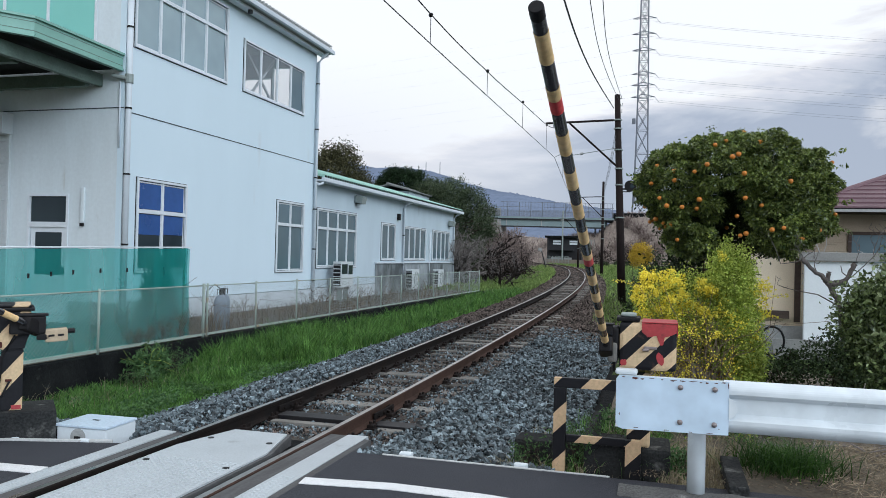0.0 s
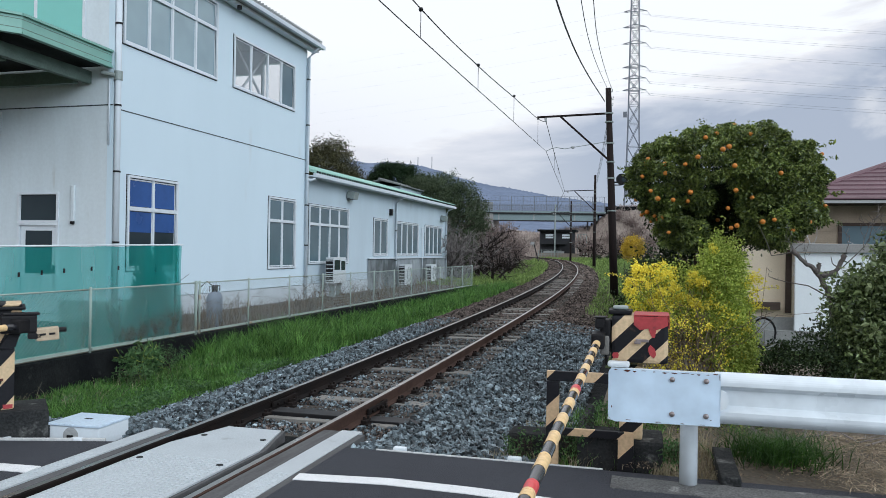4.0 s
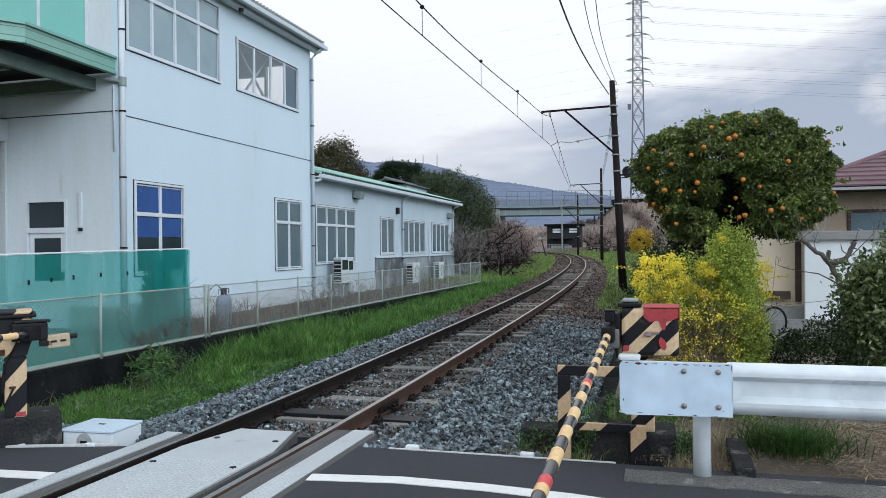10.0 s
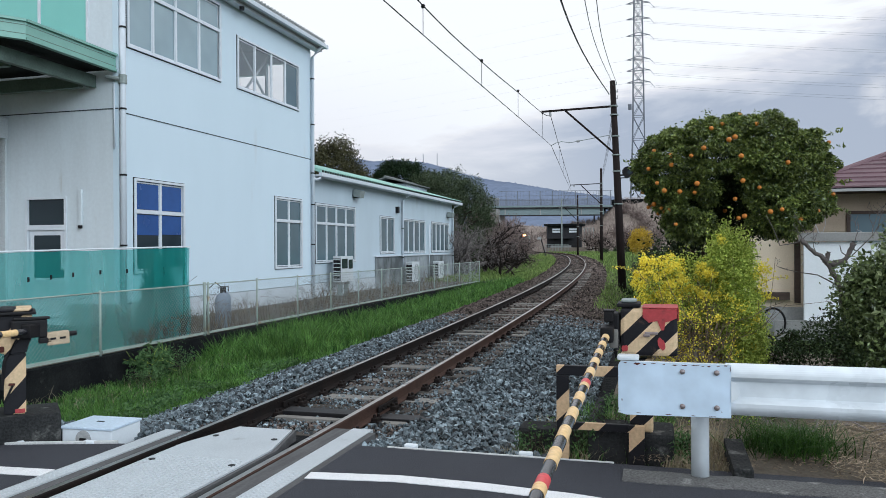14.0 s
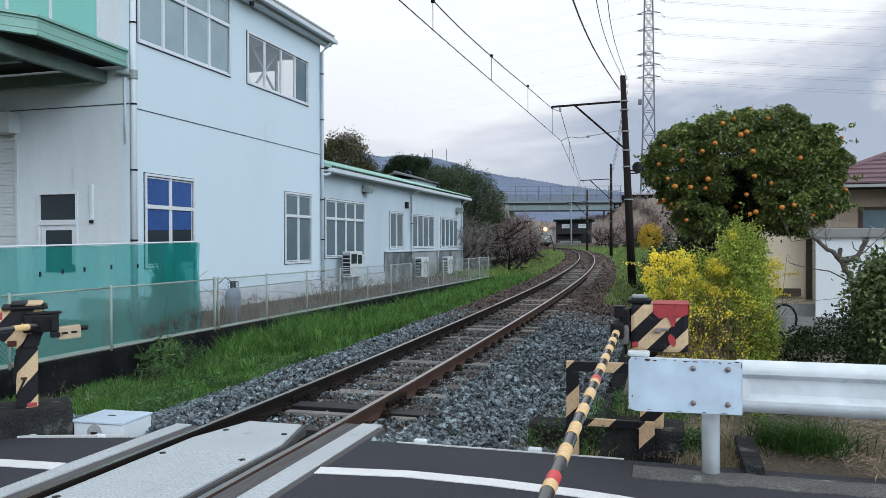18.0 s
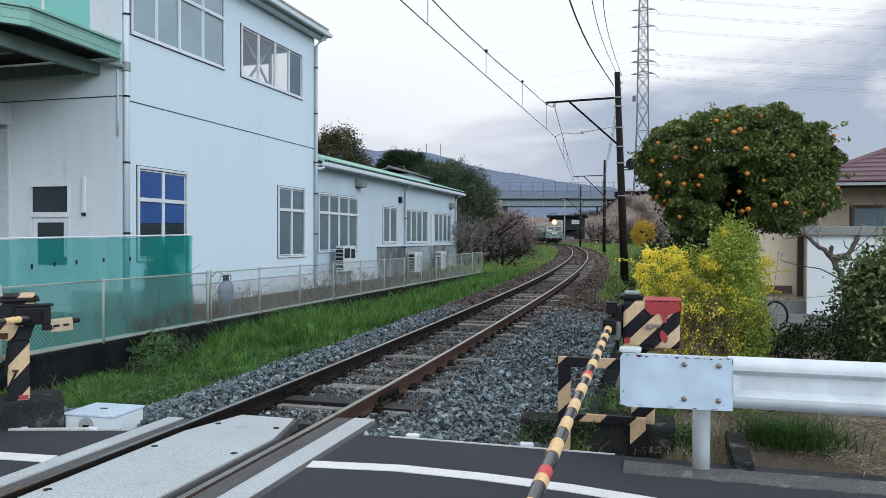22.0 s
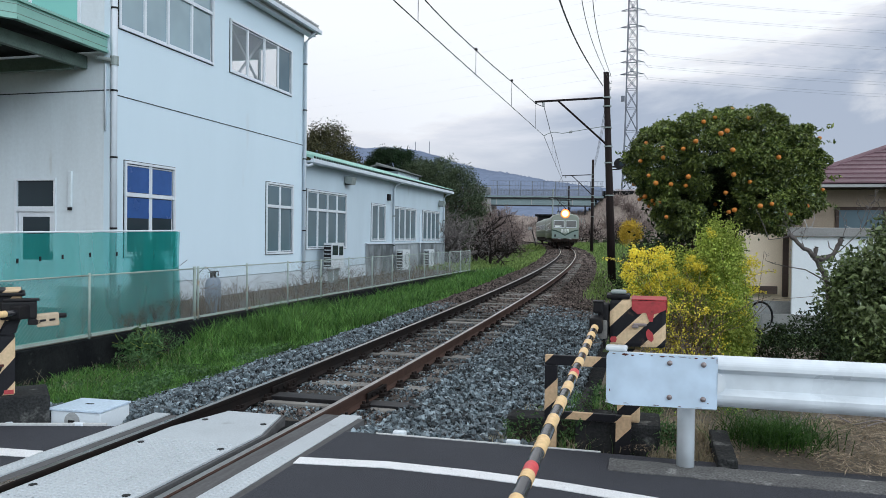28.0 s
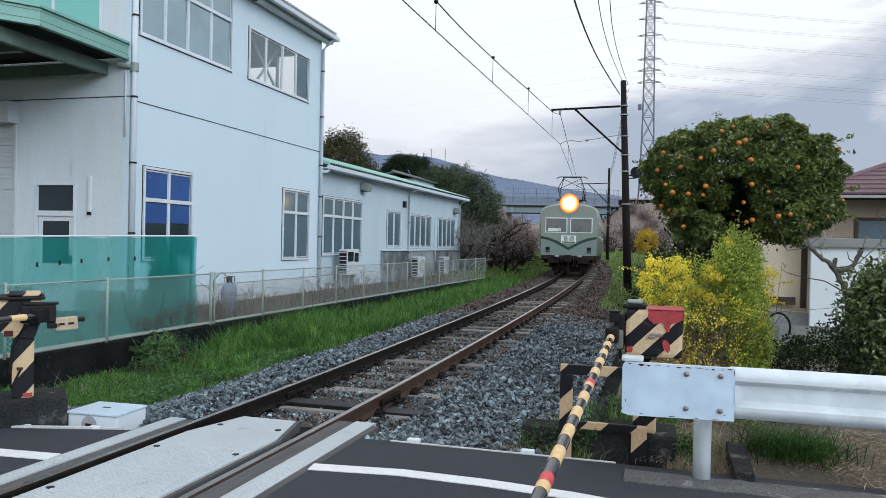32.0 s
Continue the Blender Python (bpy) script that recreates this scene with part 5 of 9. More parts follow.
def w_beam(x0, x1, y, z, sk):
    """Corrugated beam: two outward waves with a recessed web."""
    bm = bmesh.new()
    prof = []
    for k in range(29):
        v = 0.175 - 0.35 * k / 28
        a = abs(v)
        prof.append((0.0 - 0.055 * smooth(0.048, 0.088, a) + 0.050 * max(0.0, (a - 0.105) / 0.07) ** 2, v))
    back = [(u + 0.005, v) for u, v in prof[::-1]]
    prism(bm, [(y + u, z + v) for u, v in prof + back], "x", x0, x1)
    return bm


bm = w_beam(0.42, 9.0, GY - 0.10, 0.695, 0)
part("beam", bm, M_GUARD, guard)
# flat end wing
bm = bmesh.new()
prism(bm, [(-0.235, 0.500), (-0.265, 0.510), (-0.282, 0.535), (-0.285, 0.56), (-0.285, 0.840), (-0.275, 0.860), (-0.255, 0.868), (0.45, 0.866), (0.45, 0.512)], "y", GY - 0.175, GY - 0.165)
wing_end = part("end_wing", bm, M_GUARD_BLUE, guard, "bluish white flat end piece")
bm = bmesh.new()
tube(bm, [(-0.25, GY - 0.165, 0.51), (-0.285, GY - 0.14, 0.51), (-0.285, GY - 0.05, 0.51)], 0.006, 4)
prism(bm, [(GY - 0.163, 0.862), (GY - 0.163, 0.867), (GY - 0.12, 0.867), (GY - 0.12, 0.862)], "x", -0.27, 0.44)
part("top_flange", bm, M_GUARD, guard)
bm = bmesh.new()
prism(bm, [(GY - 0.174, 0.511), (GY - 0.165, 0.511), (GY - 0.140, 0.504), (GY - 0.145, 0.500)], "x", -0.255, 0.445)
part("bottom_flange", bm, M_GUARD, guard)
bm = bmesh.new()
prism(bm, [(0.45, 0.62), (0.49, 0.64), (0.505, 0.69), (0.49, 0.74), (0.45, 0.76)], "y", GY - 0.180, GY - 0.170)
part("beam_tongue", bm, M_GUARD, guard)
for x, z in ((0.14, 0.81), (0.36, 0.81), (0.14, 0.575), (0.36, 0.575)):
    part("bolt", tubes(([(x, GY - 0.187, z), (x, GY - 0.176, z)], [0.016, 0.019]), seg=10), M_BOLT, guard, soft=True)
part("post", tubes(([(0.268, 5.80, 0.0), (0.268, 5.80, 0.80)], 0.063), seg=18), M_GUARD, guard, soft=True)
part("post", tubes(([(2.3, 5.80, 0.0), (2.3, 5.80, 0.8)], 0.063), seg=18), M_GUARD, guard, soft=True)
for x in (0.275, 2.3):
    part("bracket", boxes((x - 0.05, x + 0.05, GY - 0.09, 5.745, 0.62, 0.76), bevel=0.008), M_GUARD, guard)
part("post_cap", moved(boxes((-0.075, 0.075, -0.05, 0.06, 0, 0.035), bevel=0.015), pose(-0.22, GY - 0.10, 0.869)), M_GUARD, guard)
M_RUST = mat("rust_chips", (0.10, 0.035, 0.028), 0.9, other=(0.05, 0.025, 0.022), scale=30)
rng = np.random.default_rng(41)
for x, z, w, h in ((-0.16, 0.855, 0.05, 0.022), (-0.11, 0.852, 0.03, 0.016), (0.09, 0.852, 0.035, 0.012), (0.15, 0.854, 0.06, 0.010), (0.31, 0.852, 0.025, 0.014), (0.42, 0.86, 0.04, 0.01), (0.05, 0.515, 0.05, 0.008), (0.21, 0.515, 0.03, 0.007), (-0.26, 0.60, 0.008, 0.03), (0.39, 0.55, 0.012, 0.006), (-0.235, 0.858, 0.03, 0.010), (-0.05, 0.859, 0.05, 0.006), (0.02, 0.856, 0.02, 0.010), (0.22, 0.856, 0.07, 0.006), (0.27, 0.852, 0.03, 0.006), (0.37, 0.853, 0.03, 0.008), (0.445, 0.84, 0.006, 0.05), (0.10, 0.855, 0.05, 0.005), (-0.15, 0.516, 0.04, 0.006), (0.33, 0.516, 0.05, 0.005)):
    bm = bmesh.new()
    out = [(x + w * 0.5 * math.cos(a) * rng.uniform(0.5, 1.1), z + 0.5 * h * math.sin(a) * rng.uniform(0.3, 1.0)) for a in [k * math.tau / 9 for k in range(9)]]
    prism(bm, out, "y", GY - 0.1765, GY - 0.1752)
    part("rust_chip", bm, M_RUST, guard, "brown rust chip")
bm = bmesh.new()
ring = None
for k in range(120):
    x = -0.27 + 9.4 * k / 119
    n1, n2 = noise.noise((x * 3.1, 0, 5)), noise.noise((x * 9.0, 2, 5))
    row = [bm.verts.new((x, 5.555 + 0.030 * n1 + 0.02 * n2, -0.10)), bm.verts.new((x, 5.565 + 0.030 * n1 + 0.02 * n2, 0.003 + 0.010 * n2 * smooth(-0.27, 0.3, x))), bm.verts.new((x, 5.70, 0.006 + (0.012 + 0.008 * n1) * smooth(-0.27, 0.3, x))), bm.verts.new((x, 5.83 + 0.04 * n2, 0.014)), bm.verts.new((x, 5.85 + 0.04 * n2, -0.10))]
    if ring:
        for a in range(4):
            bm.faces.new((ring[a], row[a], row[a + 1], ring[a + 1]))
    else:
        bm.faces.new(row)
    ring = row
bm.faces.new(ring[::-1])
bmesh.ops.recalc_face_normals(bm, faces=bm.faces[:])
gk = solo("guardrail_kerb", bm, M_KERB_OLD, "worn concrete kerb under the guardrail", "kerb", "structure")

# ---------------------------------------------------------------- crossing barrier machines
PIV = Vector((-0.40, 6.10, 0.985))     # pivot of the nearer boom


def striped_frame(name, x0, x1, y, z0, z1, mid, legs=True):
    f = thing(name, (x0, y, z0), "yellow and black striped steel guard frame beside the barrier", "guard frame", "guard frames")
    w = 0.10
    part("leg", boxes((x0, x0 + w, y, y + 0.05, z0, z1 - 0.085), bevel=0.006), M_STRIPE_FRAME, f)
    part("top_bar", boxes((x0, x1 - 0.2, y, y + 0.05, z1 - 0.08, z1), bevel=0.006), M_STRIPE_FRAME, f)
    part("mid_bar", boxes((x0 + w + 0.004, x1, y + 0.004, y + 0.046, mid - 0.06, mid), bevel=0.006), M_STRIPE_FRAME, f)
    part("leg", boxes((x1 - w - 0.02, x1, y - 0.02, y + 0.003, z0 - 0.04, mid), bevel=0.004), M_STRIPE_FRAME, f)
    return f


def machine(name, m, label, block=-0.80):
    """A barrier machine in its own metres: base block, post, striped case, head gear; boom pivot at the origin."""
    b = thing(name, (0, 0, 0), label, "barrier machine", "barrier machines")
    b.matrix_basis = m
    part("base_block", boxes((-0.17, 0.50, 0.16, 0.62, -1.20, block), bevel=0.03) if block < -0.7 else boxes((-0.28, 0.55, -0.40, 0.17, -1.20, block), bevel=0.03), M_CONC_BLOCK, b)
    part("pedestal", boxes((0.16, 0.34, 0.18, 0.36, block, -0.21), bevel=0.02) if block < -0.7 else boxes((-0.02, 0.18, -0.09, 0.11, block, -0.10), bevel=0.02), M_STRIPE, b)
    case = part("case", boxes((0.095, 0.525, 0.05, 0.42, -0.175, 0.195), bevel=0.03), M_STRIPE, b, "striped case with red patches of paint")
    bm = bmesh.new()
    prism(bm, [(0.265, 0.192), (0.265, 0.125), (0.31, 0.085), (0.375, 0.10), (0.392, 0.055), (0.405, 0.028), (0.425, 0.03), (0.435, 0.09), (0.48, 0.105), (0.522, 0.125), (0.522, 0.192)], "y", 0.0435, 0.0485)
    part("red_patch", bm, M_RED, case)
    part("red_top", boxes((0.262, 0.532, 0.046, 0.426, 0.1955, 0.2035), bevel=0.003), M_RED, case)
    part("red_side", boxes((0.5255, 0.5325, 0.055, 0.40, 0.10, 0.195), bevel=0.002), M_RED, case)
    part("red_patch", prism(bmesh.new(), [(0.405 + 0.027 * math.cos(k * 0.52) - 0.012 * math.sin(k * 0.52), -0.078 + (0.044 + 0.008 * (k % 2)) * math.sin(k * 0.52)) for k in range(12)], "y", 0.0435, 0.0485), M_RED, case)
    part("red_patch", prism(bmesh.new(), [(0.13 + 0.025 * math.cos(k * 0.52), -0.118 + (0.020 + 0.006 * (k % 3)) * math.sin(k * 0.52)) for k in range(12)], "y", 0.0435, 0.0485), M_RED, case)
    part("latch", moved(boxes((-0.05, 0.05, -0.015, 0.0, -0.012, 0.01), bevel=0.005), pose(0.33, 0.05, 0.005)), M_BOLT, case)
    part("latch", moved(boxes((-0.025, 0.025, -0.03, 0.0, -0.02, 0.0), bevel=0.006), pose(0.295, 0.05, -0.002)), M_BOLT, case)
    part("hinge", boxes((0.12, 0.20, 0.035, 0.05, -0.19, -0.16)), M_BLACK, case)
    part("lid", boxes((0.07, 0.25, 0.06, 0.32, 0.198, 0.232), bevel=0.012), M_BLACK, b)
    part("lid_top", boxes((0.10, 0.22, 0.09, 0.26, 0.234, 0.262), bevel=0.018), M_GALV, b)
    part("head", boxes((0.01, 0.092, 0.06, 0.30, -0.10, 0.15), bevel=0.02), M_BLACK, b)
    part("crank_housing", tubes(([(-0.045, 0.08, 0.0), (0.05, 0.08, 0.0)], 0.06), seg=16), M_BLACK, b)
    part("limit_box", boxes((-0.03, 0.045, 0.03, 0.14, 0.085, 0.165), bevel=0.012), M_BLACK, b)
    part("limit_lid", boxes((-0.036, 0.052, 0.024, 0.146, 0.1655, 0.178), bevel=0.006), M_BLACK, b)
    part("conduit", tubes(([(0.02, 0.05, 0.08), (0.0, 0.04, 0.02), (0.05, 0.05, -0.06), (0.06, 0.1, -0.2)], 0.012), seg=6), M_BLACK, b)
    part("counterweight", boxes((0.01, 0.08, 0.02, 0.10, -0.12, 0.03), bevel=0.02), M_TIE_PALE, b)
    return b


def boom(name, length, label):
    """A boom along -y from its pivot at the origin: bands of yellow, black and red."""
    b = thing(name, (0, 0, 0), label, "barrier boom", "barrier booms")
    part("clamp", boxes((-0.05, 0.05, -0.10, 0.10, -0.06, 0.06), bevel=0.015), M_BLACK, b)
    # yellow and black bands of equal length, two of the yellow ones with a red half
    marks = []
    for k in range(12):
        a = 0.20 + 0.320 * k
        if k in (5, 10):
            marks.append((a, a + 0.088, M_BOOM_R))
            marks.append((a + 0.090, a + 0.160, M_BOOM_Y))
        else:
            marks.append((a, a + 0.160, M_BOOM_Y))
    u, rad = 0.10, lambda v: 0.0275 - 0.003 * v / length
    for a, b2, mt in marks:
        a, b2 = min(a, length), min(b2, length)
        if a - u > 0.004:
            part("black_band", tubes(([(0, -u, 0), (0, -a, 0)], [rad(u), rad(a)]), seg=28), M_BOOM_K, b, soft=False)
        if b2 - a > 0.004:
            bd = part("band", tubes(([(0, -a, 0), (0, -b2, 0)], [rad(a) + 0.001, rad(b2) + 0.001]), seg=28), mt, b, soft=False)
            if mt is M_BOOM_Y:
                for e in (a, b2 - 0.02):
                    part("tape_edge", tubes(([(0, -e, 0), (0, -e - 0.02, 0)], rad(e) + 0.0016), seg=28), M_BOOM_Y, bd, soft=False)
        u = max(u, b2)
    if length - u > 0.004:
        part("black_band", tubes(([(0, -u, 0), (0, -length, 0)], [rad(u), rad(length)]), seg=28), M_BOOM_K, b, soft=False)
    part("end_cap", tubes(([(0, -length, 0), (0, -length - 0.046, 0), (0, -length - 0.050, 0)], [0.0255, 0.0255, 0.023]), seg=20), M_BLACK, b)
    return b


M_BEIGE_BOX = mat("dull_beige_paint", (0.48, 0.38, 0.26), 0.6, other=(0.36, 0.28, 0.19), scale=9)
mach_a = machine("barrier_machine", pose(*PIV), "yellow and black striped barrier machine with faded red paint")
boom_a = boom("barrier_boom", 3.95, "yellow and black banded barrier boom on its machine")
frame_a = striped_frame("guard_frame", -0.815, -0.125, 6.22, -0.12, 0.705, 0.25)
PIV2 = Vector((-5.25, 5.46, 0.96))
mach_b = thing("barrier_machine", (-5.33, 5.50, 0.0), "yellow and black striped barrier machine on a dark concrete block", "barrier machine", "barrier machines", turn=45.0)
MB = pose(-5.33, 5.50, 0, 0, 0, 45)
part("base_block", moved(boxes((-1.0, 0.235, -0.10, 0.45, -0.2, 0.225), bevel=0.03), MB), M_CONC_BLOCK, mach_b)
bm = bmesh.new()
prism(bm, [(-0.205, 0.226), (-0.035, 0.226), (-0.035, 0.748), (-0.205, 0.748)], "y", 0.0, 0.17)
bmesh.ops.bevel(bm, geom=list(bm.edges), offset=0.010, segments=2, affect="EDGES")
head = bmesh.new()
prism(head, [(-0.62, 0.87), (-0.33, 0.85), (-0.212, 0.752), (-0.03, 0.752), (-0.022, 0.84), (0.012, 0.87), (0.016, 1.090), (-0.62, 1.090)], "y", -0.004, 0.34)
bmesh.ops.bevel(head, geom=list(head.edges), offset=0.012, segments=2, affect="EDGES")
part("head", moved(head, MB), M_STRIPE_POST, mach_b, "striped head of the barrier machine")
part("red_patch", moved(boxes((-0.42, -0.305, -0.009, -0.005, 1.01, 1.075), bevel=0.002), MB), M_RED, mach_b)
part("hinge", moved(boxes((-0.27, -0.20, -0.03, -0.005, 0.775, 0.825), bevel=0.008), MB), M_RUST, mach_b)
pb = part("post", moved(bm, MB), M_STRIPE_POST, mach_b, "post with slanting yellow and black stripes")
part("red_patch", moved(boxes((-0.12, -0.045, -0.005, -0.001, 0.235, 0.272), bevel=0.002), MB), M_RED, pb)
part("latch", moved(boxes((-0.009, 0.009, -0.025, -0.001, -0.07, 0.07), bevel=0.004), MB @ pose(-0.165, 0, 0.42, 0, 24, 0)), M_BLACK, pb)
part("hasp", moved(boxes((-0.02, 0.03, -0.02, -0.001, -0.010, 0.010), bevel=0.004), MB @ pose(-0.15, 0, 0.49)), M_RUST, pb)
part("lid", moved(boxes((-0.31, 0.045, -0.04, 0.38, 1.093, 1.120), bevel=0.008), MB), M_BLACK, mach_b)
part("lid_top", moved(boxes((-0.25, 0.02, -0.02, 0.36, 1.122, 1.150), bevel=0.012), MB), M_STRIPE, mach_b)
part("gear_box", moved(boxes((-0.15, 0.13, -0.11, -0.004, 0.895, 1.05), bevel=0.015), MB), M_BLACK, mach_b)
part("gear_lid", moved(boxes((-0.13, 0.15, -0.12, -0.006, 1.052, 1.072), bevel=0.006), MB), M_BLACK, mach_b)
part("gear_foot", moved(boxes((0.06, 0.17, -0.10, -0.02, 0.84, 0.893), bevel=0.01), MB), M_BLACK, mach_b)
eb = part("end_box", moved(boxes((-0.09, 0.09, -0.05, 0.05, -0.056, 0.056), bevel=0.012), MB @ pose(0.215, -0.05, 0.88, 0, -4, 0)), M_BEIGE_BOX, mach_b, "dull yellow end box")
for dx in (-0.04, 0.035):
    part("slot", moved(boxes((dx - 0.024, dx + 0.024, -0.056, -0.0505, -0.008, 0.010)), MB @ pose(0.215, -0.05, 0.88, 0, -4, 0)), M_BLACK, eb)
part("end_pin", moved(tubes(([(0.306, -0.05, 0.912), (0.365, -0.05, 0.914)], 0.022), seg=8), MB), M_BLACK, mach_b)
part("crank_rod", moved(tubes(([(-0.10, -0.03, 0.88), (-0.20, -0.03, 0.70), (-0.22, -0.02, 0.45)], 0.016), seg=6), MB), M_BLACK, mach_b)
boom_b = boom("barrier_boom", 3.6, "yellow and black banded barrier boom across the road")

# white handhole box with a round recess, by the ballast
hb = thing("handhole_box", (-4.9, 6.0, -0.1), "pale grey concrete handhole box with a flat lid beside the ballast", "utility box")
HB = pose(-5.11, 5.60, 0.038, 0, 0, 3)
part("body", moved(boxes((0, 0.50, 0.02, 0.44, -0.2, 0.035), bevel=0.012), HB), M_WHITE, hb)
# lid's blue is reflected sky put into its base colour
part("lid", moved(boxes((-0.008, 0.508, 0.005, 0.45, 0.039, 0.062), bevel=0.006), HB), mat("bluish_lid_paint", (0.56, 0.66, 0.77), 0.35, other=(0.50, 0.60, 0.72), scale=3, bump=0.0), hb)
part("recess_ring", moved(tubes(([(0.22, 0.012, -0.045), (0.22, 0.019, -0.045)], 0.075), seg=20), HB), M_GREY_BLOCK, hb)
part("fitting", moved(boxes((0.19, 0.25, 0.0, 0.011, -0.075, -0.035), bevel=0.004), HB), M_BLACK, hb)
part("lid_slot", moved(boxes((0.20, 0.27, 0.22, 0.25, 0.0622, 0.065)), HB), M_BLACK, hb)

solo("edging_board", moved(boxes((-0.03, 0.03, 0.0, 1.55, -0.25, 0.035), bevel=0.008), pose(-0.66, 6.72, -0.02, 2.0, 0, -2.0)), M_CONC_BLOCK, "weathered board holding back the ballast", "edging")
solo("old_footing", boxes((-1.18, -0.66, 6.50, 6.80, -0.2, 0.12), bevel=0.03), M_CONC_BLOCK, "dark mossy concrete footing sunk in the ballast", "footing")
# small white markers on the road edge
for x, y in ((-2.02, 6.12), (-1.05, 6.12), (-5.35, 5.38), (-4.74, 5.53)):
    solo("kerb_marker", moved(boxes((-0.055, 0.055, -0.032, 0.032, -0.05, 0.014), bevel=0.012), pose(x, y, 0)), M_WHITE, "small white rounded kerb marker at the road edge", "marker", group="kerb markers")

# ---------------------------------------------------------------- plants
RNG = np.random.default_rng(7)
M_L_WEED = leaf_mat("weed_leaf", (0.040, 0.090, 0.034), (0.125, 0.215, 0.080), 0.55, 0.25)


def leaf_mesh(name, centres, size, aspect=0.5, droop=0.0, jitter=0.3, ways=None):
    """Folded diamond leaves, one at each centre, turned at random or about the ways given."""
    n = len(centres)
    d = RNG.normal(size=(n, 3))
    if ways is not None:
        d = d * 0.42 + ways
    d[:, 2] -= droop
    d /= np.linalg.norm(d, axis=1)[:, None]
    w = np.cross(d, RNG.normal(size=(n, 3)))
    w /= np.linalg.norm(w, axis=1)[:, None] + 1e-9
    nrm = np.cross(d, w)
    s = size * (1 + jitter * RNG.uniform(-1, 1, (n, 1)))
    c = np.asarray(centres)
    v = np.stack([c - d * s * 0.5, c + w * s * aspect * 0.5 + nrm * s * 0.06, c + d * s * 0.5 - nrm * s * 0.05, c - w * s * aspect * 0.5 + nrm * s * 0.06], 1).reshape(-1, 3)
    return np_mesh(name, v, np.arange(4 * n).reshape(n, 4))


def crown_points(centre, radii, clumps, per, spread, seed, inner=0.55, lump=0.28, flat=-0.9, keep=None):
    """Leaf places in clumps over a lumpy, hollow crown, and the clump centres."""
    rng = np.random.default_rng(seed)
    pts, cs = [], []
    while len(cs) < clumps:
        d = rng.normal(size=3)
        d /= np.linalg.norm(d)
        if d[2] < flat:
            continue
        k = 1 + lump * noise.noise(Vector(d) * 2.3 + Vector((seed, 0, 0))) + 0.5 * lump * noise.noise(Vector(d) * 6 + Vector((0, seed, 0)))
        r = k * (inner + (1 - inner) * rng.random() ** 0.5)
        c = np.array(centre) + d * np.array(radii) * r
        if keep and not keep(c):
            continue
        cs.append(c)
    for c in cs:
        pts.append(c + rng.normal(size=(per, 3)) * spread)
    return np.concatenate(pts), np.array(cs)


def tuft_points(lobes, gap, radius, per, seed, keep):
    """Leaf places on round tufts spread over the lobes of a crown, and the way each leaf points."""
    rng = np.random.default_rng(seed)
    tufts, pts, ways = [], [], []
    for k, (c, r, n, _) in enumerate(lobes):
        for _ in range(n * 4):
            d = rng.normal(size=3)
            d /= np.linalg.norm(d)
            p = np.array(c) + d * np.array(r) * rng.uniform(0.80, 1.0)
            if any(j != k and sum(((p - np.array(lobes[j][0])) / np.array(lobes[j][1])) ** 2) < 0.55 for j in range(len(lobes))):
                continue
            if not keep(p) or any(abs(p - q).max() < gap and np.linalg.norm(p - q) < gap for q in tufts):
                continue
            tufts.append(p)
            e = rng.normal(size=(per, 3)) + d * 0.55 + np.array([0, 0, 0.35])
            e /= np.linalg.norm(e, axis=1)[:, None]
            size = radius * rng.uniform(0.7, 1.25)
            pts.append(p + e * size * rng.uniform(0.45, 1.08, (per, 1)) * np.array([1.0, 1.0, 0.72]))
            ways.append(e * 0.8 + np.array([0, 0, -0.25]))
    return np.concatenate(pts), np.concatenate(ways)


def grow(out, base, way, length, r, level, rng, fork=3, bend=0.25, up=0.1, least=0.006, shrink=0.66):
    """Branches by forking: each a bent bar with children along it."""
    pts, p, d = [np.array(base)], np.array(base, float), np.array(way, float)
    steps = 5 if level > 1 else 3
    for _ in range(steps):
        d = d + rng.normal(size=3) * bend
        d[2] += up
        d /= np.linalg.norm(d)
        p = p + d * length / steps
        pts.append(p.copy())
    out.append((pts, [max(least, r * (1 - 0.55 * k / steps)) for k in range(steps + 1)], level))
    if level > 0:
        for _ in range(fork + int(rng.integers(0, 2))):
            k = int(rng.integers(2, steps + 1))
            w = d * 0.55 + rng.normal(size=3) * 0.6
            w /= np.linalg.norm(w)
            grow(out, pts[k], w, length * shrink * rng.uniform(0.75, 1.15), r * 0.52, level - 1, rng, fork, bend, up, least, shrink)


def branch_mesh(rows, lo=0, hi=9):
    bm = bmesh.new()
    for pts, rs, level in rows:
        if lo <= level <= hi:
            tube(bm, pts, rs, 7 if level > 2 else (5 if level > 0 else 3), level > 1)
    return bm


# citrus tree with oranges
ct = thing("citrus_tree", (0.80, 12.4, 0.0), "dense round citrus tree full of ripe oranges", "tree")
rows = []
rng = np.random.default_rng(3)
for k in range(4):
    a = k * 1.6 + 0.4
    grow(rows, (0.82, 12.4, 1.0), (math.cos(a) * 0.4, math.sin(a) * 0.5, 0.9), 0.75, 0.05, 2, rng, 3, 0.2, 0.1, 0.008)
bm = tubes(([(0.80, 12.4, -0.1), (0.78, 12.42, 0.5), (0.82, 12.4, 0.95)], [0.13, 0.10, 0.09]), seg=10)
part("trunk", bm, M_BARK, ct, soft=True)
part("branchwork", branch_mesh(rows, 0, 3), M_BARK, ct, kind="stuff")
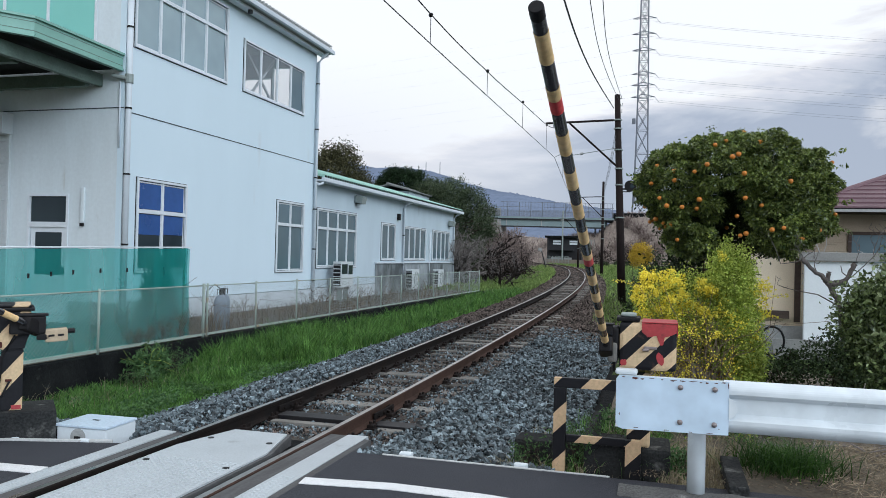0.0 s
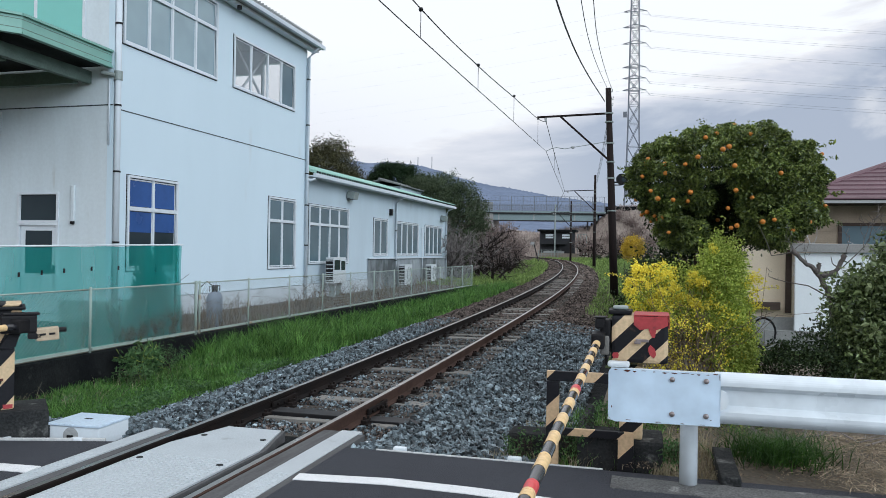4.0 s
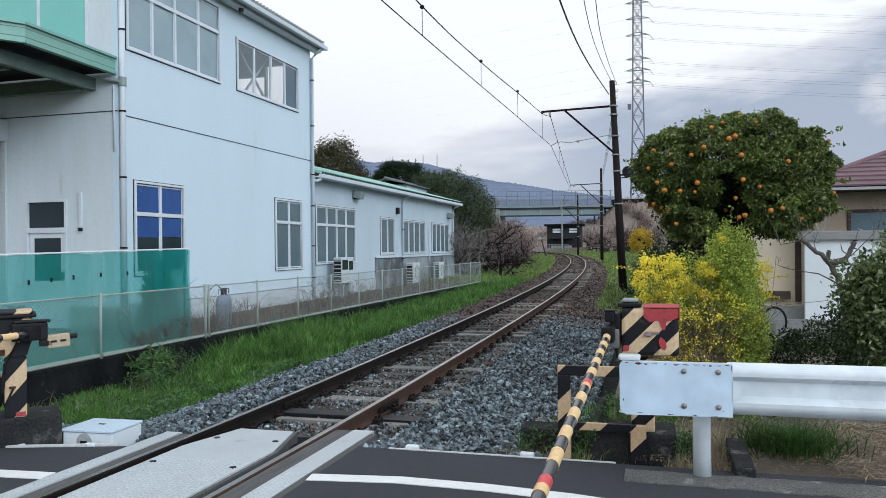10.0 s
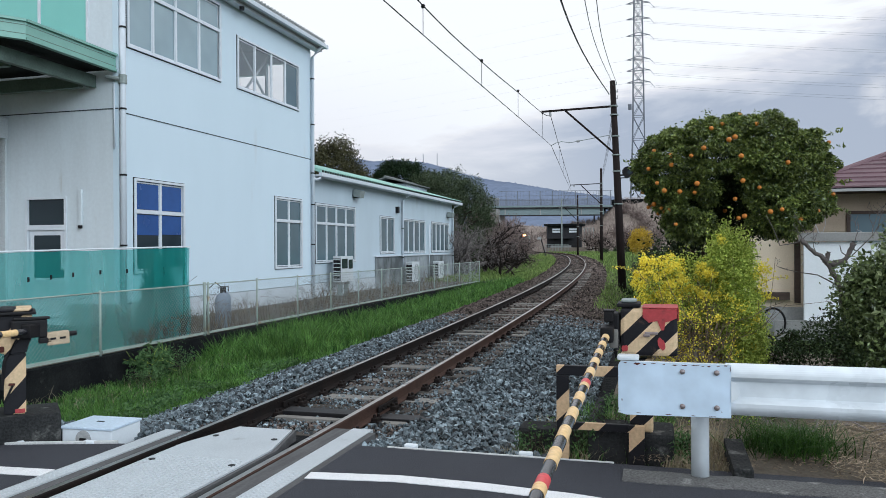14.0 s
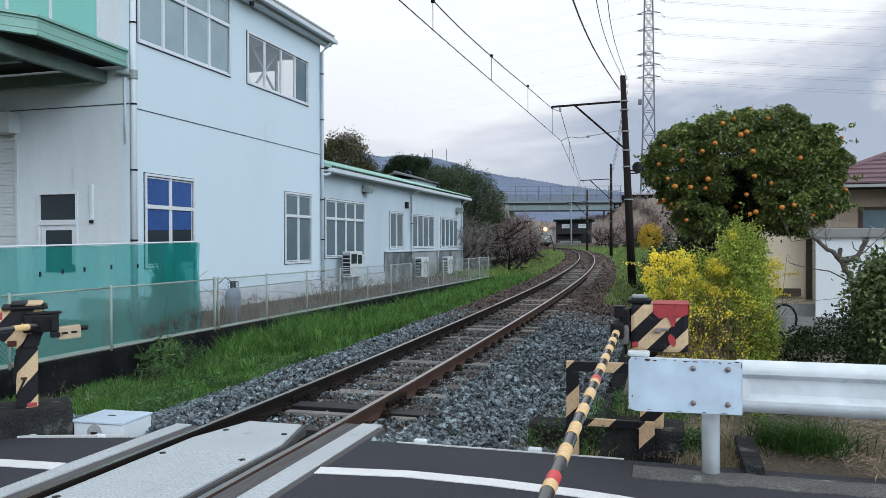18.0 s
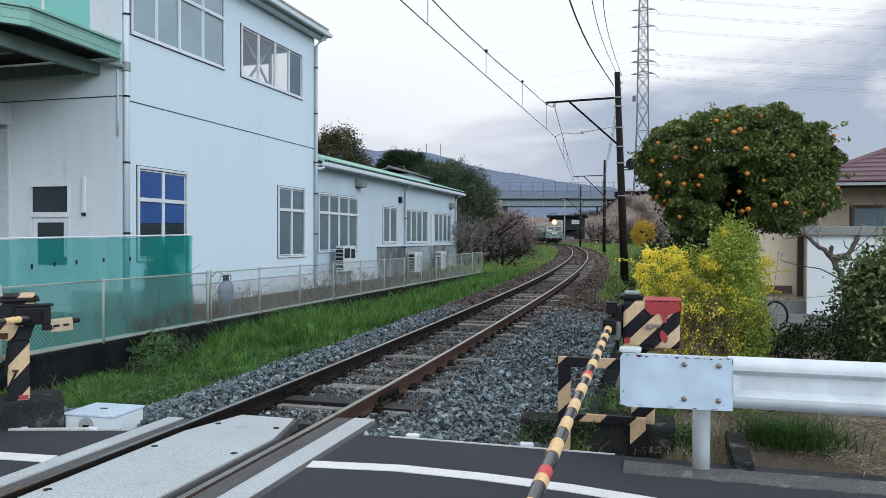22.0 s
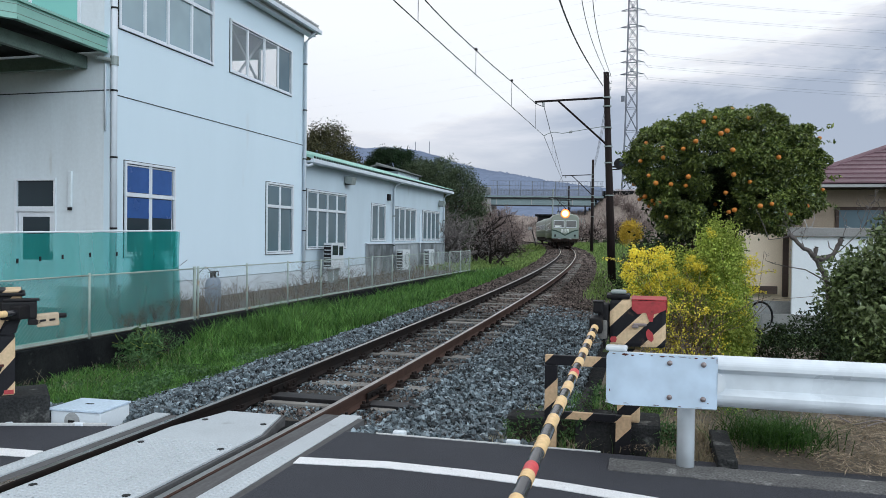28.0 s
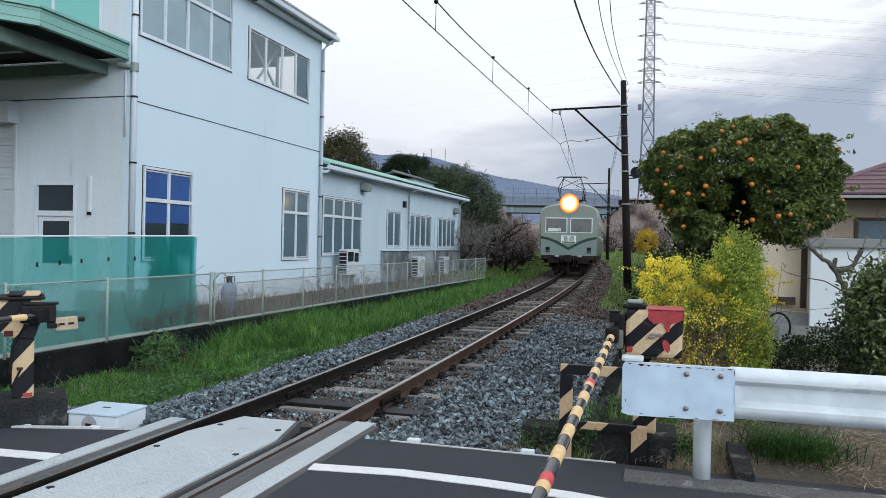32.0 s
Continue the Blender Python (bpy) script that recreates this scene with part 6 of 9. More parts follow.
LOBES = [((0.26, 12.2, 2.78), (0.58, 0.80, 0.62), 230, 81), ((0.90, 12.15, 2.90), (0.80, 0.95, 0.68), 260, 82), ((1.78, 12.25, 2.72), (0.58, 0.80, 0.60), 200, 83), ((1.38, 12.1, 2.93), (0.64, 0.8, 0.60), 140, 88),
         ((1.60, 11.95, 2.22), (0.58, 0.65, 0.40), 170, 84), ((0.44, 12.05, 2.15), (0.38, 0.5, 0.44), 100, 85), ((2.04, 12.15, 2.38), (0.30, 0.5, 0.34), 80, 86), ((1.92, 12.2, 2.92), (0.36, 0.6, 0.46), 110, 87)]


def in_crown(p):
    # open under the crown where the limbs spread
    return p[2] < 3.56 and not (p[1] < 12.6 and ((p[0] - 1.00) / 0.30) ** 2 + ((p[2] - 2.00) / 0.68) ** 2 < 1) and not (p[0] > 1.75 and p[2] < 1.98)


crown, ways = tuft_points(LOBES, 0.180, 0.150, 370, 61, in_crown)
part("crown", leaf_mesh("crown", crown, 0.058, 0.42, 0.0, 0.35, ways), M_L_CITRUS, ct, "glossy dark green leaves", kind="stuff")
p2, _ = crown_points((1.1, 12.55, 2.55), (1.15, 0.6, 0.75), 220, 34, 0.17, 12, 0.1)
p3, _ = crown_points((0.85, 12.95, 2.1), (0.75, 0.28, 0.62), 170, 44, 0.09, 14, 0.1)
# darker leaf colour inside paints in the crown's own shade
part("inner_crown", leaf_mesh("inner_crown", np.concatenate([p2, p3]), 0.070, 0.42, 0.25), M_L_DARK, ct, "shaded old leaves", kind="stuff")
# paler young leaves on the upper shell also paint in the crown's highlights
tips = np.concatenate([crown_points(c, tuple(v * 1.04 for v in r), n // 3, 9, 0.045, sd + 20, 0.92, 0.3, 0.0)[0] for c, r, n, sd in LOBES[:4]])
part("young_growth", leaf_mesh("young_growth", tips, 0.060, 0.40), M_L_CITRUS_NEW, ct, kind="stuff")
sprigs = []
rng = np.random.default_rng(23)
for x, z, dx, dz in ((0.62, 3.40, 0.02, 0.14), (1.35, 3.44, 0.08, 0.12), (0.10, 3.20, -0.06, 0.12), (2.28, 3.25, 0.22, 0.05), (2.32, 3.08, 0.22, 0.0), (2.42, 2.55, 0.2, 0.05), (-0.38, 2.95, -0.14, 0.04), (-0.30, 2.6, -0.12, -0.08), (0.95, 3.50, -0.04, 0.1), (1.75, 3.36, 0.12, 0.1), (2.45, 2.2, 0.14, -0.06)):
    for k in range(16):
        t = k / 15
        sprigs.append((x + dx * t + rng.normal() * 0.018, 12.1 + rng.normal() * 0.05, z + dz * t + rng.normal() * 0.018))
part("sprig", leaf_mesh("sprig", sprigs, 0.07, 0.42), M_L_CITRUS_NEW, ct, kind="stuff")
om = mesh_of(tubes(([(0, 0, -0.042), (0, 0, -0.034), (0, 0, 0), (0, 0, 0.03), (0, 0, 0.038)], [0.012, 0.028, 0.044, 0.030, 0.010]), seg=12), "orange", True)
om.materials.append(M_ORANGE)
rng = np.random.default_rng(21)
# bunches of fruit: x, z, how many, how far apart
BUNCHES = [(1.15, 3.62, 1, 0), (1.38, 3.48, 1, 0), (1.16, 3.38, 3, 0.095), (0.83, 3.36, 2, 0.08), (2.21, 3.22, 3, 0.095), (-0.17, 3.1, 2, 0.08), (0.16, 3.05, 1, 0), (0.46, 3.04, 1, 0), (0.17, 2.91, 1, 0), (-0.17, 2.86, 1, 0), (1.19, 2.64, 1, 0), (1.42, 2.53, 1, 0), (-0.03, 2.63, 2, 0.08), (0.29, 2.5, 1, 0), (-0.26, 2.5, 1, 0), (-0.14, 2.3, 2, 0.08), (0, 2.2, 4, 0.11), (0.14, 2.23, 1, 0), (0.23, 2, 1, 0), (1.08, 2.37, 1, 0), (1.21, 2.11, 1, 0), (1.05, 2.2, 2, 0.08), (1.57, 2.17, 1, 0), (1.73, 2.2, 1, 0), (1.98, 2.05, 1, 0), (2.43, 2.4, 2, 0.08), (2.21, 2.17, 1, 0), (0.51, 2.53, 2, 0.08), (1.17, 3.01, 1, 0), (0.64, 3.15, 1, 0), (1.81, 2.89, 1, 0)]
for bx, bz, n, far in BUNCHES:
    for k in range(n):
        x, z, best = bx + rng.normal() * far, bz + rng.normal() * far * 0.8, 12.3
        for lc, lr, _, _ in LOBES:
            u = 1 - ((x - lc[0]) / lr[0]) ** 2 - ((z - lc[2]) / lr[2]) ** 2
            if u > 0:
                best = min(best, lc[1] - lr[1] * math.sqrt(u) * 1.02)
        best -= 0.13
        s, d = rng.uniform(0.68, 0.92), best / 12.25
        piece("orange", om, ct, Matrix.Translation((x * d, best, 1.66 + (z - 1.66) * d)) @ Matrix.Diagonal((s, s, s * 0.95, 1)))

# forsythia-like bush: yellow blossom on the left, fresh leaves on the right
fb = thing("flowering_bush", (0.5, 9.2, 0.0), "bush with bright yellow blossom and fresh green leaves", "bush")
rows = []
rng = np.random.default_rng(5)
for k in range(95):
    a = rng.uniform(0, math.tau)
    x, y = 0.5 + 0.55 * math.cos(a) * rng.random(), 9.2 + 0.3 * math.sin(a) * rng.random()
    grow(rows, (x, y, 0.0), (math.cos(a) * 0.35, math.sin(a) * 0.3, 1.0), rng.uniform(0.55, 1.05), 0.007, 1, rng, 3, 0.16, 0.08, 0.003)
M_STEM = mat("brown_stems", (0.20, 0.155, 0.115), 0.9, other=(0.10, 0.078, 0.060), scale=3, bump=0)
part("branchwork", branch_mesh(rows), M_STEM, fb, kind="stuff")


def bush_part(name, c, r, clumps, per, spread, seed, size, m, asp=0.5, keep=None, inner=0.5):
    pts, _ = crown_points(c, r, clumps, per, spread, seed, inner, 0.3, -0.9, keep)
    part(name, leaf_mesh(name, pts, size, asp), m, fb, kind="stuff")


def green_side(c):
    # leaves thin out low on the blossom side, where the stems show
    return c[2] > (0.12 if c[0] > 0.95 else 0.50 + 0.45 * noise.noise((c[0] * 5, 3.0, c[2] * 5))) and c[0] < 1.08 - 0.22 * max(0, c[2] - 1.0)


bush_part("foliage", (0.86, 9.24, 0.95), (0.46, 0.42, 0.80), 420, 46, 0.048, 31, 0.033, M_L_LIME, keep=green_side)
bush_part("foliage", (0.86, 9.2, 0.60), (0.24, 0.36, 0.55), 190, 44, 0.045, 36, 0.032, M_L_LIME, keep=lambda c: c[2] > 0.08)
bush_part("foliage", (0.22, 9.18, 1.10), (0.48, 0.40, 0.46), 210, 38, 0.050, 32, 0.030, M_L_LIME, keep=lambda c: c[2] > 0.6)
bush_part("foliage", (0.76, 9.18, 1.46), (0.24, 0.24, 0.42), 160, 40, 0.040, 39, 0.032, M_L_LIME)
bush_part("blossom", (0.00, 9.08, 1.22), (0.33, 0.36, 0.36), 120, 40, 0.026, 33, 0.024, M_L_YELLOW, 0.8, inner=0.55)
bush_part("blossom", (0.10, 9.05, 0.85), (0.36, 0.36, 0.40), 80, 20, 0.034, 37, 0.022, M_L_YELLOW, 0.8, inner=0.75, keep=lambda c: c[2] > 0.35)
bush_part("blossom", (0.45, 9.02, 0.75), (0.55, 0.42, 0.52), 170, 16, 0.036, 34, 0.022, M_L_YELLOW, 0.8, inner=0.85, keep=lambda c: c[2] > 0.28 and c[0] < 1.0)
bush_part("blossom", (0.15, 9.0, 0.30), (0.30, 0.3, 0.16), 30, 18, 0.030, 40, 0.022, M_L_YELLOW, 0.8)
for cx, cz, n in ((0.46, 1.38, 15), (0.54, 1.36, 8), (1.08, 1.42, 8), (1.02, 1.30, 6), (1.06, 1.14, 6), (1.02, 0.90, 5), (0.70, 1.75, 3), (0.34, 1.20, 8), (0.46, 1.12, 8), (1.0, 0.60, 5)):
    bush_part("blossom", (cx, 8.95, cz), (0.07, 0.12, 0.10), n, 24, 0.026, 38 + n, 0.023, M_L_YELLOW, 0.8)
shoots = []
for x, y, z, h, lean in ((0.53, 9.2, 1.5, 0.54, 0.0), (0.76, 9.2, 1.6, 0.50, 0.0), (0.70, 9.15, 1.6, 0.36, 0.02), (0.60, 9.15, 1.5, 0.36, -0.02), (0.50, 9.2, 1.35, 0.3, 0.05), (0.66, 9.2, 1.5, 0.3, 0.05), (0.82, 9.2, 1.5, 0.28, 0.03), (0.95, 9.25, 1.4, 0.22, 0.1), (0.25, 9.1, 1.3, 0.22, 0.05)):
    for k in range(26):
        t = k / 25
        shoots.append((x + lean * t * h * 3 + RNG.normal() * 0.022, y + RNG.normal() * 0.022, z + h * t))
part("young_growth", leaf_mesh("young_growth", shoots, 0.042, 0.5), M_L_LIME, fb, kind="stuff")
sprays, rows = [], []
for (x0, y0, z0), (x1, y1, z1) in (((-0.1, 9.0, 1.25), (-0.52, 9.0, 1.42)), ((0.0, 9.0, 0.95), (-0.35, 8.9, 1.05)), ((1.02, 9.2, 1.17), (1.36, 9.2, 1.30)), ((1.02, 9.2, 0.98), (1.26, 9.2, 1.06)), ((0.5, 8.8, 0.7), (0.8, 8.7, 0.35)), ((0.2, 8.8, 0.9), (0.55, 8.7, 0.72))):
    rows.append(([(x0 + (x1 - x0) * t, y0 + (y1 - y0) * t, z0 + (z1 - z0) * t + 0.06 * math.sin(t * 3)) for t in (0.0, 0.25, 0.5, 0.75, 1.0)], [0.004, 0.0035, 0.003, 0.0025, 0.002], 0))
    for k in range(58):
        t = k / 57
        sprays.append((x0 + (x1 - x0) * t + RNG.normal() * 0.010, y0 + (y1 - y0) * t + RNG.normal() * 0.01, z0 + (z1 - z0) * t + 0.06 * math.sin(t * 3) + RNG.normal() * 0.010))
part("spray_stem", branch_mesh(rows), M_STEM, fb, kind="stuff")
part("blossom_spray", leaf_mesh("blossom_spray", sprays, 0.023, 0.8), M_L_YELLOW, fb, kind="stuff")

gs = thing("low_shrub", (0.6, 7.75, 0.0), "low yellow-green leafy shrub behind the guardrail", "bush")
rows = []
rng = np.random.default_rng(46)
for k in range(10):
    a = rng.uniform(0, math.tau)
    grow(rows, (0.6 + rng.normal() * 0.3, 7.75, 0.0), (math.cos(a) * 0.6, math.sin(a) * 0.5, 0.8), 0.3, 0.008, 1, rng, 3, 0.2, 0.05, 0.003)
part("branchwork", branch_mesh(rows), M_BARK, gs, kind="stuff")
pts, _ = crown_points((0.55, 7.75, 0.22), (0.75, 0.35, 0.24), 120, 24, 0.05, 47, 0.3, 0.3, -0.9, lambda c: c[2] > 0.03)
part("foliage", leaf_mesh("foliage", pts, 0.034, 0.5), M_L_WEED, gs, kind="stuff")
pts, _ = crown_points((0.50, 7.65, 0.24), (0.70, 0.35, 0.24), 60, 12, 0.045, 48, 0.6, 0.3, -0.9, lambda c: c[2] > 0.05)
part("young_growth", leaf_mesh("young_growth", pts, 0.028, 0.6), M_L_LIME, gs, kind="stuff")

# dark camellia and low shrub by the garden
cm = thing("camellia_bush", (2.7, 9.6, 0.0), "dark glossy evergreen shrub with broad leaves", "bush")
rows = []
rng = np.random.default_rng(9)
for k in range(9):
    a = rng.uniform(0, math.tau)
    grow(rows, (2.7, 9.6, 0.0), (math.cos(a) * 0.35, math.sin(a) * 0.35, 1.0), 0.62, 0.03, 2, rng, 3, 0.2, 0.08, 0.005)
part("branchwork", branch_mesh(rows), M_BARK, cm, kind="stuff")
pts, _ = crown_points((2.72, 9.5, 0.80), (0.72, 0.6, 0.95), 380, 70, 0.080, 41, 0.55, 0.3, -0.9, lambda c: c[2] > 0.12)
p2, _ = crown_points((2.12, 9.3, 0.58), (0.28, 0.35, 0.48), 60, 38, 0.08, 44, 0.4, 0.3, -0.9, lambda c: c[2] > 0.12)
p3, _ = crown_points((2.22, 9.4, 1.08), (0.32, 0.35, 0.40), 66, 42, 0.08, 45, 0.4)
pts = np.concatenate([pts, p2, p3])
part("foliage", leaf_mesh("foliage", pts, 0.058, 0.5, 0.3), M_L_CAMELLIA, cm, kind="stuff")
pts, _ = crown_points((2.85, 9.38, 0.80), (0.62, 0.56, 0.90), 150, 16, 0.09, 49, 0.85, 0.3, -0.9, lambda c: c[2] > 0.15)
part("broad_leaf", leaf_mesh("broad_leaf", pts, 0.085, 0.58, 0.3), M_L_CAMELLIA_PALE, cm, "broad pale green leaves", kind="stuff")
lsb = thing("low_shrub", (1.6, 9.1, 0.0), "low dark shrub with small reddish and green leaves", "bush")
rows = []
for k in range(8):
    a = rng.uniform(0, math.tau)
    grow(rows, (1.6, 9.1, 0.0), (math.cos(a) * 0.7, math.sin(a) * 0.5, 0.8), 0.5, 0.012, 1, rng, 3, 0.2, 0.05, 0.004)
part("branchwork", branch_mesh(rows), M_BARK, lsb, kind="stuff")
pts, _ = crown_points((1.62, 9.1, 0.45), (0.48, 0.42, 0.42), 150, 26, 0.05, 43, 0.5, 0.3, -0.9, lambda c: c[2] > 0.05)
part("foliage", leaf_mesh("foliage", pts, 0.042, 0.55), M_L_DARK, lsb, kind="stuff")

# leafless pruned tree in front of the white wall
pt = thing("pruned_bare_tree", (2.25, 10.5, 0.0), "leafless pruned fruit tree with knobbly grey limbs", "tree")
BOUGHS = [([(2.222, 10.45, -0.05), (2.182, 10.43, 0.7)] + [(2.122, 10.4, 1.123), (2.081, 10.4, 1.26), (1.976, 10.4, 1.456)], (0.050, 0.044, 0.042, 0.040, 0.046)),
         ([(1.976, 10.4, 1.456), (1.924, 10.4, 1.525), (1.84, 10.4, 1.571), (1.755, 10.4, 1.664), (1.681, 10.4, 1.727)], (0.046, 0.036, 0.031, 0.030, 0.044)),
         ([(1.997, 10.4, 1.456), (2.06, 10.4, 1.426), (2.174, 10.4, 1.468), (2.235, 10.4, 1.583), (2.283, 10.4, 1.709)], (0.044, 0.046, 0.040, 0.036, 0.042)),
         ([(1.976, 10.4, 1.467), (1.997, 10.4, 1.578)], (0.030, 0.036)),
         ([(2.018, 10.4, 1.456), (2.122, 10.4, 1.486), (2.246, 10.4, 1.525), (2.46, 10.4, 1.753)], (0.014, 0.012, 0.009, 0.006)),
         ([(2.102, 10.4, 1.164), (1.872, 10.4, 1.3), (1.639, 10.4, 1.335), (1.478, 10.4, 1.376)], (0.013, 0.011, 0.008, 0.005)),
         ([(1.702, 10.4, 1.718), (1.574, 10.4, 1.688), (1.441, 10.4, 1.665), (1.38, 10.4, 1.841), (1.283, 10.4, 2.054)], (0.012, 0.008, 0.007, 0.006, 0.004)),
         ([(2.205, 10.4, 1.525), (2.138, 10.4, 1.583), (2.122, 10.4, 1.663)], (0.012, 0.009, 0.006))]
bm = bmesh.new()
rng = np.random.default_rng(16)
for way, rs in BOUGHS:
    pts, fat = [], []
    n = 5 if rs[0] > 0.02 else 3
    for k in range(len(way) - 1):
        for q in range(n + (k == len(way) - 2)):
            t = q / n
            r = 0.85 * (rs[k] + (rs[k + 1] - rs[k]) * t)
            pts.append(tuple(np.array(way[k]) * (1 - t) + np.array(way[k + 1]) * t + rng.normal(size=3) * r * 0.13))
            fat.append(r * rng.uniform(0.80, 1.0))
    tube(bm, pts, fat, 10 if rs[0] > 0.02 else 6)
part("trunk", bm, M_BARK_GREY, pt, soft=True)
rows = []
rng = np.random.default_rng(17)
for b, d, n in (((1.70, 10.40, 1.74), (-0.5, 0, 0.8), 0.32), ((1.70, 10.4, 1.74), (0.3, 0, 0.9), 0.3), ((2.30, 10.44, 1.72), (0.3, 0, 0.8), 0.35), ((2.5, 10.44, 1.78), (0.4, 0, 0.6), 0.4), ((2.55, 10.44, 1.85), (0.0, -0.1, 0.9), 0.4), ((2.45, 10.38, 1.75), (0.5, 0, 0.8), 0.4), ((1.5, 10.4, 1.37), (-0.8, 0, 0.3), 0.2), ((1.85, 10.4, 1.58), (-0.1, 0, 1), 0.25), ((2.6, 10.42, 1.8), (0.3, 0, 0.9), 0.4)):
    grow(rows, b, d, n * 0.7, 0.006, 2, rng, 2, 0.22, 0.06, 0.0026, 0.6)
part("twigwork", branch_mesh(rows), M_BARK_GREY, pt, kind="stuff")


# trees behind the works
def leafy_tree(name, at, height, centre, radii, clumps, per, spread, size, m, seed, label, trunk=0.25):
    t = thing(name, at, label, "tree")
    rows = []
    rng = np.random.default_rng(seed)
    part("trunk", tubes(([at, (at[0] + 0.2, at[1], at[2] + height * 0.3), (at[0], at[1], at[2] + height * 0.6)], [trunk, trunk * 0.75, trunk * 0.4]), seg=9), M_BARK, t, soft=True)
    for k in range(6):
        a = k * 1.05
        grow(rows, (at[0] + 0.1, at[1], at[2] + height * 0.38), (math.cos(a), math.sin(a), 0.9), radii[0] * 0.8, trunk * 0.4, 2, rng, 2, 0.2, 0.1, 0.02)
    part("branchwork", branch_mesh(rows, 0, 3), M_BARK, t, kind="stuff")
    pts, _ = crown_points(centre, radii, clumps, per, spread, seed, 0.55, 0.34, -0.8)
    part("crown", leaf_mesh("crown", pts, size, 0.55), m, t, kind="stuff")
    return t


M_L_GREY = leaf_mat("grey_green_leaf", (0.026, 0.039, 0.022), (0.100, 0.130, 0.070), 0.6, 0.2)
M_L_OLIVE = leaf_mat("olive_leaf", (0.026, 0.028, 0.012), (0.105, 0.100, 0.050), 0.6, 0.15)
M_L_PINE = leaf_mat("pine_needle", (0.008, 0.019, 0.009), (0.028, 0.052, 0.020), 0.6, 0.1)
leafy_tree("evergreen_tree", (-28.5, 65, -0.2), 12.0, (-28.9, 65, 8.4), (3.0, 2.8, 3.1), 420, 44, 0.30, 0.20, M_L_OLIVE, 51, "tall brownish evergreen tree behind the works", 0.4)
pine = leafy_tree("pine_tree", (-24.5, 71, -0.2), 10.5, (-24.5, 71.2, 8.3), (2.5, 2.3, 1.75), 300, 60, 0.22, 0.17, M_L_PINE, 52, "spreading dark green pine tree behind the works", 0.4)
for px, pz, pr in ((-26.2, 8.4, 1.1), (-23.3, 9.3, 1.3), (-22.6, 8.2, 1.0), (-25.0, 9.6, 1.2)):
    pts, _ = crown_points((px, 70.4, pz), (pr, 1.0, 0.45), 70, 50, 0.16, int(-px * 10), 0.3, 0.3)
    part("needle_pad", leaf_mesh("needle_pad", pts, 0.15, 0.4), M_L_PINE, pine, kind="stuff")
leafy_tree("evergreen_tree", (-13.8, 51.3, -0.2), 6.8, (-13.5, 51.3, 4.0), (2.45, 2.2, 2.75), 620, 52, 0.17, 0.115, M_L_GREY, 53, "grey-green bushy tree beyond the low wing", 0.25)
leafy_tree("evergreen_tree", (-15.6, 52.8, -0.2), 7.2, (-15.4, 52.8, 5.1), (2.1, 2.0, 2.15), 440, 50, 0.17, 0.12, M_L_GREY, 54, "grey-green bushy tree beyond the low wing", 0.25)


def bare_tree(at, size, seed, label, lean=(0, 0, 1), level=3, trunks=4, twig=0.007, m=None, fork=4, up=0.05, sprawl=0.6, tip=None):
    at = (at[0], at[1], max(at[2], ground_z(at[0], at[1]) - 0.1))
    t = thing("bare_tree", at, label, "tree", "leafless trees")
    rows = []
    rng = np.random.default_rng(seed)
    for k in range(trunks):
        a = k * math.tau / trunks + seed
        grow(rows, at, (lean[0] + sprawl * math.cos(a), lean[1] + sprawl * math.sin(a), lean[2]), size * 0.42, size * 0.027, level, rng, fork, 0.30, up, twig, 0.70)
    part("branchwork", branch_mesh(rows, 1, 9), m or M_PLUM, t, kind="stuff")
    part("twigwork", branch_mesh(rows, 0, 0), tip or M_TWIG, t, kind="stuff")
    return t


bare_tree((-11.5, 45.5, -0.1), 5.0, 61, "old leafless plum tree by the end of the fence", (0.0, 0, 1.1), 4, 4, 0.010, M_BARK_GREY, 3, 0.10, 0.5)
bare_tree((-12.6, 47.5, -0.1), 5.3, 62, "old leafless plum tree by the end of the fence", (0.0, 0, 1.1), 4, 4, 0.010, M_BARK_GREY, 3, 0.10, 0.5)
bare_tree((-9.5, 46.5, -0.1), 3.8, 63, "gnarled leafless plum tree in the grass", (0.3, 0, 0.9), 2, 3, 0.016, None, 4, 0.08, 0.5, M_PLUM)
bare_tree((-11.7, 52.0, 0.0), 5.3, 64, "leafless plum tree in the grass", (0.0, 0, 1.3), 3, 4, 0.012, None, 4, 0.12, 0.4, M_TWIG_BROWN)
bare_tree((-13.0, 58.0, 0.0), 5.1, 65, "leafless plum tree in the grass", (0.0, 0, 1.3), 3, 4, 0.012, None, 4, 0.12, 0.4, M_TWIG_BROWN)
bare_tree((-14.2, 65.0, 0.0), 5.3, 66, "leafless plum tree in the grass", (0.0, 0, 1.3), 3, 4, 0.012, None, 4, 0.12, 0.4, M_TWIG_BROWN)
bare_tree((-14.8, 60.0, 0.0), 6.6, 67, "leafless plum tree in the grass", (0.0, 0, 1.3), 3, 4, 0.012, None, 4, 0.12, 0.4, M_TWIG_BROWN)
bare_tree((-15.4, 71.0, 0.0), 5.4, 68, "leafless plum tree in the grass", (0.0, 0, 1.3), 3, 4, 0.012, None, 4, 0.12, 0.4, M_TWIG_BROWN)
bare_tree((-15.8, 78.0, 0.0), 6.1, 69, "leafless plum tree in the grass", (0.0, 0, 1.3), 3, 4, 0.012, None, 4, 0.12, 0.4, M_TWIG_BROWN)

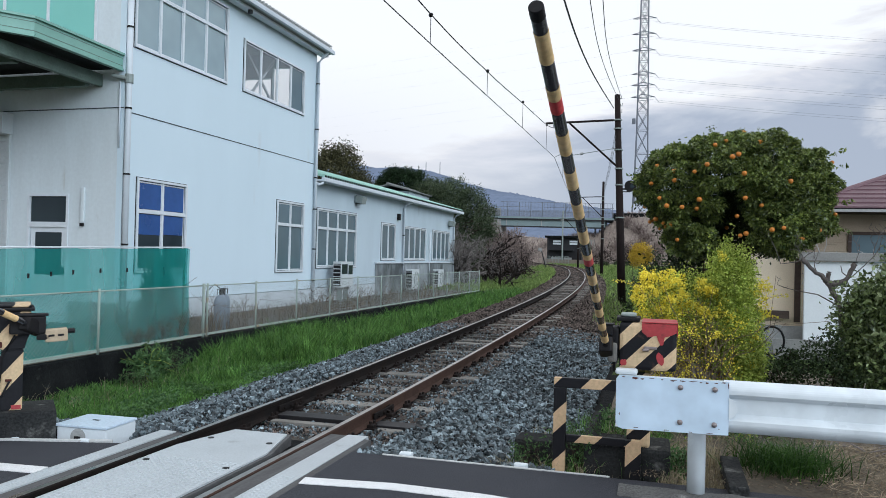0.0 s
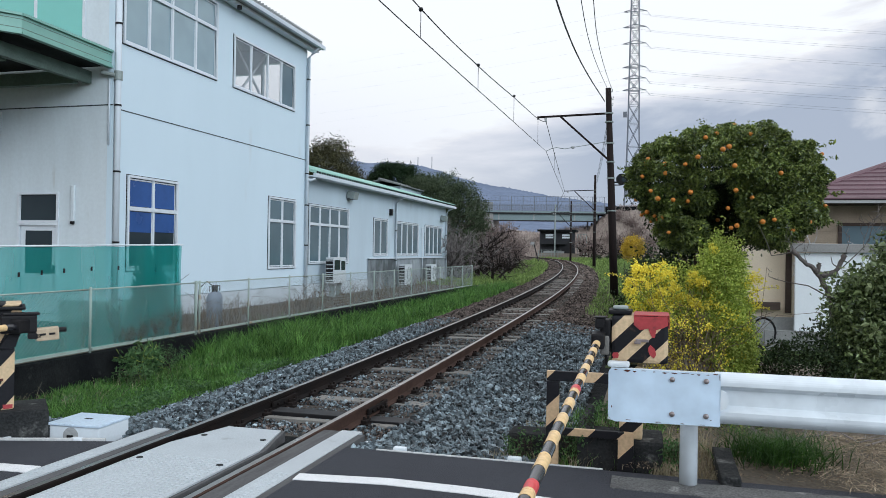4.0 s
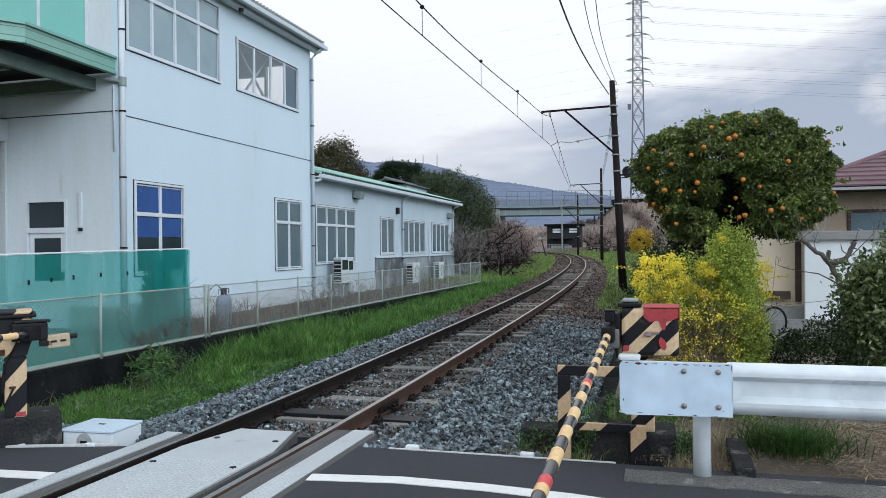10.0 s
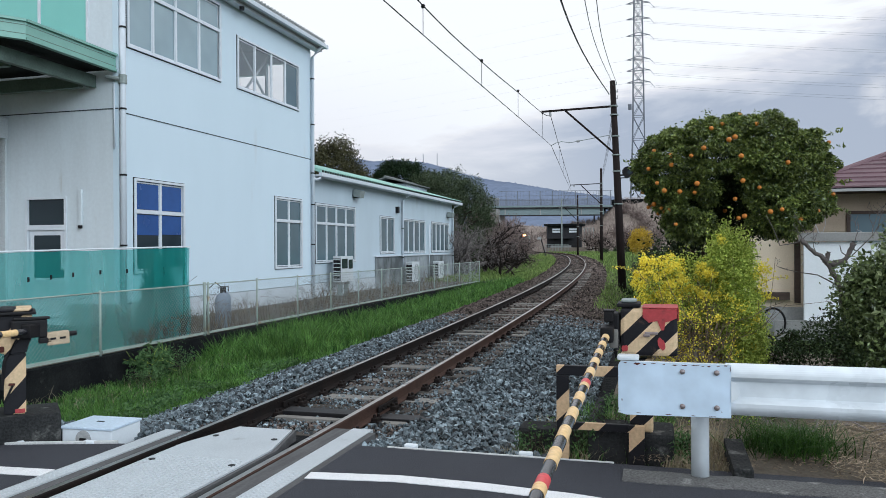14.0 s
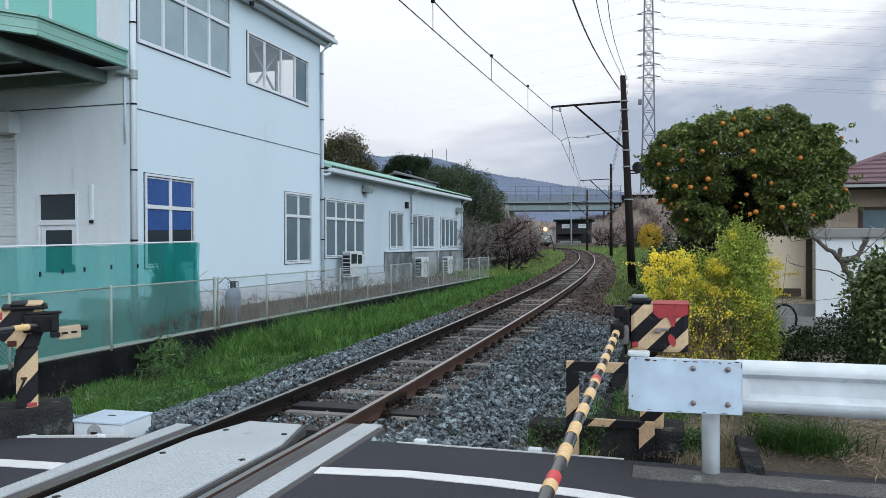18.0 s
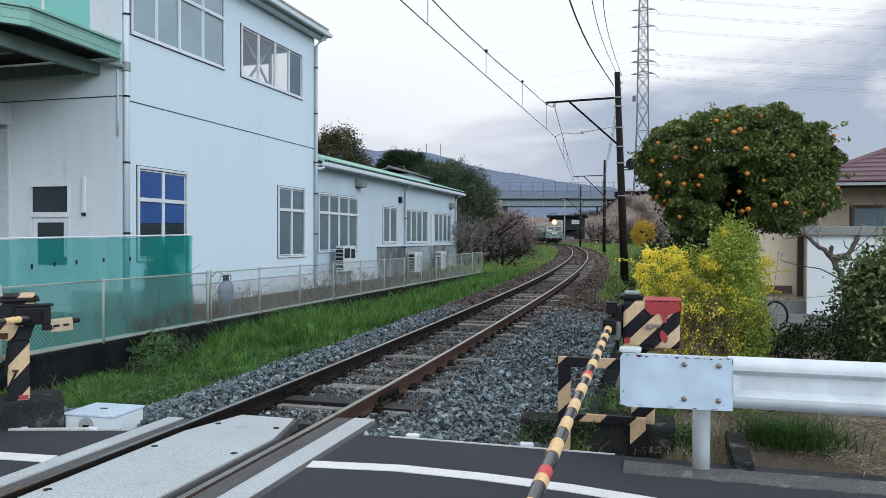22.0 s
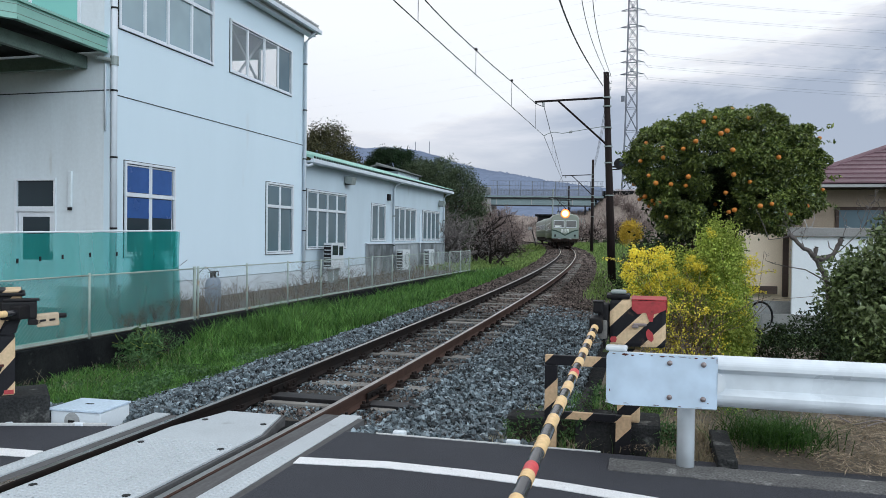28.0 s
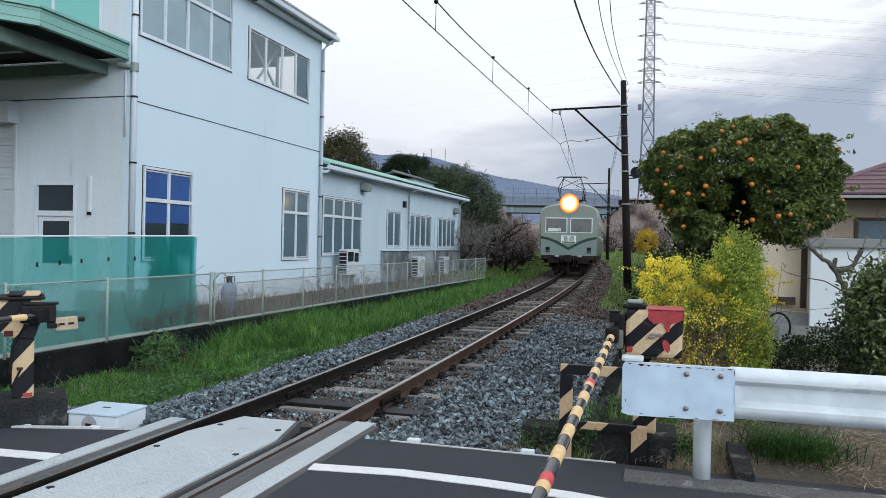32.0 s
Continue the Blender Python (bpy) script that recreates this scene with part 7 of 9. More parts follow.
for x, y, sz, sd in ((-24.6, 108.0, 6.0, 70), (-27.5, 116.0, 6.5, 71), (-30.5, 124.0, 7.0, 72), (-34.0, 131.0, 7.0, 73), (-20.0, 95.0, 5.5, 74)):
    bare_tree((x, y, 0.2), sz, sd, "leafless brown scrub tree far along the curve", (0.0, 0, 1.2), 3, 4, 0.022, None, 4, 0.14, 0.4, M_TWIG_BROWN)

ds = thing("dark_shrub", (-14.0, 49.5, -0.1), "dark evergreen thicket behind the leafless trees", "bush")
rows = []
for k in range(8):
    grow(rows, (-14.0, 49.5, -0.1), (math.cos(k), math.sin(k), 1.0), 1.6, 0.05, 1, rng, 3, 0.2, 0.1, 0.012)
part("branchwork", branch_mesh(rows), M_BARK, ds, kind="stuff")
pts, _ = crown_points((-14.0, 49.8, 1.3), (2.6, 1.6, 1.7), 260, 26, 0.2, 75, 0.4, keep=lambda c: c[2] > -0.1)
part("foliage", leaf_mesh("foliage", pts, 0.13, 0.5), M_L_DARK, ds, kind="stuff")

for x, y, z, sz, sd in ((-12.6, 59.0, 0.1, 5.2, 171), (-13.5, 64.0, 0.1, 5.4, 172), (-14.3, 69.0, 0.1, 5.5, 173), (-15.0, 75.0, 0.2, 5.6, 174), (-16.2, 82.0, 0.3, 5.8, 175), (-11.9, 55.0, 0.1, 4.3, 176), (-10.7, 58.5, 0.1, 3.6, 177), (-12.0, 66.0, 0.1, 4.0, 178), (-13.5, 74.0, 0.2, 4.4, 179), (-15.1, 84.0, 0.3, 4.8, 180)):
    bare_tree((x, y, z), sz, sd, "thicket of leafless brown scrub inside the curve", (0.05, 0, 1.2), 3, 5, 0.010, None, 4, 0.08, 0.6, M_TWIG if y < 58 else M_TWIG_BROWN)
for x, y, sz, sd in ((-9.0, 128.0, 5.0, 181), (-5.5, 135.0, 6.0, 182), (-2.0, 130.0, 5.5, 183), (-11.0, 140.0, 6.0, 184), (-7.0, 146.0, 6.5, 185), (-3.0, 148.0, 7.0, 186), (-12.8, 147.0, 5.5, 187)):
    bare_tree((x, y, 0.2), sz, sd, "leafless scrub at the foot of the embankment", (0.0, 0, 1.2), 3, 4, 0.024, None, 4, 0.12, 0.5, M_TWIG_BROWN)
for x, y, sz in ((-8.2, 118.0, 0.9), (-4.4, 112.0, 1.1), (-6.4, 123.0, 1.0)):
    dk = thing("dark_shrub", (x, y, 0.2), "small dark shrub at the edge of the field", "bush")
    rows = []
    for k in range(6):
        grow(rows, (x, y, 0.1), (math.cos(k), math.sin(k), 1.0), sz * 0.7, 0.03, 1, rng, 3, 0.2, 0.1, 0.015)
    part("branchwork", branch_mesh(rows), M_BARK, dk, kind="stuff")
    pts, _ = crown_points((x, y, 0.2 + sz * 0.6), (sz, sz * 0.8, sz * 0.7), 60, 20, 0.14, int(y), 0.4)
    part("foliage", leaf_mesh("foliage", pts, 0.16, 0.5), M_L_DARK, dk, kind="stuff")

for x, y, sd in ((-8.6, 163.0, 191), (-6.0, 161.0, 192), (-3.2, 164.5, 193), (-0.5, 162.0, 194), (2.5, 165.0, 195), (5.0, 161.5, 196), (-4.6, 167.0, 197), (1.0, 168.0, 198), (-7.4, 168.5, 199)):
    bare_tree((x, y, -0.6 + 21.0 * (y - 158) / 24), 3.6, sd, "brown leafless brush on the embankment", (0.0, -0.2, 1.1), 3, 5, 0.024, M_TWIG_BROWN, 4, 0.10, 0.7, M_TWIG_BROWN)

# ochre shrub and hedge across the field
oc = thing("ochre_shrub", (-1.0, 41.3, 0.1), "round shrub with ochre-yellow leaves in the field", "bush")
rows = []
for k in range(6):
    grow(rows, (-1.0, 41.3, 0.0), (math.cos(k), math.sin(k), 1.0), 0.9, 0.03, 1, rng, 3, 0.2, 0.1, 0.01)
part("branchwork", branch_mesh(rows), M_BARK, oc, kind="stuff")
pts, _ = crown_points((-1.0, 41.3, 1.95), (0.56, 0.55, 0.66), 150, 26, 0.08, 71, 0.5)
part("foliage", leaf_mesh("foliage", pts, 0.08, 0.6), M_L_OCHRE, oc, kind="stuff")
hg = thing("dark_shrub", (-0.2, 33.0, 0.0), "dark green shrub behind the line pole", "bush")
rows = []
for k in range(6):
    grow(rows, (0.1, 30.0, -0.1), (math.cos(k), math.sin(k), 1.0), 0.8, 0.03, 1, rng, 3, 0.2, 0.1, 0.01)
part("branchwork", branch_mesh(rows), M_BARK, hg, kind="stuff")
pts, _ = crown_points((0.2, 30.0, 0.95), (1.0, 0.9, 0.95), 170, 24, 0.12, 72, 0.5, keep=lambda c: c[2] > -0.1)
part("foliage", leaf_mesh("foliage", pts, 0.09, 0.6), M_L_DARK, hg, kind="stuff")
tn2 = thing("dark_shrub", (0.2, 13.0, 0.0), "dark green shrub under the citrus tree", "bush")
rows = []
for k in range(8):
    grow(rows, (0.3, 13.0, -0.1), (math.cos(k), math.sin(k), 1.0), 0.9, 0.02, 1, rng, 3, 0.2, 0.1, 0.006)
part("branchwork", branch_mesh(rows), M_BARK, tn2, kind="stuff")
pts, _ = crown_points((0.35, 13.0, 0.85), (0.85, 0.6, 0.80), 200, 24, 0.10, 73, 0.4, keep=lambda c: c[2] > -0.1)
part("foliage", leaf_mesh("foliage", pts, 0.07, 0.5), M_L_DARK, tn2, kind="stuff")
pl = thing("weed_plant", (-8.1, 10.9, -0.5), "leafy dark green weed by the low wall", "plant")
rows = []
for k in range(7):
    grow(rows, (-8.1, 10.9, -0.55), (math.cos(k * 0.9) * 0.5, math.sin(k * 0.9) * 0.5, 1.0), 0.45, 0.008, 1, rng, 2, 0.2, 0.1, 0.003)
part("branchwork", branch_mesh(rows), M_L_LIME, pl, kind="stuff")
pts, _ = crown_points((-8.1, 10.9, -0.24), (0.30, 0.40, 0.30), 64, 14, 0.045, 74, 0.4)
part("foliage", leaf_mesh("foliage", pts, 0.085, 0.4), M_L_WEED, pl, kind="stuff")

for x, y, z, r, h, n, seed in ((-0.60, 6.34, -0.05, 0.14, 0.26, 30, 91), (-1.02, 6.42, -0.08, 0.20, 0.20, 26, 92), (-0.75, 6.6, -0.05, 0.18, 0.28, 26, 93), (0.18, 6.35, -0.05, 0.12, 0.22, 40, 94), (-0.35, 6.75, -0.05, 0.3, 0.45, 80, 95), (-8.05, 11.5, -0.5, 0.35, 0.5, 70, 96), (-7.7, 10.2, -0.5, 0.3, 0.3, 50, 97)):
    wd = thing("weed_plant", (x, y, z), "small leafy green weed growing from the dark soil", "plant", "weeds")
    rows = []
    rng = np.random.default_rng(seed)
    for k in range(12):
        a = k * 0.55
        grow(rows, (x + rng.normal() * r * 0.3, y + rng.normal() * r * 0.3, z), (math.cos(a) * 0.4, math.sin(a) * 0.4, 1.0), h * 0.75, 0.004, 1, rng, 2, 0.2, 0.1, 0.0015)
    part("stemwork", branch_mesh(rows), M_BARK, wd, kind="stuff")
    pts, _ = crown_points((x, y, z + h * 0.55), (r, r, h * 0.5), n, 10, 0.03, seed, 0.3)
    part("foliage", leaf_mesh("foliage", pts, 0.035, 0.45), M_L_WEED, wd, kind="stuff")
rows = []
rng = np.random.default_rng(99)
for k in range(36):
    y = 13.6 + 24 * rng.random() ** 1.7
    a = rng.uniform(0, math.tau)
    grow(rows, (XF - rng.uniform(0.2, 1.6), y, -0.1), (math.cos(a) * 0.4, math.sin(a) * 0.4, 1.0), rng.uniform(0.35, 0.8), 0.007, 2, rng, 3, 0.2, 0.03, 0.003, 0.6)
solo("dead_weed_stems", branch_mesh(rows), M_WEED_BROWN, "dead brown weed stems behind the chain-link fence", "weeds", "stuff")
rows = []
for k in range(95):
    y = 11.8 + 1.3 * rng.random() ** 0.7
    a = rng.uniform(0, math.tau)
    grow(rows, (XF - rng.uniform(0.5, 1.4), y, -0.1), (math.cos(a) * 0.4, math.sin(a) * 0.4, 1.0), rng.uniform(0.25, 0.55), 0.007, 2, rng, 3, 0.2, 0.03, 0.003, 0.6)
solo("dead_weed_stems", branch_mesh(rows), M_WEED_BROWN, "dead brown weeds behind the shade net", "weeds", "stuff")

# dark evergreen weeds crowding the net's end
nw = thing("dark_shrub", (NX - 0.45, 12.55, -0.1), "dark leafy shrub pressed against the end of the net", "bush")
rows = []
rng = np.random.default_rng(105)
for k in range(16):
    a = rng.uniform(0, math.tau)
    grow(rows, (NX - 0.5, 12.5 + 0.5 * rng.random(), -0.1), (math.cos(a) * 0.25, math.sin(a) * 0.3, 1.0), rng.uniform(0.5, 1.0), 0.012, 1, rng, 3, 0.18, 0.06, 0.004)
part("branchwork", branch_mesh(rows), M_BARK, nw, kind="stuff")
pts, _ = crown_points((NX - 0.52, 12.78, 0.55), (0.30, 0.28, 0.85), 200, 40, 0.07, 106, 0.2, 0.3, -0.95, lambda c: c[2] > -0.05 and c[0] < NX - 0.25)
part("foliage", leaf_mesh("foliage", pts, 0.075, 0.5), M_L_DARK, nw, kind="stuff")
vw = thing("vine", (NX + 0.07, 12.0, -0.05), "thin dark climbing weed between the fence and the net", "plant")
rows, pts = [], []
for k in range(30):
    y = 11.0 + 2.0 * rng.random() ** 0.6
    grow(rows, (NX + 0.085, y, -0.05), (0.0, rng.normal() * 0.3, 1.0), rng.uniform(0.25, 0.50) * (0.45 + 0.6 * (y - 11.0) / 2.0), 0.004, 1, rng, 2, 0.12, 0.0, 0.002)
for way, _, _ in rows:
    for p in way[1:]:
        pts += [(NX + 0.085 + rng.uniform(-0.02, 0.03), p[1] + rng.normal() * 0.03, p[2] + rng.normal() * 0.03) for _ in range(3)]
part("stemwork", branch_mesh(rows), M_BARK, vw, kind="stuff")
part("foliage", leaf_mesh("foliage", [p for p in pts if -0.04 < p[2] < 0.80], 0.042, 0.55), M_L_DARK, vw, kind="stuff")

# ---------------------------------------------------------------- house and garden wall
hs = thing("house", (5.5, 19, 0.0), "house with a purple-brown tiled roof and brown walls", "house")
HX, HY = 3.3, 18.7
part("wall", boxes((HX, 14, HY, HY + 0.15, -0.2, 2.93)), M_BROWN_SHADE, hs)
part("side_wall", boxes((HX, HX + 0.15, HY + 0.152, 27, -0.2, 2.93)), M_BROWN_SHADE, hs)
for k in range(16):
    part("wall_board", boxes((HX - 0.01, 3.92, HY - 0.025, HY - 0.002, 1.68 + k * 0.05, 1.68 + k * 0.05 + 0.042)), M_BROWN_SHADE, hs)
hw = part("window", boxes((3.95, 4.02, HY - 0.05, HY - 0.001, 1.6, 2.42), (5.9, 5.97, HY - 0.05, HY - 0.001, 1.6, 2.42), (4.02, 5.9, HY - 0.05, HY - 0.001, 2.35, 2.42), (4.9, 4.98, HY - 0.05, HY - 0.001, 1.6, 2.35)), M_WOOD_DARK, hs)
part("pane", boxes((4.02, 4.9, HY - 0.02, HY - 0.004, 1.6, 2.35)), M_PANE, hw)
part("pane", boxes((4.98, 5.9, HY - 0.02, HY - 0.004, 1.6, 2.35)), M_PANE, hw)
EAV = 2.90
rf = part("roof", bmesh.new(), M_ROOF_RED, hs, "purple-brown tiled hip roof")
a, b, c, d = (2.75, 18.0, EAV), (15, 18.0, EAV), (15, 28, EAV), (2.75, 28, EAV)
r1, r2 = (7.6, 23.0, 4.75), (12, 23.0, 4.75)
bm = bmesh.new()
for poly in ((a, b, r2, r1), (d, a, r1), (c, d, r1, r2), (b, c, r2)):
    f = bm.faces.new([bm.verts.new(Vector(p) - Vector((0, 0, 0.06))) for p in poly])
part("roof_deck", bm, M_ROOF_RED, rf)
part("eave", boxes((2.75, 15, 17.97, 18.0, EAV - 0.09, EAV - 0.03), (2.72, 2.75, 17.97, 28, EAV - 0.09, EAV - 0.03)), M_GREY_BLOCK, rf)
part("soffit", boxes((2.76, 15, 18.0, HY, EAV - 0.10, EAV - 0.07)), M_WOOD_DARK, rf)
# courses of tiles on the two slopes that show
n = 15
for k in range(n):
    t0, t1 = k / n, (k + 1) / n + 0.012
    def on(p, q, t):
        return Vector(p) + (Vector(q) - Vector(p)) * t
    for (p, q, e1, e2) in ((a, b, r1, r2), (d, a, r1, r1)):
        lo0, lo1, hi0, hi1 = on(p, e1, t0), on(q, e2, t0), on(p, e1, min(1, t1)), on(q, e2, min(1, t1))
        bm = bmesh.new()
        up = Vector((0, 0, 0.028))
        vs = [bm.verts.new(v) for v in (lo0 - up * 0.2, lo1 - up * 0.2, lo1 + up, lo0 + up, hi0 - up * 0.3, hi1 - up * 0.3)]
        bm.faces.new((vs[0], vs[1], vs[2], vs[3]))
        bm.faces.new((vs[3], vs[2], vs[5], vs[4]))
        part("tile_course", bm, M_ROOF_RED, rf)
part("hip_cap", tubes(([a, r1], 0.07), seg=8), M_ROOF_RED, rf)
part("ridge_cap", tubes(([r1, r2], 0.08), seg=8), M_ROOF_RED, rf)

sh = thing("garden_shed", (2.1, 15.7, 0.0), "beige rendered garden shed with a grey block base", "shed")
part("wall", boxes((1.2, 2.52, 15.55, 17.2, 0.52, 2.0)), M_BEIGE, sh)
part("base", boxes((1.2, 2.56, 15.51, 17.2, -0.1, 0.52)), M_GREY_BLOCK, sh)
part("ledge", boxes((1.75, 2.3, 15.40, 15.505, 0.66, 0.80)), M_WOOD_DARK, sh)
part("roof", boxes((1.1, 2.6, 15.4, 17.3, 2.0, 2.08)), M_WOOD_DARK, sh)
part("corner_board", boxes((2.40, 2.50, 15.50, 15.545, 0.60, 1.78)), M_WOOD_DARK, sh)
gw2 = thing("garden_wall", (4.5, 15.3, 0.0), "white panelled garden wall with a grey coping", "wall")
M_GWALL = mat("white_garden_wall", (0.80, 0.84, 0.87), 0.7, other=(0.72, 0.76, 0.80), scale=1, bump=0.0, grain=0.025)
part("panel", boxes((2.52, 3.62, 15.24, 15.34, -0.1, 1.73)), M_GWALL, gw2)
part("panel", boxes((3.63, 4.73, 15.24, 15.34, -0.1, 1.73)), M_GWALL, gw2)
part("panel", boxes((4.74, 9.0, 15.24, 15.34, -0.1, 1.73)), M_GWALL, gw2)
part("coping", boxes((2.45, 9.0, 15.16, 15.42, 1.74, 1.90), bevel=0.015), M_CONC, gw2)
part("plinth", boxes((2.0, 9.0, 15.14, 15.235, -0.1, 0.30)), M_CONC, gw2)
hose = solo("garden_hose_reel", tubes(([(1.95 + 0.20 * math.cos(t * 0.35), 14.9, 0.28 + 0.26 * math.sin(t * 0.35)) for t in range(-6, 14)], 0.02), seg=8), M_BLACK, "black hose loop standing by the shed", "hose", soft=True)

bare_tree((4.15, 16.5, 0.0), 2.5, 88, "small leafless tree with pale budding twigs behind the wall", (0.0, 0, 1.2), 3, 4, 0.005, M_BARK_GREY, 4, 0.10, 0.5, M_GREY_BLOCK)

# ---------------------------------------------------------------- distance
# overpass with a fenced deck
br = thing("road_overpass", (-30, 168, 0), "green steel road overpass with a mesh fence", "bridge")


def bz(u):
    return -58 + 60 * u, 160.5 + 13.5 * u


def bstrip(u0, u1, z0, z1, off, thick):
    (x0, y0), (x1, y1) = bz(u0), bz(u1)
    return prism(bmesh.new(), [(x0, y0 + off), (x1, y1 + off), (x1, y1 + off + thick), (x0, y0 + off + thick)], "z", z0, z1)


part("girder", bstrip(0.1, 0.77, 8.80, 10.15, 0.0, 0.4), M_BRIDGE, br)
part("girder", bstrip(0.1, 0.77, 8.80, 10.15, 5.0, 0.4), M_BRIDGE, br)
part("bottom_flange", bstrip(0.1, 0.77, 8.52, 8.79, -0.2, 0.8), M_STATION, br)
part("deck", bstrip(0.0, 0.80, 10.17, 10.42, -0.5, 7.3), M_STATION, br)
part("parapet", bstrip(0.0, 0.80, 10.43, 10.8, -0.5, 0.3), M_BRIDGE, br)
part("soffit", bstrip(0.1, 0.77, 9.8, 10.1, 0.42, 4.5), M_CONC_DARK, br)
fz = thing("bridge_fence", (-30, 167, 10.8), "tall grey mesh fence along the overpass", "fence")
k = 0.22
while k < 0.80:
    x, y = bz(k)
    top = 14.0 if 0.40 < k < 0.80 else 12.9
    part("fence_post", boxes((x - 0.07, x + 0.07, y - 0.55, y - 0.43, 10.8, top)), M_STEEL_GREY, fz)
    k += 0.041
for z in (11.9, 12.9):
    part("fence_rail", bstrip(0.22, 0.80, z, z + 0.08, -0.52, 0.06), M_STEEL_GREY, fz)
part("fence_rail", bstrip(0.40, 0.80, 13.95, 14.03, -0.52, 0.06), M_STEEL_GREY, fz)
bm = bmesh.new()
for i in range(260):
    u = 0.22 + 0.58 * i / 260
    x, y = bz(u)
    if i % 5 == 0:
        box(bm, x - 0.018, x + 0.018, y - 0.5, y - 0.47, 10.8, 13.95 if u > 0.4 else 12.9)
    else:
        box(bm, x - 0.03, x + 0.03, y - 0.5, y - 0.47, 10.8, 12.3)
part("fence_mesh", bm, M_STEEL_GREY, fz, kind="stuff")
for u in (0.42, 0.545, 0.69):
    part("web_stiffener", boxes((bz(u)[0] - 0.12, bz(u)[0] + 0.12, bz(u)[1] - 0.12, bz(u)[1] - 0.01, 8.80, 10.15)), M_GREY_BLOCK, br)
for u in (0.30, 0.735, 0.745):
    x, y = bz(u)
    part("pier", boxes((x - 0.16, x + 0.16, y + (0.2 if u != 0.745 else 4.4), y + (0.6 if u != 0.745 else 4.8), -0.3, 8.51)), M_STATION, br)

x, y = bz(0.41)
part("abutment", boxes((x - 5.0, x - 0.6, y - 0.6, y + 6.5, -0.3, 10.42), bevel=0.08), M_CONC, br, "pale concrete abutment")
part("abutment_wall", boxes((x - 5.0, x - 0.6, y - 0.62, y - 0.3, 10.43, 12.6)), M_GREY_BLOCK, br)
# embankments at both ends, covered with dry brush
for nm, (x0, x1, yy, h, sl) in (("embankment", (-11.2, 70, 172, 12.0, 14)), ("embankment", (-130, -46, 160, 11.0, 14))):
    bm = bmesh.new()
    nxx, nyy = 50, 12
    g = []
    for j in range(nyy + 1):
        row = []
        for i in range(nxx + 1):
            x = x0 - (30 if x0 > -20 else 0) + (x1 + 30 - x0) * i / nxx
            v = j / nyy
            hh = h
            if x0 > -20:
                hh = h * (0.62 * smooth(x0 - 30, x0 - 4, x) + 0.38 * smooth(x0 - 3, x0 + 3, x))
            else:
                hh = h * (1 - smooth(x1 - 6, x1, x))
            row.append(bm.verts.new((x, yy - sl + (sl + 10) * v, -0.4 + hh * min(1, v * 1.75) + 0.5 * noise.noise((x * 0.3, v * 6, 2)))))
        g.append(row)
    for r0, r1_ in zip(g, g[1:]):
        for i in range(nxx):
            bm.faces.new((r0[i], r0[i + 1], r1_[i + 1], r1_[i]))
    solo(nm, bm, M_BANK, "embankment covered with dry brown brush", "embankment", "structure", soft=True)
solo("retaining_wall", boxes((-10.3, 46.0, 171.4, 171.8, 9.8, 12.0), bevel=0.04), M_CONC_DARK, "grey concrete parapet along the road on the embankment", "wall", "structure")
# low scrub-covered rise behind the overpass
bm = bmesh.new()
g = []
for j in range(9):
    g.append([bm.verts.new((-140 + 4 * i, 182 + 6 * j, -1.0 + (8.6 * smooth(0, 6, j) + 1.1 * noise.noise((i * 0.35, j * 0.7, 4))) * smooth(3.5, 9.0, abs(track_sq(-140 + 4 * i, 182 + 6 * j)[1])))) for i in range(60)])
for r0, r1_ in zip(g, g[1:]):
    for i in range(59):
        bm.faces.new((r0[i], r0[i + 1], r1_[i + 1], r1_[i]))
solo("scrub_rise", bm, M_BANK, "low rise covered with brown winter scrub", "embankment", "structure", soft=True)

# small station hut beyond the curve
st = thing("station_building", (-18.5, 150, 0.3), "dark wooden station building under the overpass", "building")
part("wall", boxes((-21.4, -14.8, 150, 153, 1.6, 5.8)), M_STATION, st)
part("roof", boxes((-21.8, -14.3, 149.2, 154, 5.8, 6.2), bevel=0.05), M_CONC_DARK, st)
part("platform", boxes((-22.2, -13.8, 149.0, 158, -0.3, 1.6)), M_BANK, st)
part("awning", boxes((-20.9, -16.2, 148.7, 149.98, 3.35, 3.55)), M_STATION, st)
part("bench_front", boxes((-20.6, -16.6, 149.6, 149.99, 1.6, 2.0)), M_GREY_BLOCK, st)
for x in (-19.5, -16.3):
    w = part("window", boxes((x - 0.75, x + 0.75, 149.9, 149.99, 4.5, 5.3)), M_WHITE, st)
    part("window_bar", boxes((x - 0.75, x + 0.75, 149.84, 149.895, 4.85, 4.95)), M_STATION, w)
for x in (-21.2, -18.2, -15.0):
    part("post", tubes(([(x, 149.4, 1.6), (x, 149.4, 5.8)], 0.12), seg=6), M_STATION, st)
part("light_pole", tubes(([(-18.2, 148, 1.5), (-18.2, 148, 11.0)], 0.13), seg=8), M_GALV, st)

# rail along the platform, pale pipe frame and a leaning post beside the hut
pf = thing("platform_rail", (-19.5, 148.6, 1.0), "grey pipe railing in front of the station building", "railing")
for k in range(8):
    part("post", tubes(([(-21.4 + 0.62 * k, 148.6, 0.1), (-21.4 + 0.62 * k, 148.6, 2.2)], 0.05), seg=6), M_GALV, pf)
for z in (1.3, 1.75, 2.2):
    part("rail", tubes(([(-21.4, 148.6, z), (-17.06, 148.6, z)], 0.04), seg=6), M_GALV, pf)
pp = thing("pipe_frame", (-13.2, 150.4, 1.0), "pale pipe frame standing beside the station building", "frame")
for x in (-14.1, -13.5, -12.9, -12.4):
    part("post", tubes(([(x, 150.4, -0.2), (x, 150.4, 5.4)], 0.06), seg=6), M_GALV, pp)
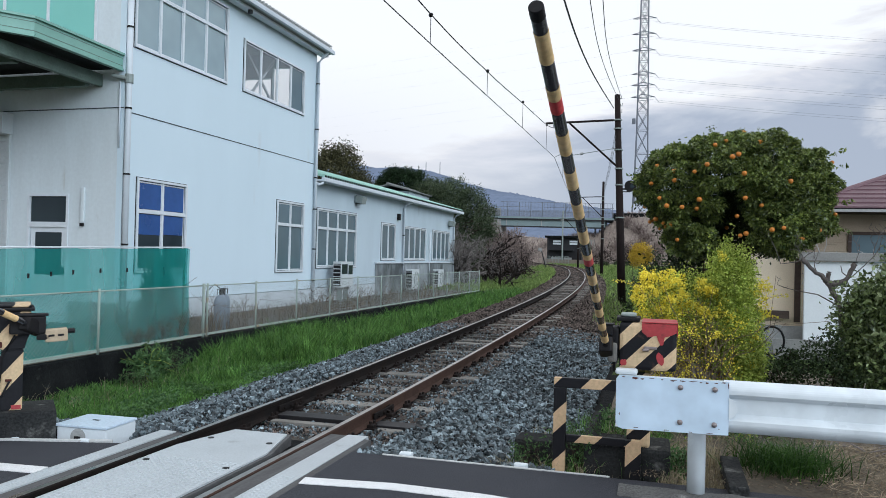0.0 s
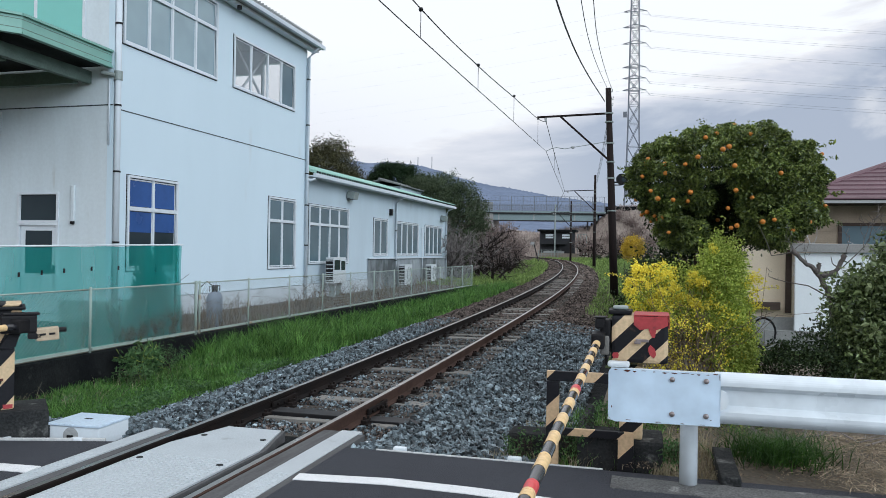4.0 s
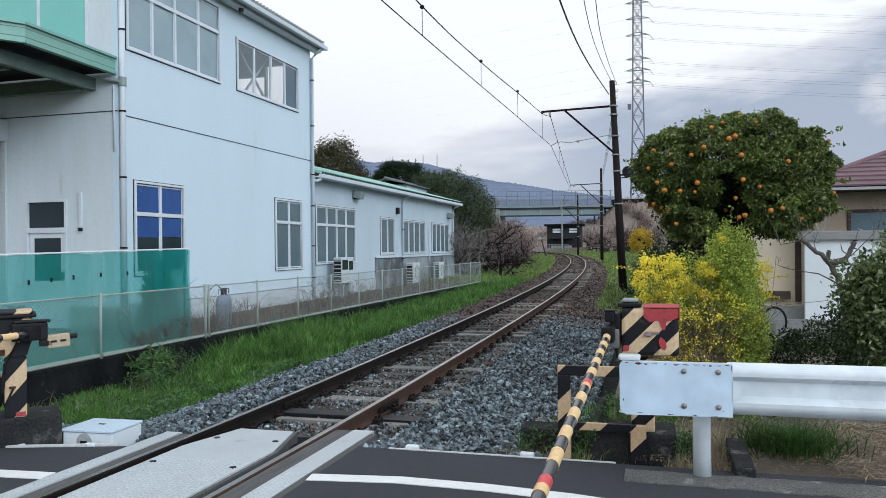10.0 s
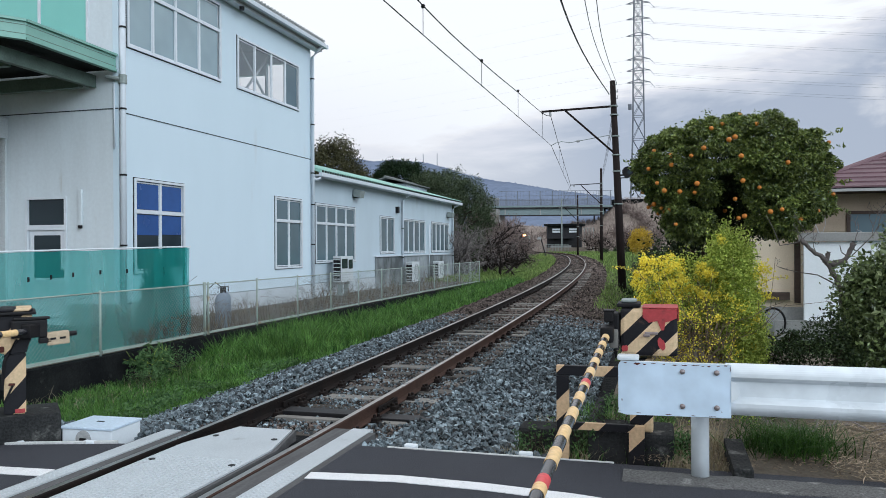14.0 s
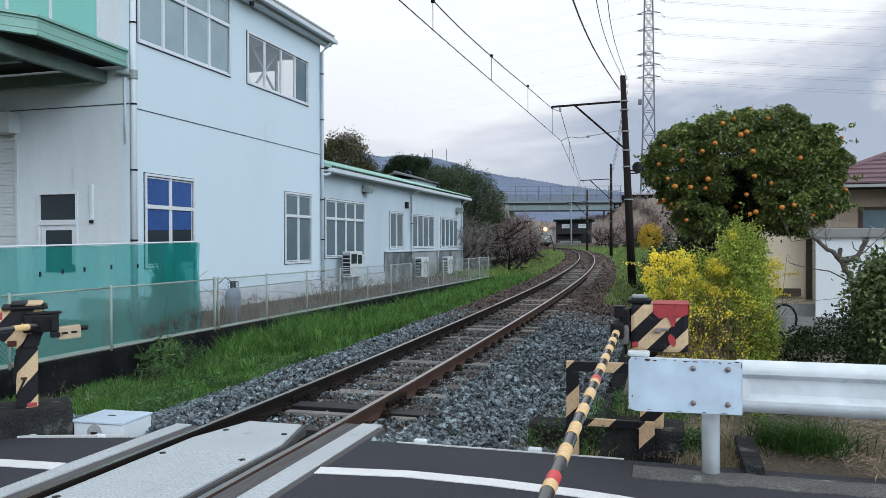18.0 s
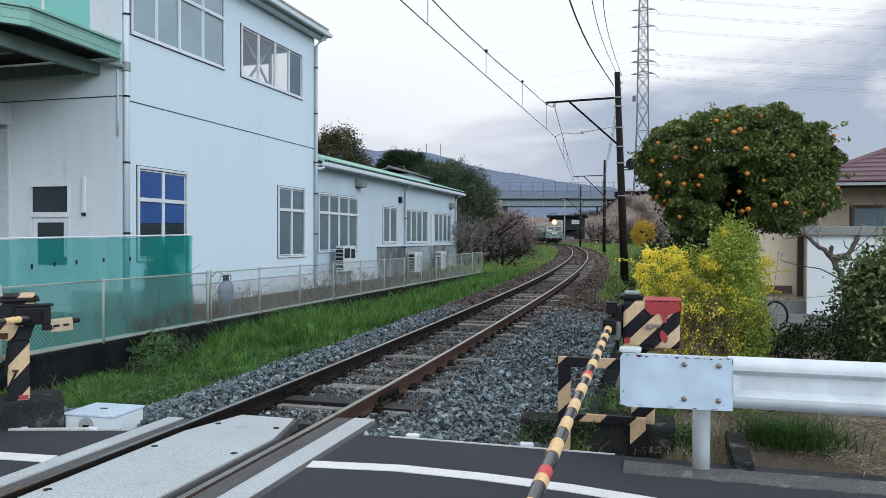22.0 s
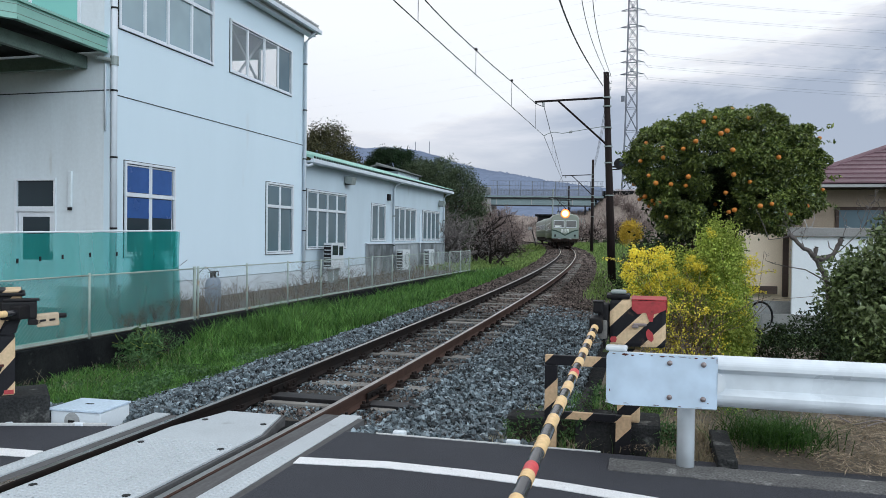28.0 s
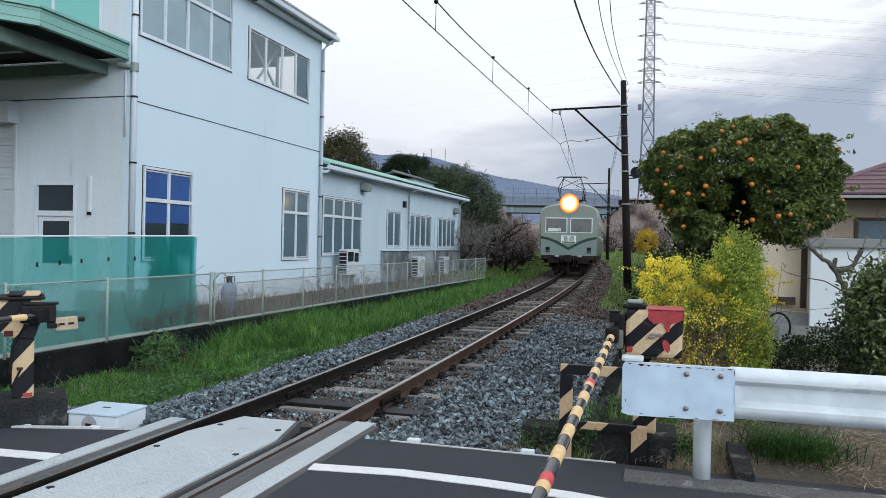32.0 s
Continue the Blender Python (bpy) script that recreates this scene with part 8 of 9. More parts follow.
for z in (3.0, 4.2, 5.35):
    part("rail", tubes(([(-14.1, 150.4, z), (-12.4, 150.4, z)], 0.06), seg=6), M_GALV, pp)
lp = thing("leaning_post", (-14.2, 98, 0.3), "leaning dark post with a pale board beside the track", "post")
part("post", tubes(([(-14.0, 98, 0.2), (-14.77, 98, 2.95)], 0.07), seg=8), M_STATION, lp)
part("board", moved(boxes((-0.25, 0.25, -0.02, 0.02, -0.21, 0.21), bevel=0.015), pose(-14.9, 97.9, 2.8, 0, 12, 0)), M_GREY_BLOCK, lp, "pale square board")

# hills
ridge = [(-1500, 150), (-1150, 190), (-900, 208), (-720, 210), (-639, 199), (-589, 189), (-563, 183), (-515, 184), (-439, 174), (-411, 165), (-375, 153), (-338, 142), (-294, 133), (-245, 126), (-211, 119), (-170, 112), (-107, 104), (-65, 96), (0, 80), (120, 60), (400, 44), (900, 30), (1500, 20)]
bm = bmesh.new()
prev = None
x = -1500
while x <= 1500:
    for (xa, za), (xb, zb) in zip(ridge, ridge[1:]):
        if xa <= x <= xb:
            z = za + (zb - za) * (x - xa) / (xb - xa)
            break
    z += 2.5 * noise.noise((x * 0.02, 0, 3)) + 1.6 * noise.noise((x * 0.09, 1, 3)) + 2.4 * noise.noise((x * 0.31, 2, 3))
    y = 1480 + 0.02 * x
    col = [bm.verts.new((x, y - (1 - v) * 700 + 60 * noise.noise((x * 0.004, v * 3, 5)), z * (v ** 0.8) * (1 if v == 1 else 1 + 0.12 * noise.noise((x * 0.01, v * 4, 7))) - 4)) for v in (0.0, 0.2, 0.4, 0.6, 0.8, 0.92, 1.0)] + [bm.verts.new((x, y + 200, -4))]
    if prev:
        for k in range(len(col) - 1):
            bm.faces.new((prev[k], col[k], col[k + 1], prev[k + 1]))
    prev = col
    x += 3
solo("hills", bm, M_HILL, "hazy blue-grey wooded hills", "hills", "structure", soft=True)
for x in (-457, -428):
    y = 1480 + 0.02 * x
    tw = thing("radio_mast", (x, y, 165), "thin radio mast on the ridge", "mast")
    part("mast", tubes(([(x, y, 150), (x, y, 190)], 0.7), seg=6), M_STEEL_GREY, tw)

# lattice pylon and its lines
py = thing("lattice_pylon", (-5.3, 206, 5), "tall grey steel lattice pylon", "pylon")
PX, PY, PB, PT = -5.3, 206.0, -0.4, 70.0
half = lambda z: 3.1 - 1.75 * smooth(-20, 42, z) if z < 42 else 1.35 - 0.4 * (z - 42) / 28
levels = [PB + 6.0 * k for k in range(7)] + [40.5 + 3.3 * k for k in range(9)] + [PT]
for sx in (-1, 1):
    for sy in (-1, 1):
        part("leg", tubes(([(PX + sx * half(z), PY + sy * half(z), z) for z in levels], 0.15), seg=4), M_STEEL_GREY, py)
for z0, z1 in zip(levels, levels[1:]):
    bm = bmesh.new()
    a, b = half(z0), half(z1)
    for sy in (-1, 1):
        tube(bm, [(PX - a, PY + sy * a, z0), (PX + b, PY + sy * b, z1)], 0.075, 4)
        tube(bm, [(PX + a, PY + sy * a, z0), (PX - b, PY + sy * b, z1)], 0.075, 4)
        tube(bm, [(PX - b, PY + sy * b, z1), (PX + b, PY + sy * b, z1)], 0.065, 4)
        tube(bm, [(PX + sy * a, PY - a, z0), (PX + sy * b, PY + b, z1)], 0.075, 4)
        tube(bm, [(PX + sy * a, PY + a, z0), (PX + sy * b, PY - b, z1)], 0.075, 4)
    part("bracing", bm, M_STEEL_GREY, py, kind="stuff")
part("marker_box", boxes((PX - 2.6, PX - 1.7, PY - 1.6, PY - 1.0, 37.2, 38.6)), M_STEEL_GREY, py)
pw = thing("power_lines", (60, 220, 50), "thin power lines strung from the pylon", "cables")
along = Vector((0.963, 0.27, -0.034))
for z in (44.4, 47.5, 50.4, 56.6, 60.9, 65.0):
    w = 2.9
    part("cross_arm", tubes(([(PX - w, PY, z), (PX, PY, z + 0.8), (PX + w, PY, z)], 0.11), ([(PX - w, PY, z), (PX + w, PY, z)], 0.09), seg=4), M_STEEL_GREY, py)
    for s_, dz in ((-1, 0.0), (1, -1.3)):
        part("insulator", tubes(([(PX + s_ * w, PY, z), (PX + s_ * w + 1.2, PY, z + dz - 0.2)], 0.05), seg=5), M_STEEL_GREY, py)
        st0 = Vector((PX + s_ * w, PY, z + dz))
        part("line", tubes(([st0 + along * (150 * t) - Vector((0, 0, 7 * t * (1 - t))) for t in [k / 12 for k in range(13)]], 0.02), seg=4), M_STEEL_GREY, pw)
        if s_ < 0:
            part("line", tubes(([st0 + Vector((-250 * t, 42 * t, -9 * t - 12 * t * (1 - t))) for t in [k / 16 for k in range(17)]], [0.012 / (1 + 0.6 * k) for k in range(17)]), seg=4), M_STEEL_GREY, pw)

# ---------------------------------------------------------------- crossing panels
def studs(name, x0, x1, y0, y1, z, pitch=0.045, keep=None):
    """Raised tread lozenges, alternately slanted, as one low relief."""
    vs, fs, n = [], [], 0
    i = 0
    y = y0
    while y < y1:
        x = x0 + (pitch / 2 if i % 2 else 0)
        while x < x1:
            if keep is None or keep(x, y):
                a = 0.6 if i % 2 else -0.6
                c, s = math.cos(a), math.sin(a)
                for u, v, h in ((-0.016, -0.006, 0), (0.016, -0.006, 0), (0.016, 0.006, 0), (-0.016, 0.006, 0), (-0.011, -0.003, 0.004), (0.011, -0.003, 0.004), (0.011, 0.003, 0.004), (-0.011, 0.003, 0.004)):
                    vs.append((x + u * c - v * s, y + u * s + v * c, z + h))
                fs += [(n + 4, n + 5, n + 6, n + 7), (n, n + 1, n + 5, n + 4), (n + 1, n + 2, n + 6, n + 5), (n + 2, n + 3, n + 7, n + 6), (n + 3, n, n + 4, n + 7)]
                n += 8
            x += pitch
        y += pitch * 0.5
        i += 1
    return np_mesh(name, np.array(vs), np.array(fs))


deck = thing("crossing_deck", (TX, 4, -0.1), "pale tread-plate crossing panels between the rails", "crossing deck", kind="structure")
CX0, CX1, CYE = TX - 0.455, TX + 0.455, 6.42


def half_width(y):
    return 0.455 if y < 5.72 else 0.455 - (y - 5.72) / 0.70 * 0.17


bm = bmesh.new()
prism(bm, [(CX0, -1.6), (CX1, -1.6), (CX1, 5.72), (TX + 0.285, CYE), (TX - 0.285, CYE), (CX0, 5.72)], "z", -0.14, -0.012)
part("panel_frame", bm, M_DECK_EDGE, deck)
for y0, y1 in ((-1.55, 1.2), (1.21, 3.9), (3.91, CYE - 0.05)):
    bm = bmesh.new()
    w0, w1 = half_width(y0) - 0.03, half_width(y1) - 0.03
    out = [(TX - w0, y0), (TX + w0, y0)] + ([(TX + 0.425, 5.70)] if y1 > 5.72 else []) + [(TX + w1, y1), (TX - w1, y1)] + ([(TX - 0.425, 5.70)] if y1 > 5.72 else [])
    prism(bm, out, "z", -0.0115, 0.002)
    part("tread_plate", bm, M_DECK, deck)
part("tread_relief", studs("tread_relief", CX0 + 0.06, CX1 - 0.05, 2.4, 5.35, 0.002), M_DECK, deck, kind="stuff")
for y in (3.0, 4.1, 5.2, 6.0):
    for sx in (-1, 1):
        x = TX + sx * (half_width(y) - 0.10)
        part("bolt_hole", tubes(([(x, y, 0.0022), (x, y, 0.0072)], 0.027), seg=14), M_BLACK, deck)
for sx, x0, x1, y1 in ((-1, TX - 0.90, TX - 0.605, 6.12), (1, TX + 0.605, TX + 1.04, 6.58)):
    inner, outer = (x1, x0) if sx < 0 else (x0, x1)
    mid = inner + (outer - inner) * 0.40
    rim = inner + (outer - inner) * (0.86 if sx > 0 else 0.94)
    lo, hi = sorted((inner, mid))
    part("side_pad", boxes((lo, hi - 0.002, -1.6, y1, -0.2, -0.010), bevel=0.006), M_DECK_EDGE, deck)
    lo, hi = sorted((mid, rim))
    part("side_plate", boxes((lo + 0.002, hi - 0.002, -1.6, 3.35, -0.2, -0.002), (lo + 0.002, hi - 0.002, 3.36, y1, -0.2, -0.002)), M_DECK, deck)
    part("side_relief", studs("side_relief", lo + 0.03, hi - 0.02, 2.6, 5.2, -0.002), M_DECK, deck, kind="stuff")
    lo, hi = sorted((rim, outer))
    part("side_edge", boxes((lo, hi, -1.6, y1 - 0.1, -0.2, -0.006)), M_DECK_EDGE, deck)
# asphalt between panels and sleepers end
part("ramp_stop", boxes((TX + 0.74, TX + 1.02, 6.585, 6.64, -0.2, -0.10)), M_WHITE, deck)

# ---------------------------------------------------------------- sleepers and fastenings
tie_mesh = mesh_of(boxes((-1.05, 1.05, -0.10, 0.10, -0.30, -0.154), bevel=0.012), "sleeper")
tie_mesh.materials.append(M_TIE)
pale_mesh = mesh_of(boxes((-1.0, 1.0, -0.12, 0.12, -0.30, -0.150), bevel=0.02), "sleeper")
pale_mesh.materials.append(M_TIE_PALE)
bm = bmesh.new()
for s in (-1, 1):
    box(bm, s * 0.10 - 0.035, s * 0.10 + 0.035, -0.07, 0.07, -0.16, -0.115, bevel=0.01)
    tube(bm, [(s * 0.09, -0.03, -0.115), (s * 0.09, -0.03, -0.085)], 0.016, 6)
    tube(bm, [(s * 0.11, 0.03, -0.115), (s * 0.11, 0.03, -0.085)], 0.016, 6)
box(bm, -0.17, 0.17, -0.085, 0.085, -0.165, -0.150)
clip_mesh = mesh_of(bm, "fastening")
clip_mesh.materials.append(M_RAIL)
rng = np.random.default_rng(2)
k, s = 0, 6.95
while s < 128:
    x, y, a = on_track(s + rng.normal() * 0.02)
    pale = rng.random() < (0.30 if k > 11 else 0.0) or k in (1, 3, 5, 7, 12, 14)
    m = pose(x, y, rail_z(s) - rng.uniform(0.0, 0.022), 0, 0, math.degrees(a) + rng.normal() * 0.6)
    piece("sleeper", pale_mesh if pale else tie_mesh, track, m)
    if s < 34:
        for q in (-1, 1):
            fx, fy, fa = on_track(s, q * (GAUGE / 2 + 0.0325))
            piece("fastening", clip_mesh, track, pose(fx, fy, rail_z(s), 0, 0, math.degrees(fa)))
    s += 0.585
    k += 1
for q in (-1, 1):          # fishplates at the rail joint beyond the crossing
    x = TX + q * (GAUGE / 2 + 0.0325)
    for o in (-1, 1):
        fp = part("fishplate", boxes((x + o * 0.012, x + o * 0.035, 7.75, 8.35, -0.118, -0.050), bevel=0.008), M_RAIL, track)
        for yy in (7.85, 8.0, 8.12, 8.26):
            part("nut", tubes(([(x + o * 0.035, yy, -0.085), (x + o * 0.058, yy, -0.085)], 0.018), seg=6), M_RAIL, fp)
part("steel_channel", boxes((TX - 0.47, TX + 0.47, 7.56, 7.80, -0.2, -0.105), (TX + 0.63, TX + 1.20, 7.56, 7.80, -0.2, -0.125), bevel=0.01), M_BLACK, track)
part("rusty_strip", boxes((TX - 0.46, TX + 0.46, 7.40, 7.50, -0.2, -0.135), bevel=0.006), M_TIE_PALE, track)

# ---------------------------------------------------------------- ballast stones
BV = np.array([(x, y, z) for x in (-0.8, 0.8) for y in (-0.8, 0.8) for z in (-0.8, 0.8)])
BF = np.array([(0, 1, 3, 2), (4, 6, 7, 5), (0, 4, 5, 1), (2, 3, 7, 6), (0, 2, 6, 4), (1, 5, 7, 3)])


def stones(name, places, size, material, label, seed):
    """Angular stones, each squeezed and turned its own way, as one mesh."""
    rng = np.random.default_rng(seed)
    n = len(places)
    q = rng.normal(size=(n, 4))
    q /= np.linalg.norm(q, axis=1)[:, None]
    w, x, y, z = q.T
    rot = np.stack([1 - 2 * (y * y + z * z), 2 * (x * y - z * w), 2 * (x * z + y * w), 2 * (x * y + z * w), 1 - 2 * (x * x + z * z), 2 * (y * z - x * w), 2 * (x * z - y * w), 2 * (y * z + x * w), 1 - 2 * (x * x + y * y)], 1).reshape(n, 3, 3)
    sc = size[:, None] * rng.uniform(0.45, 1.25, (n, 3))
    v = BV[None] * sc[:, None, :] * rng.uniform(0.45, 1.25, (n, 8, 3))
    v = np.einsum("nij,nkj->nki", rot, v) + places[:, None, :]
    f = BF[None] + 8 * np.arange(n)[:, None, None]
    return solo(name, np_mesh(name, v.reshape(-1, 3), f.reshape(-1, 4)), material, label, "ballast", "stuff")


def scatter(n, s0, s1, q0, q1, seed, power=2.0):
    rng = np.random.default_rng(seed)
    u = rng.random(n)
    s = 1 / (1 / s0 + u * (1 / s1 - 1 / s0)) if power == 2 else s0 + (s1 - s0) * u
    q = rng.uniform(q0, q1, n)
    out = []
    for a, b in zip(s, q):
        x, y, _ = on_track(a, b)
        if y < 6.9 and -0.98 < b < 1.05:
            continue
        if abs(abs(b) - 0.566) < 0.075:
            continue
        if y < 6.12 + (0.0 if b > -1 else -0.42) or (b < -0.9 and x < -4.45 and y < 5.95):
            continue
        z = ground_z(x, y) if y > 6.9 or abs(b) > 1.0 else -0.2
        out.append((x, y, z + (-0.006 if abs(b) < 1.1 else 0.0)))
    return np.array(out)


P = scatter(76000, 5.5, 19.0, -2.4, 2.75, 101)
P[:, 2] += np.random.default_rng(5).uniform(-0.02, 0.055, len(P))
side = np.array([abs(track_sq(p[0], p[1])[1]) for p in P])
P = P[(side > 1.05) | (np.random.default_rng(15).random(len(P)) < 0.62)]
inner = np.array([abs(track_sq(p[0], p[1])[1]) for p in P]) < 1.05
P[inner, 2] -= 0.016
F = scatter(16000, 6.9, 17.5, -1.05, 1.05, 107)
F[:, 2] += np.random.default_rng(10).uniform(-0.01, 0.025, len(F))
stones("ballast", F, np.random.default_rng(11).uniform(0.010, 0.022, len(F)), M_STONE_BROWN, "small brownish ballast chips between the rails", 108)
stones("ballast", P, (0.014 + 0.022 * np.random.default_rng(6).random(len(P)) ** 1.5) * np.where(inner, 0.7, 1.0), M_STONE, "grey angular ballast stones along the track", 102)
P = scatter(18000, 17.0, 46, -2.2, 2.7, 103)
far_side = np.array([abs(track_sq(p[0], p[1])[1]) for p in P])
P = P[(far_side > 1.05) | (np.random.default_rng(16).random(len(P)) < 0.5)]
P[:, 2] += np.random.default_rng(7).uniform(-0.01, 0.03, len(P))
stones("ballast", P, np.random.default_rng(8).uniform(0.022, 0.042, len(P)), M_STONE_BROWN, "brownish ballast stones along the track", 104)

P = scatter(9000, 44, 150, -2.1, 2.1, 105, 1)
stones("ballast", P, np.random.default_rng(9).uniform(0.05, 0.10, len(P)), M_STONE_BROWN, "brownish ballast stones far along the curve", 106)

# ---------------------------------------------------------------- grass
def blades(name, places, height, width, material, label, seed, lean=0.35, category="grass"):
    rng = np.random.default_rng(seed)
    n = len(places)
    a = rng.uniform(0, math.tau, n)
    w = np.stack([np.cos(a), np.sin(a), 0 * a], 1) * width[:, None] * 0.5
    b = rng.uniform(0, math.tau, n)
    d = np.stack([np.cos(b), np.sin(b), 0 * b], 1) * (height * rng.uniform(0.1, lean * 2, n))[:, None]
    up = np.array([0, 0, 1.0]) * height[:, None]
    p = np.asarray(places)
    mid, tip = p + d * 0.3 + up * 0.6, p + d + up * 0.95
    v = np.stack([p - w, p + w, mid + w * 0.8, mid - w * 0.8, tip + w * 0.12, tip - w * 0.12], 1).reshape(-1, 3)
    f = (np.array([[0, 1, 2, 3], [3, 2, 4, 5]])[None] + 6 * np.arange(n)[:, None, None]).reshape(-1, 4)
    return solo(name, np_mesh(name, v, f), material, label, category, "stuff")


def turf(n, x_of, y0, y1, seed, near=True):
    rng = np.random.default_rng(seed)
    u = rng.random(n)
    y = 1 / (1 / y0 + u * (1 / y1 - 1 / y0)) if near else y0 + (y1 - y0) * u
    out = []
    for yy in y:
        x0, x1 = x_of(yy)
        x = rng.uniform(x0, x1)
        out.append((x, yy, ground_z(x, yy) - 0.02))
    return np.array(out)


left_edge = lambda y: (XF + 0.1, on_track(y, -2.15 + 0.12 * math.sin(y * 2.1))[0])
P = turf(80000, left_edge, 5.3, 39, 201)
P = P[~((P[:, 1] < 6.6) & (P[:, 0] > -5.75))]
P = P[P[:, 1] > 5.45 + 0.3 * (P[:, 0] + 5.3)]
hh = np.array([0.10 + 0.15 * smooth(-5.6, -7.2, -abs(p[0])) + 0.10 * (0.5 + 0.5 * noise.noise((p[0] * 0.9, p[1] * 0.7, 0))) for p in P]) * np.random.default_rng(1).uniform(0.5, 1.45, len(P)) * np.array([1 + 0.8 * noise.noise((p[0] * 1.9, p[1] * 1.3, 5)) for p in P])
hh *= np.array([0.55 + 0.95 * smooth(11.9, 13.6, p[1]) * (1 - 0.5 * smooth(15, 20, p[1])) for p in P])
blades("grass", P, hh, 0.007 + 0.0006 * P[:, 1], M_GRASS, "bright green spring grass along the low wall", 202)
P = turf(26000, lambda y: (on_track(y, -9.5)[0], on_track(y, -1.9)[0]), 38, 118, 203)
blades("grass", P, np.random.default_rng(2).uniform(0.12, 0.34, len(P)), 0.0007 * P[:, 1], M_GRASS_FAR, "bright green grass beside the curve", 204)
P = turf(34000, lambda y: (on_track(y, 1.9)[0], on_track(y, 14)[0]), 22, 118, 205)
blades("grass", P, np.random.default_rng(3).uniform(0.10, 0.28, len(P)), 0.0008 * P[:, 1], M_GRASS_FAR, "green grass field beyond the pole", 206)
rng = np.random.default_rng(44)
P = np.stack([rng.uniform(-27, 2, 16000), rng.uniform(96, 147, 16000), np.zeros(16000)], 1)
P = P[[track_sq(p[0], p[1])[1] > 2.2 for p in P]]
P[:, 2] = [ground_z(p[0], p[1]) - 0.03 for p in P]
blades("grass", P, rng.uniform(0.2, 0.65, len(P)), np.full(len(P), 0.07), M_GRASS_FAR, "rough green grass beyond the curve", 218)
P = turf(420, lambda y: (XF + 0.1, XF + 1.6), 5.8, 14, 207)
blades("dry_grass", P, np.random.default_rng(4).uniform(0.15, 0.42, len(P)), np.full(len(P), 0.006), M_GRASS_DRY, "pale dry grass stalks by the low wall", 208, 0.5)
P = turf(2600, lambda y: (XF - 2.2, XF - 0.2), 13.3, 37, 209)
P[:, 2] = -0.1
clump = np.array([noise.noise((p[0] * 1.5, p[1] * 0.8, 4.0)) for p in P])
P, clump = P[clump > -0.12], clump[clump > -0.12]
blades("dry_weeds", P, np.random.default_rng(5).uniform(0.25, 0.6, len(P)) * (0.65 + 1.2 * np.clip(clump, 0, 1)), 0.0007 * P[:, 1], M_WEED_BROWN, "dry brown weeds behind the fence", 210, 0.5)
P = turf(3800, lambda y: (-0.95, 0.1), 6.25, 9.5, 211)
blades("grass", P, np.random.default_rng(6).uniform(0.06, 0.24, len(P)), np.full(len(P), 0.007), M_GRASS, "scrubby grass round the barrier machine", 212, 0.5)
P = turf(1500, lambda y: (-1.3, -0.2), 6.2, 8.5, 213)
P = np.concatenate([P, turf(900, lambda y: (0.02, 0.50), 6.0, 6.9, 215), turf(300, lambda y: (-0.9, 0.9), 6.9, 7.5, 217)])
blades("dry_grass", P, np.random.default_rng(7).uniform(0.06, 0.2, len(P)), np.full(len(P), 0.006), M_GRASS_DRY, "dry grass round the barrier machine", 214, 0.5)
rng = np.random.default_rng(8)
M_TUFT = leaf_mat("dark_grass_blade", (0.016, 0.042, 0.010), (0.060, 0.125, 0.026), 0.5, 0.25)
P = np.stack([rng.normal(1.00, 0.19, 1100), rng.normal(6.72, 0.13, 1100), np.full(1100, 0.0)], 1)
blades("grass_tuft", P, rng.uniform(0.08, 0.26, 1100), np.full(1100, 0.008), M_TUFT, "arching dark green grass tuft by the kerb", 216, 1.1)
P = np.stack([rng.uniform(-0.2, 4.5, 16000), rng.uniform(6.05, 9.6, 16000), rng.uniform(0.012, 0.03, 16000)], 1)
M_LITTER = leaf_mat("leaf_litter", (0.060, 0.046, 0.036), (0.32, 0.25, 0.175), 0.9, 0.1)
lm = leaf_mesh("leaf_litter", P * [1, 1, 0], 0.048, 0.16)
lm.transform(Matrix.Translation((0, 0, 0.028)) @ Matrix.Diagonal((1, 1, 0.35, 1)))
solo("leaf_litter", lm, M_LITTER, "dry brown straw and leaf litter on the soil", "leaf litter", "stuff")
P = np.stack([rng.uniform(1.2, 4.2, 15000), rng.uniform(5.9, 7.7, 15000), np.zeros(15000)], 1)
P = P[rng.random(len(P)) < 0.35 + 0.65 * np.clip((P[:, 0] - 1.2) / 0.9, 0, 1)]
M_STRAW = leaf_mat("dry_straw", (0.17, 0.135, 0.092), (0.52, 0.43, 0.31), 0.85, 0.15)
lm = leaf_mesh("straw", P, 0.12, 0.05, 0.0, 0.6)
lm.transform(Matrix.Translation((0, 0, 0.04)) @ Matrix.Diagonal((1, 1, 0.3, 1)))
solo("straw", lm, M_STRAW, "dry straw and cut stalks lying by the kerb", "straw", "stuff")
# low leafy ground cover among the grass
rng = np.random.default_rng(18)
P = np.stack([rng.uniform(XF + 0.15, -5.9, 9000), rng.uniform(6.2, 12.2, 9000), np.zeros(9000)], 1)
P = P[[noise.noise((p[0] * 1.1, p[1] * 1.1, 9)) > -0.05 and p[1] > 6.0 - 0.5 * (p[0] + 6.0) for p in P]]
P[:, 2] = [ground_z(p[0], p[1]) + rng.uniform(0.03, 0.17) for p in P]
solo("ground_cover", leaf_mesh("ground_cover", P, 0.055, 0.5), M_L_WEED, "low leafy weeds among the grass by the wall", "weeds", "stuff")
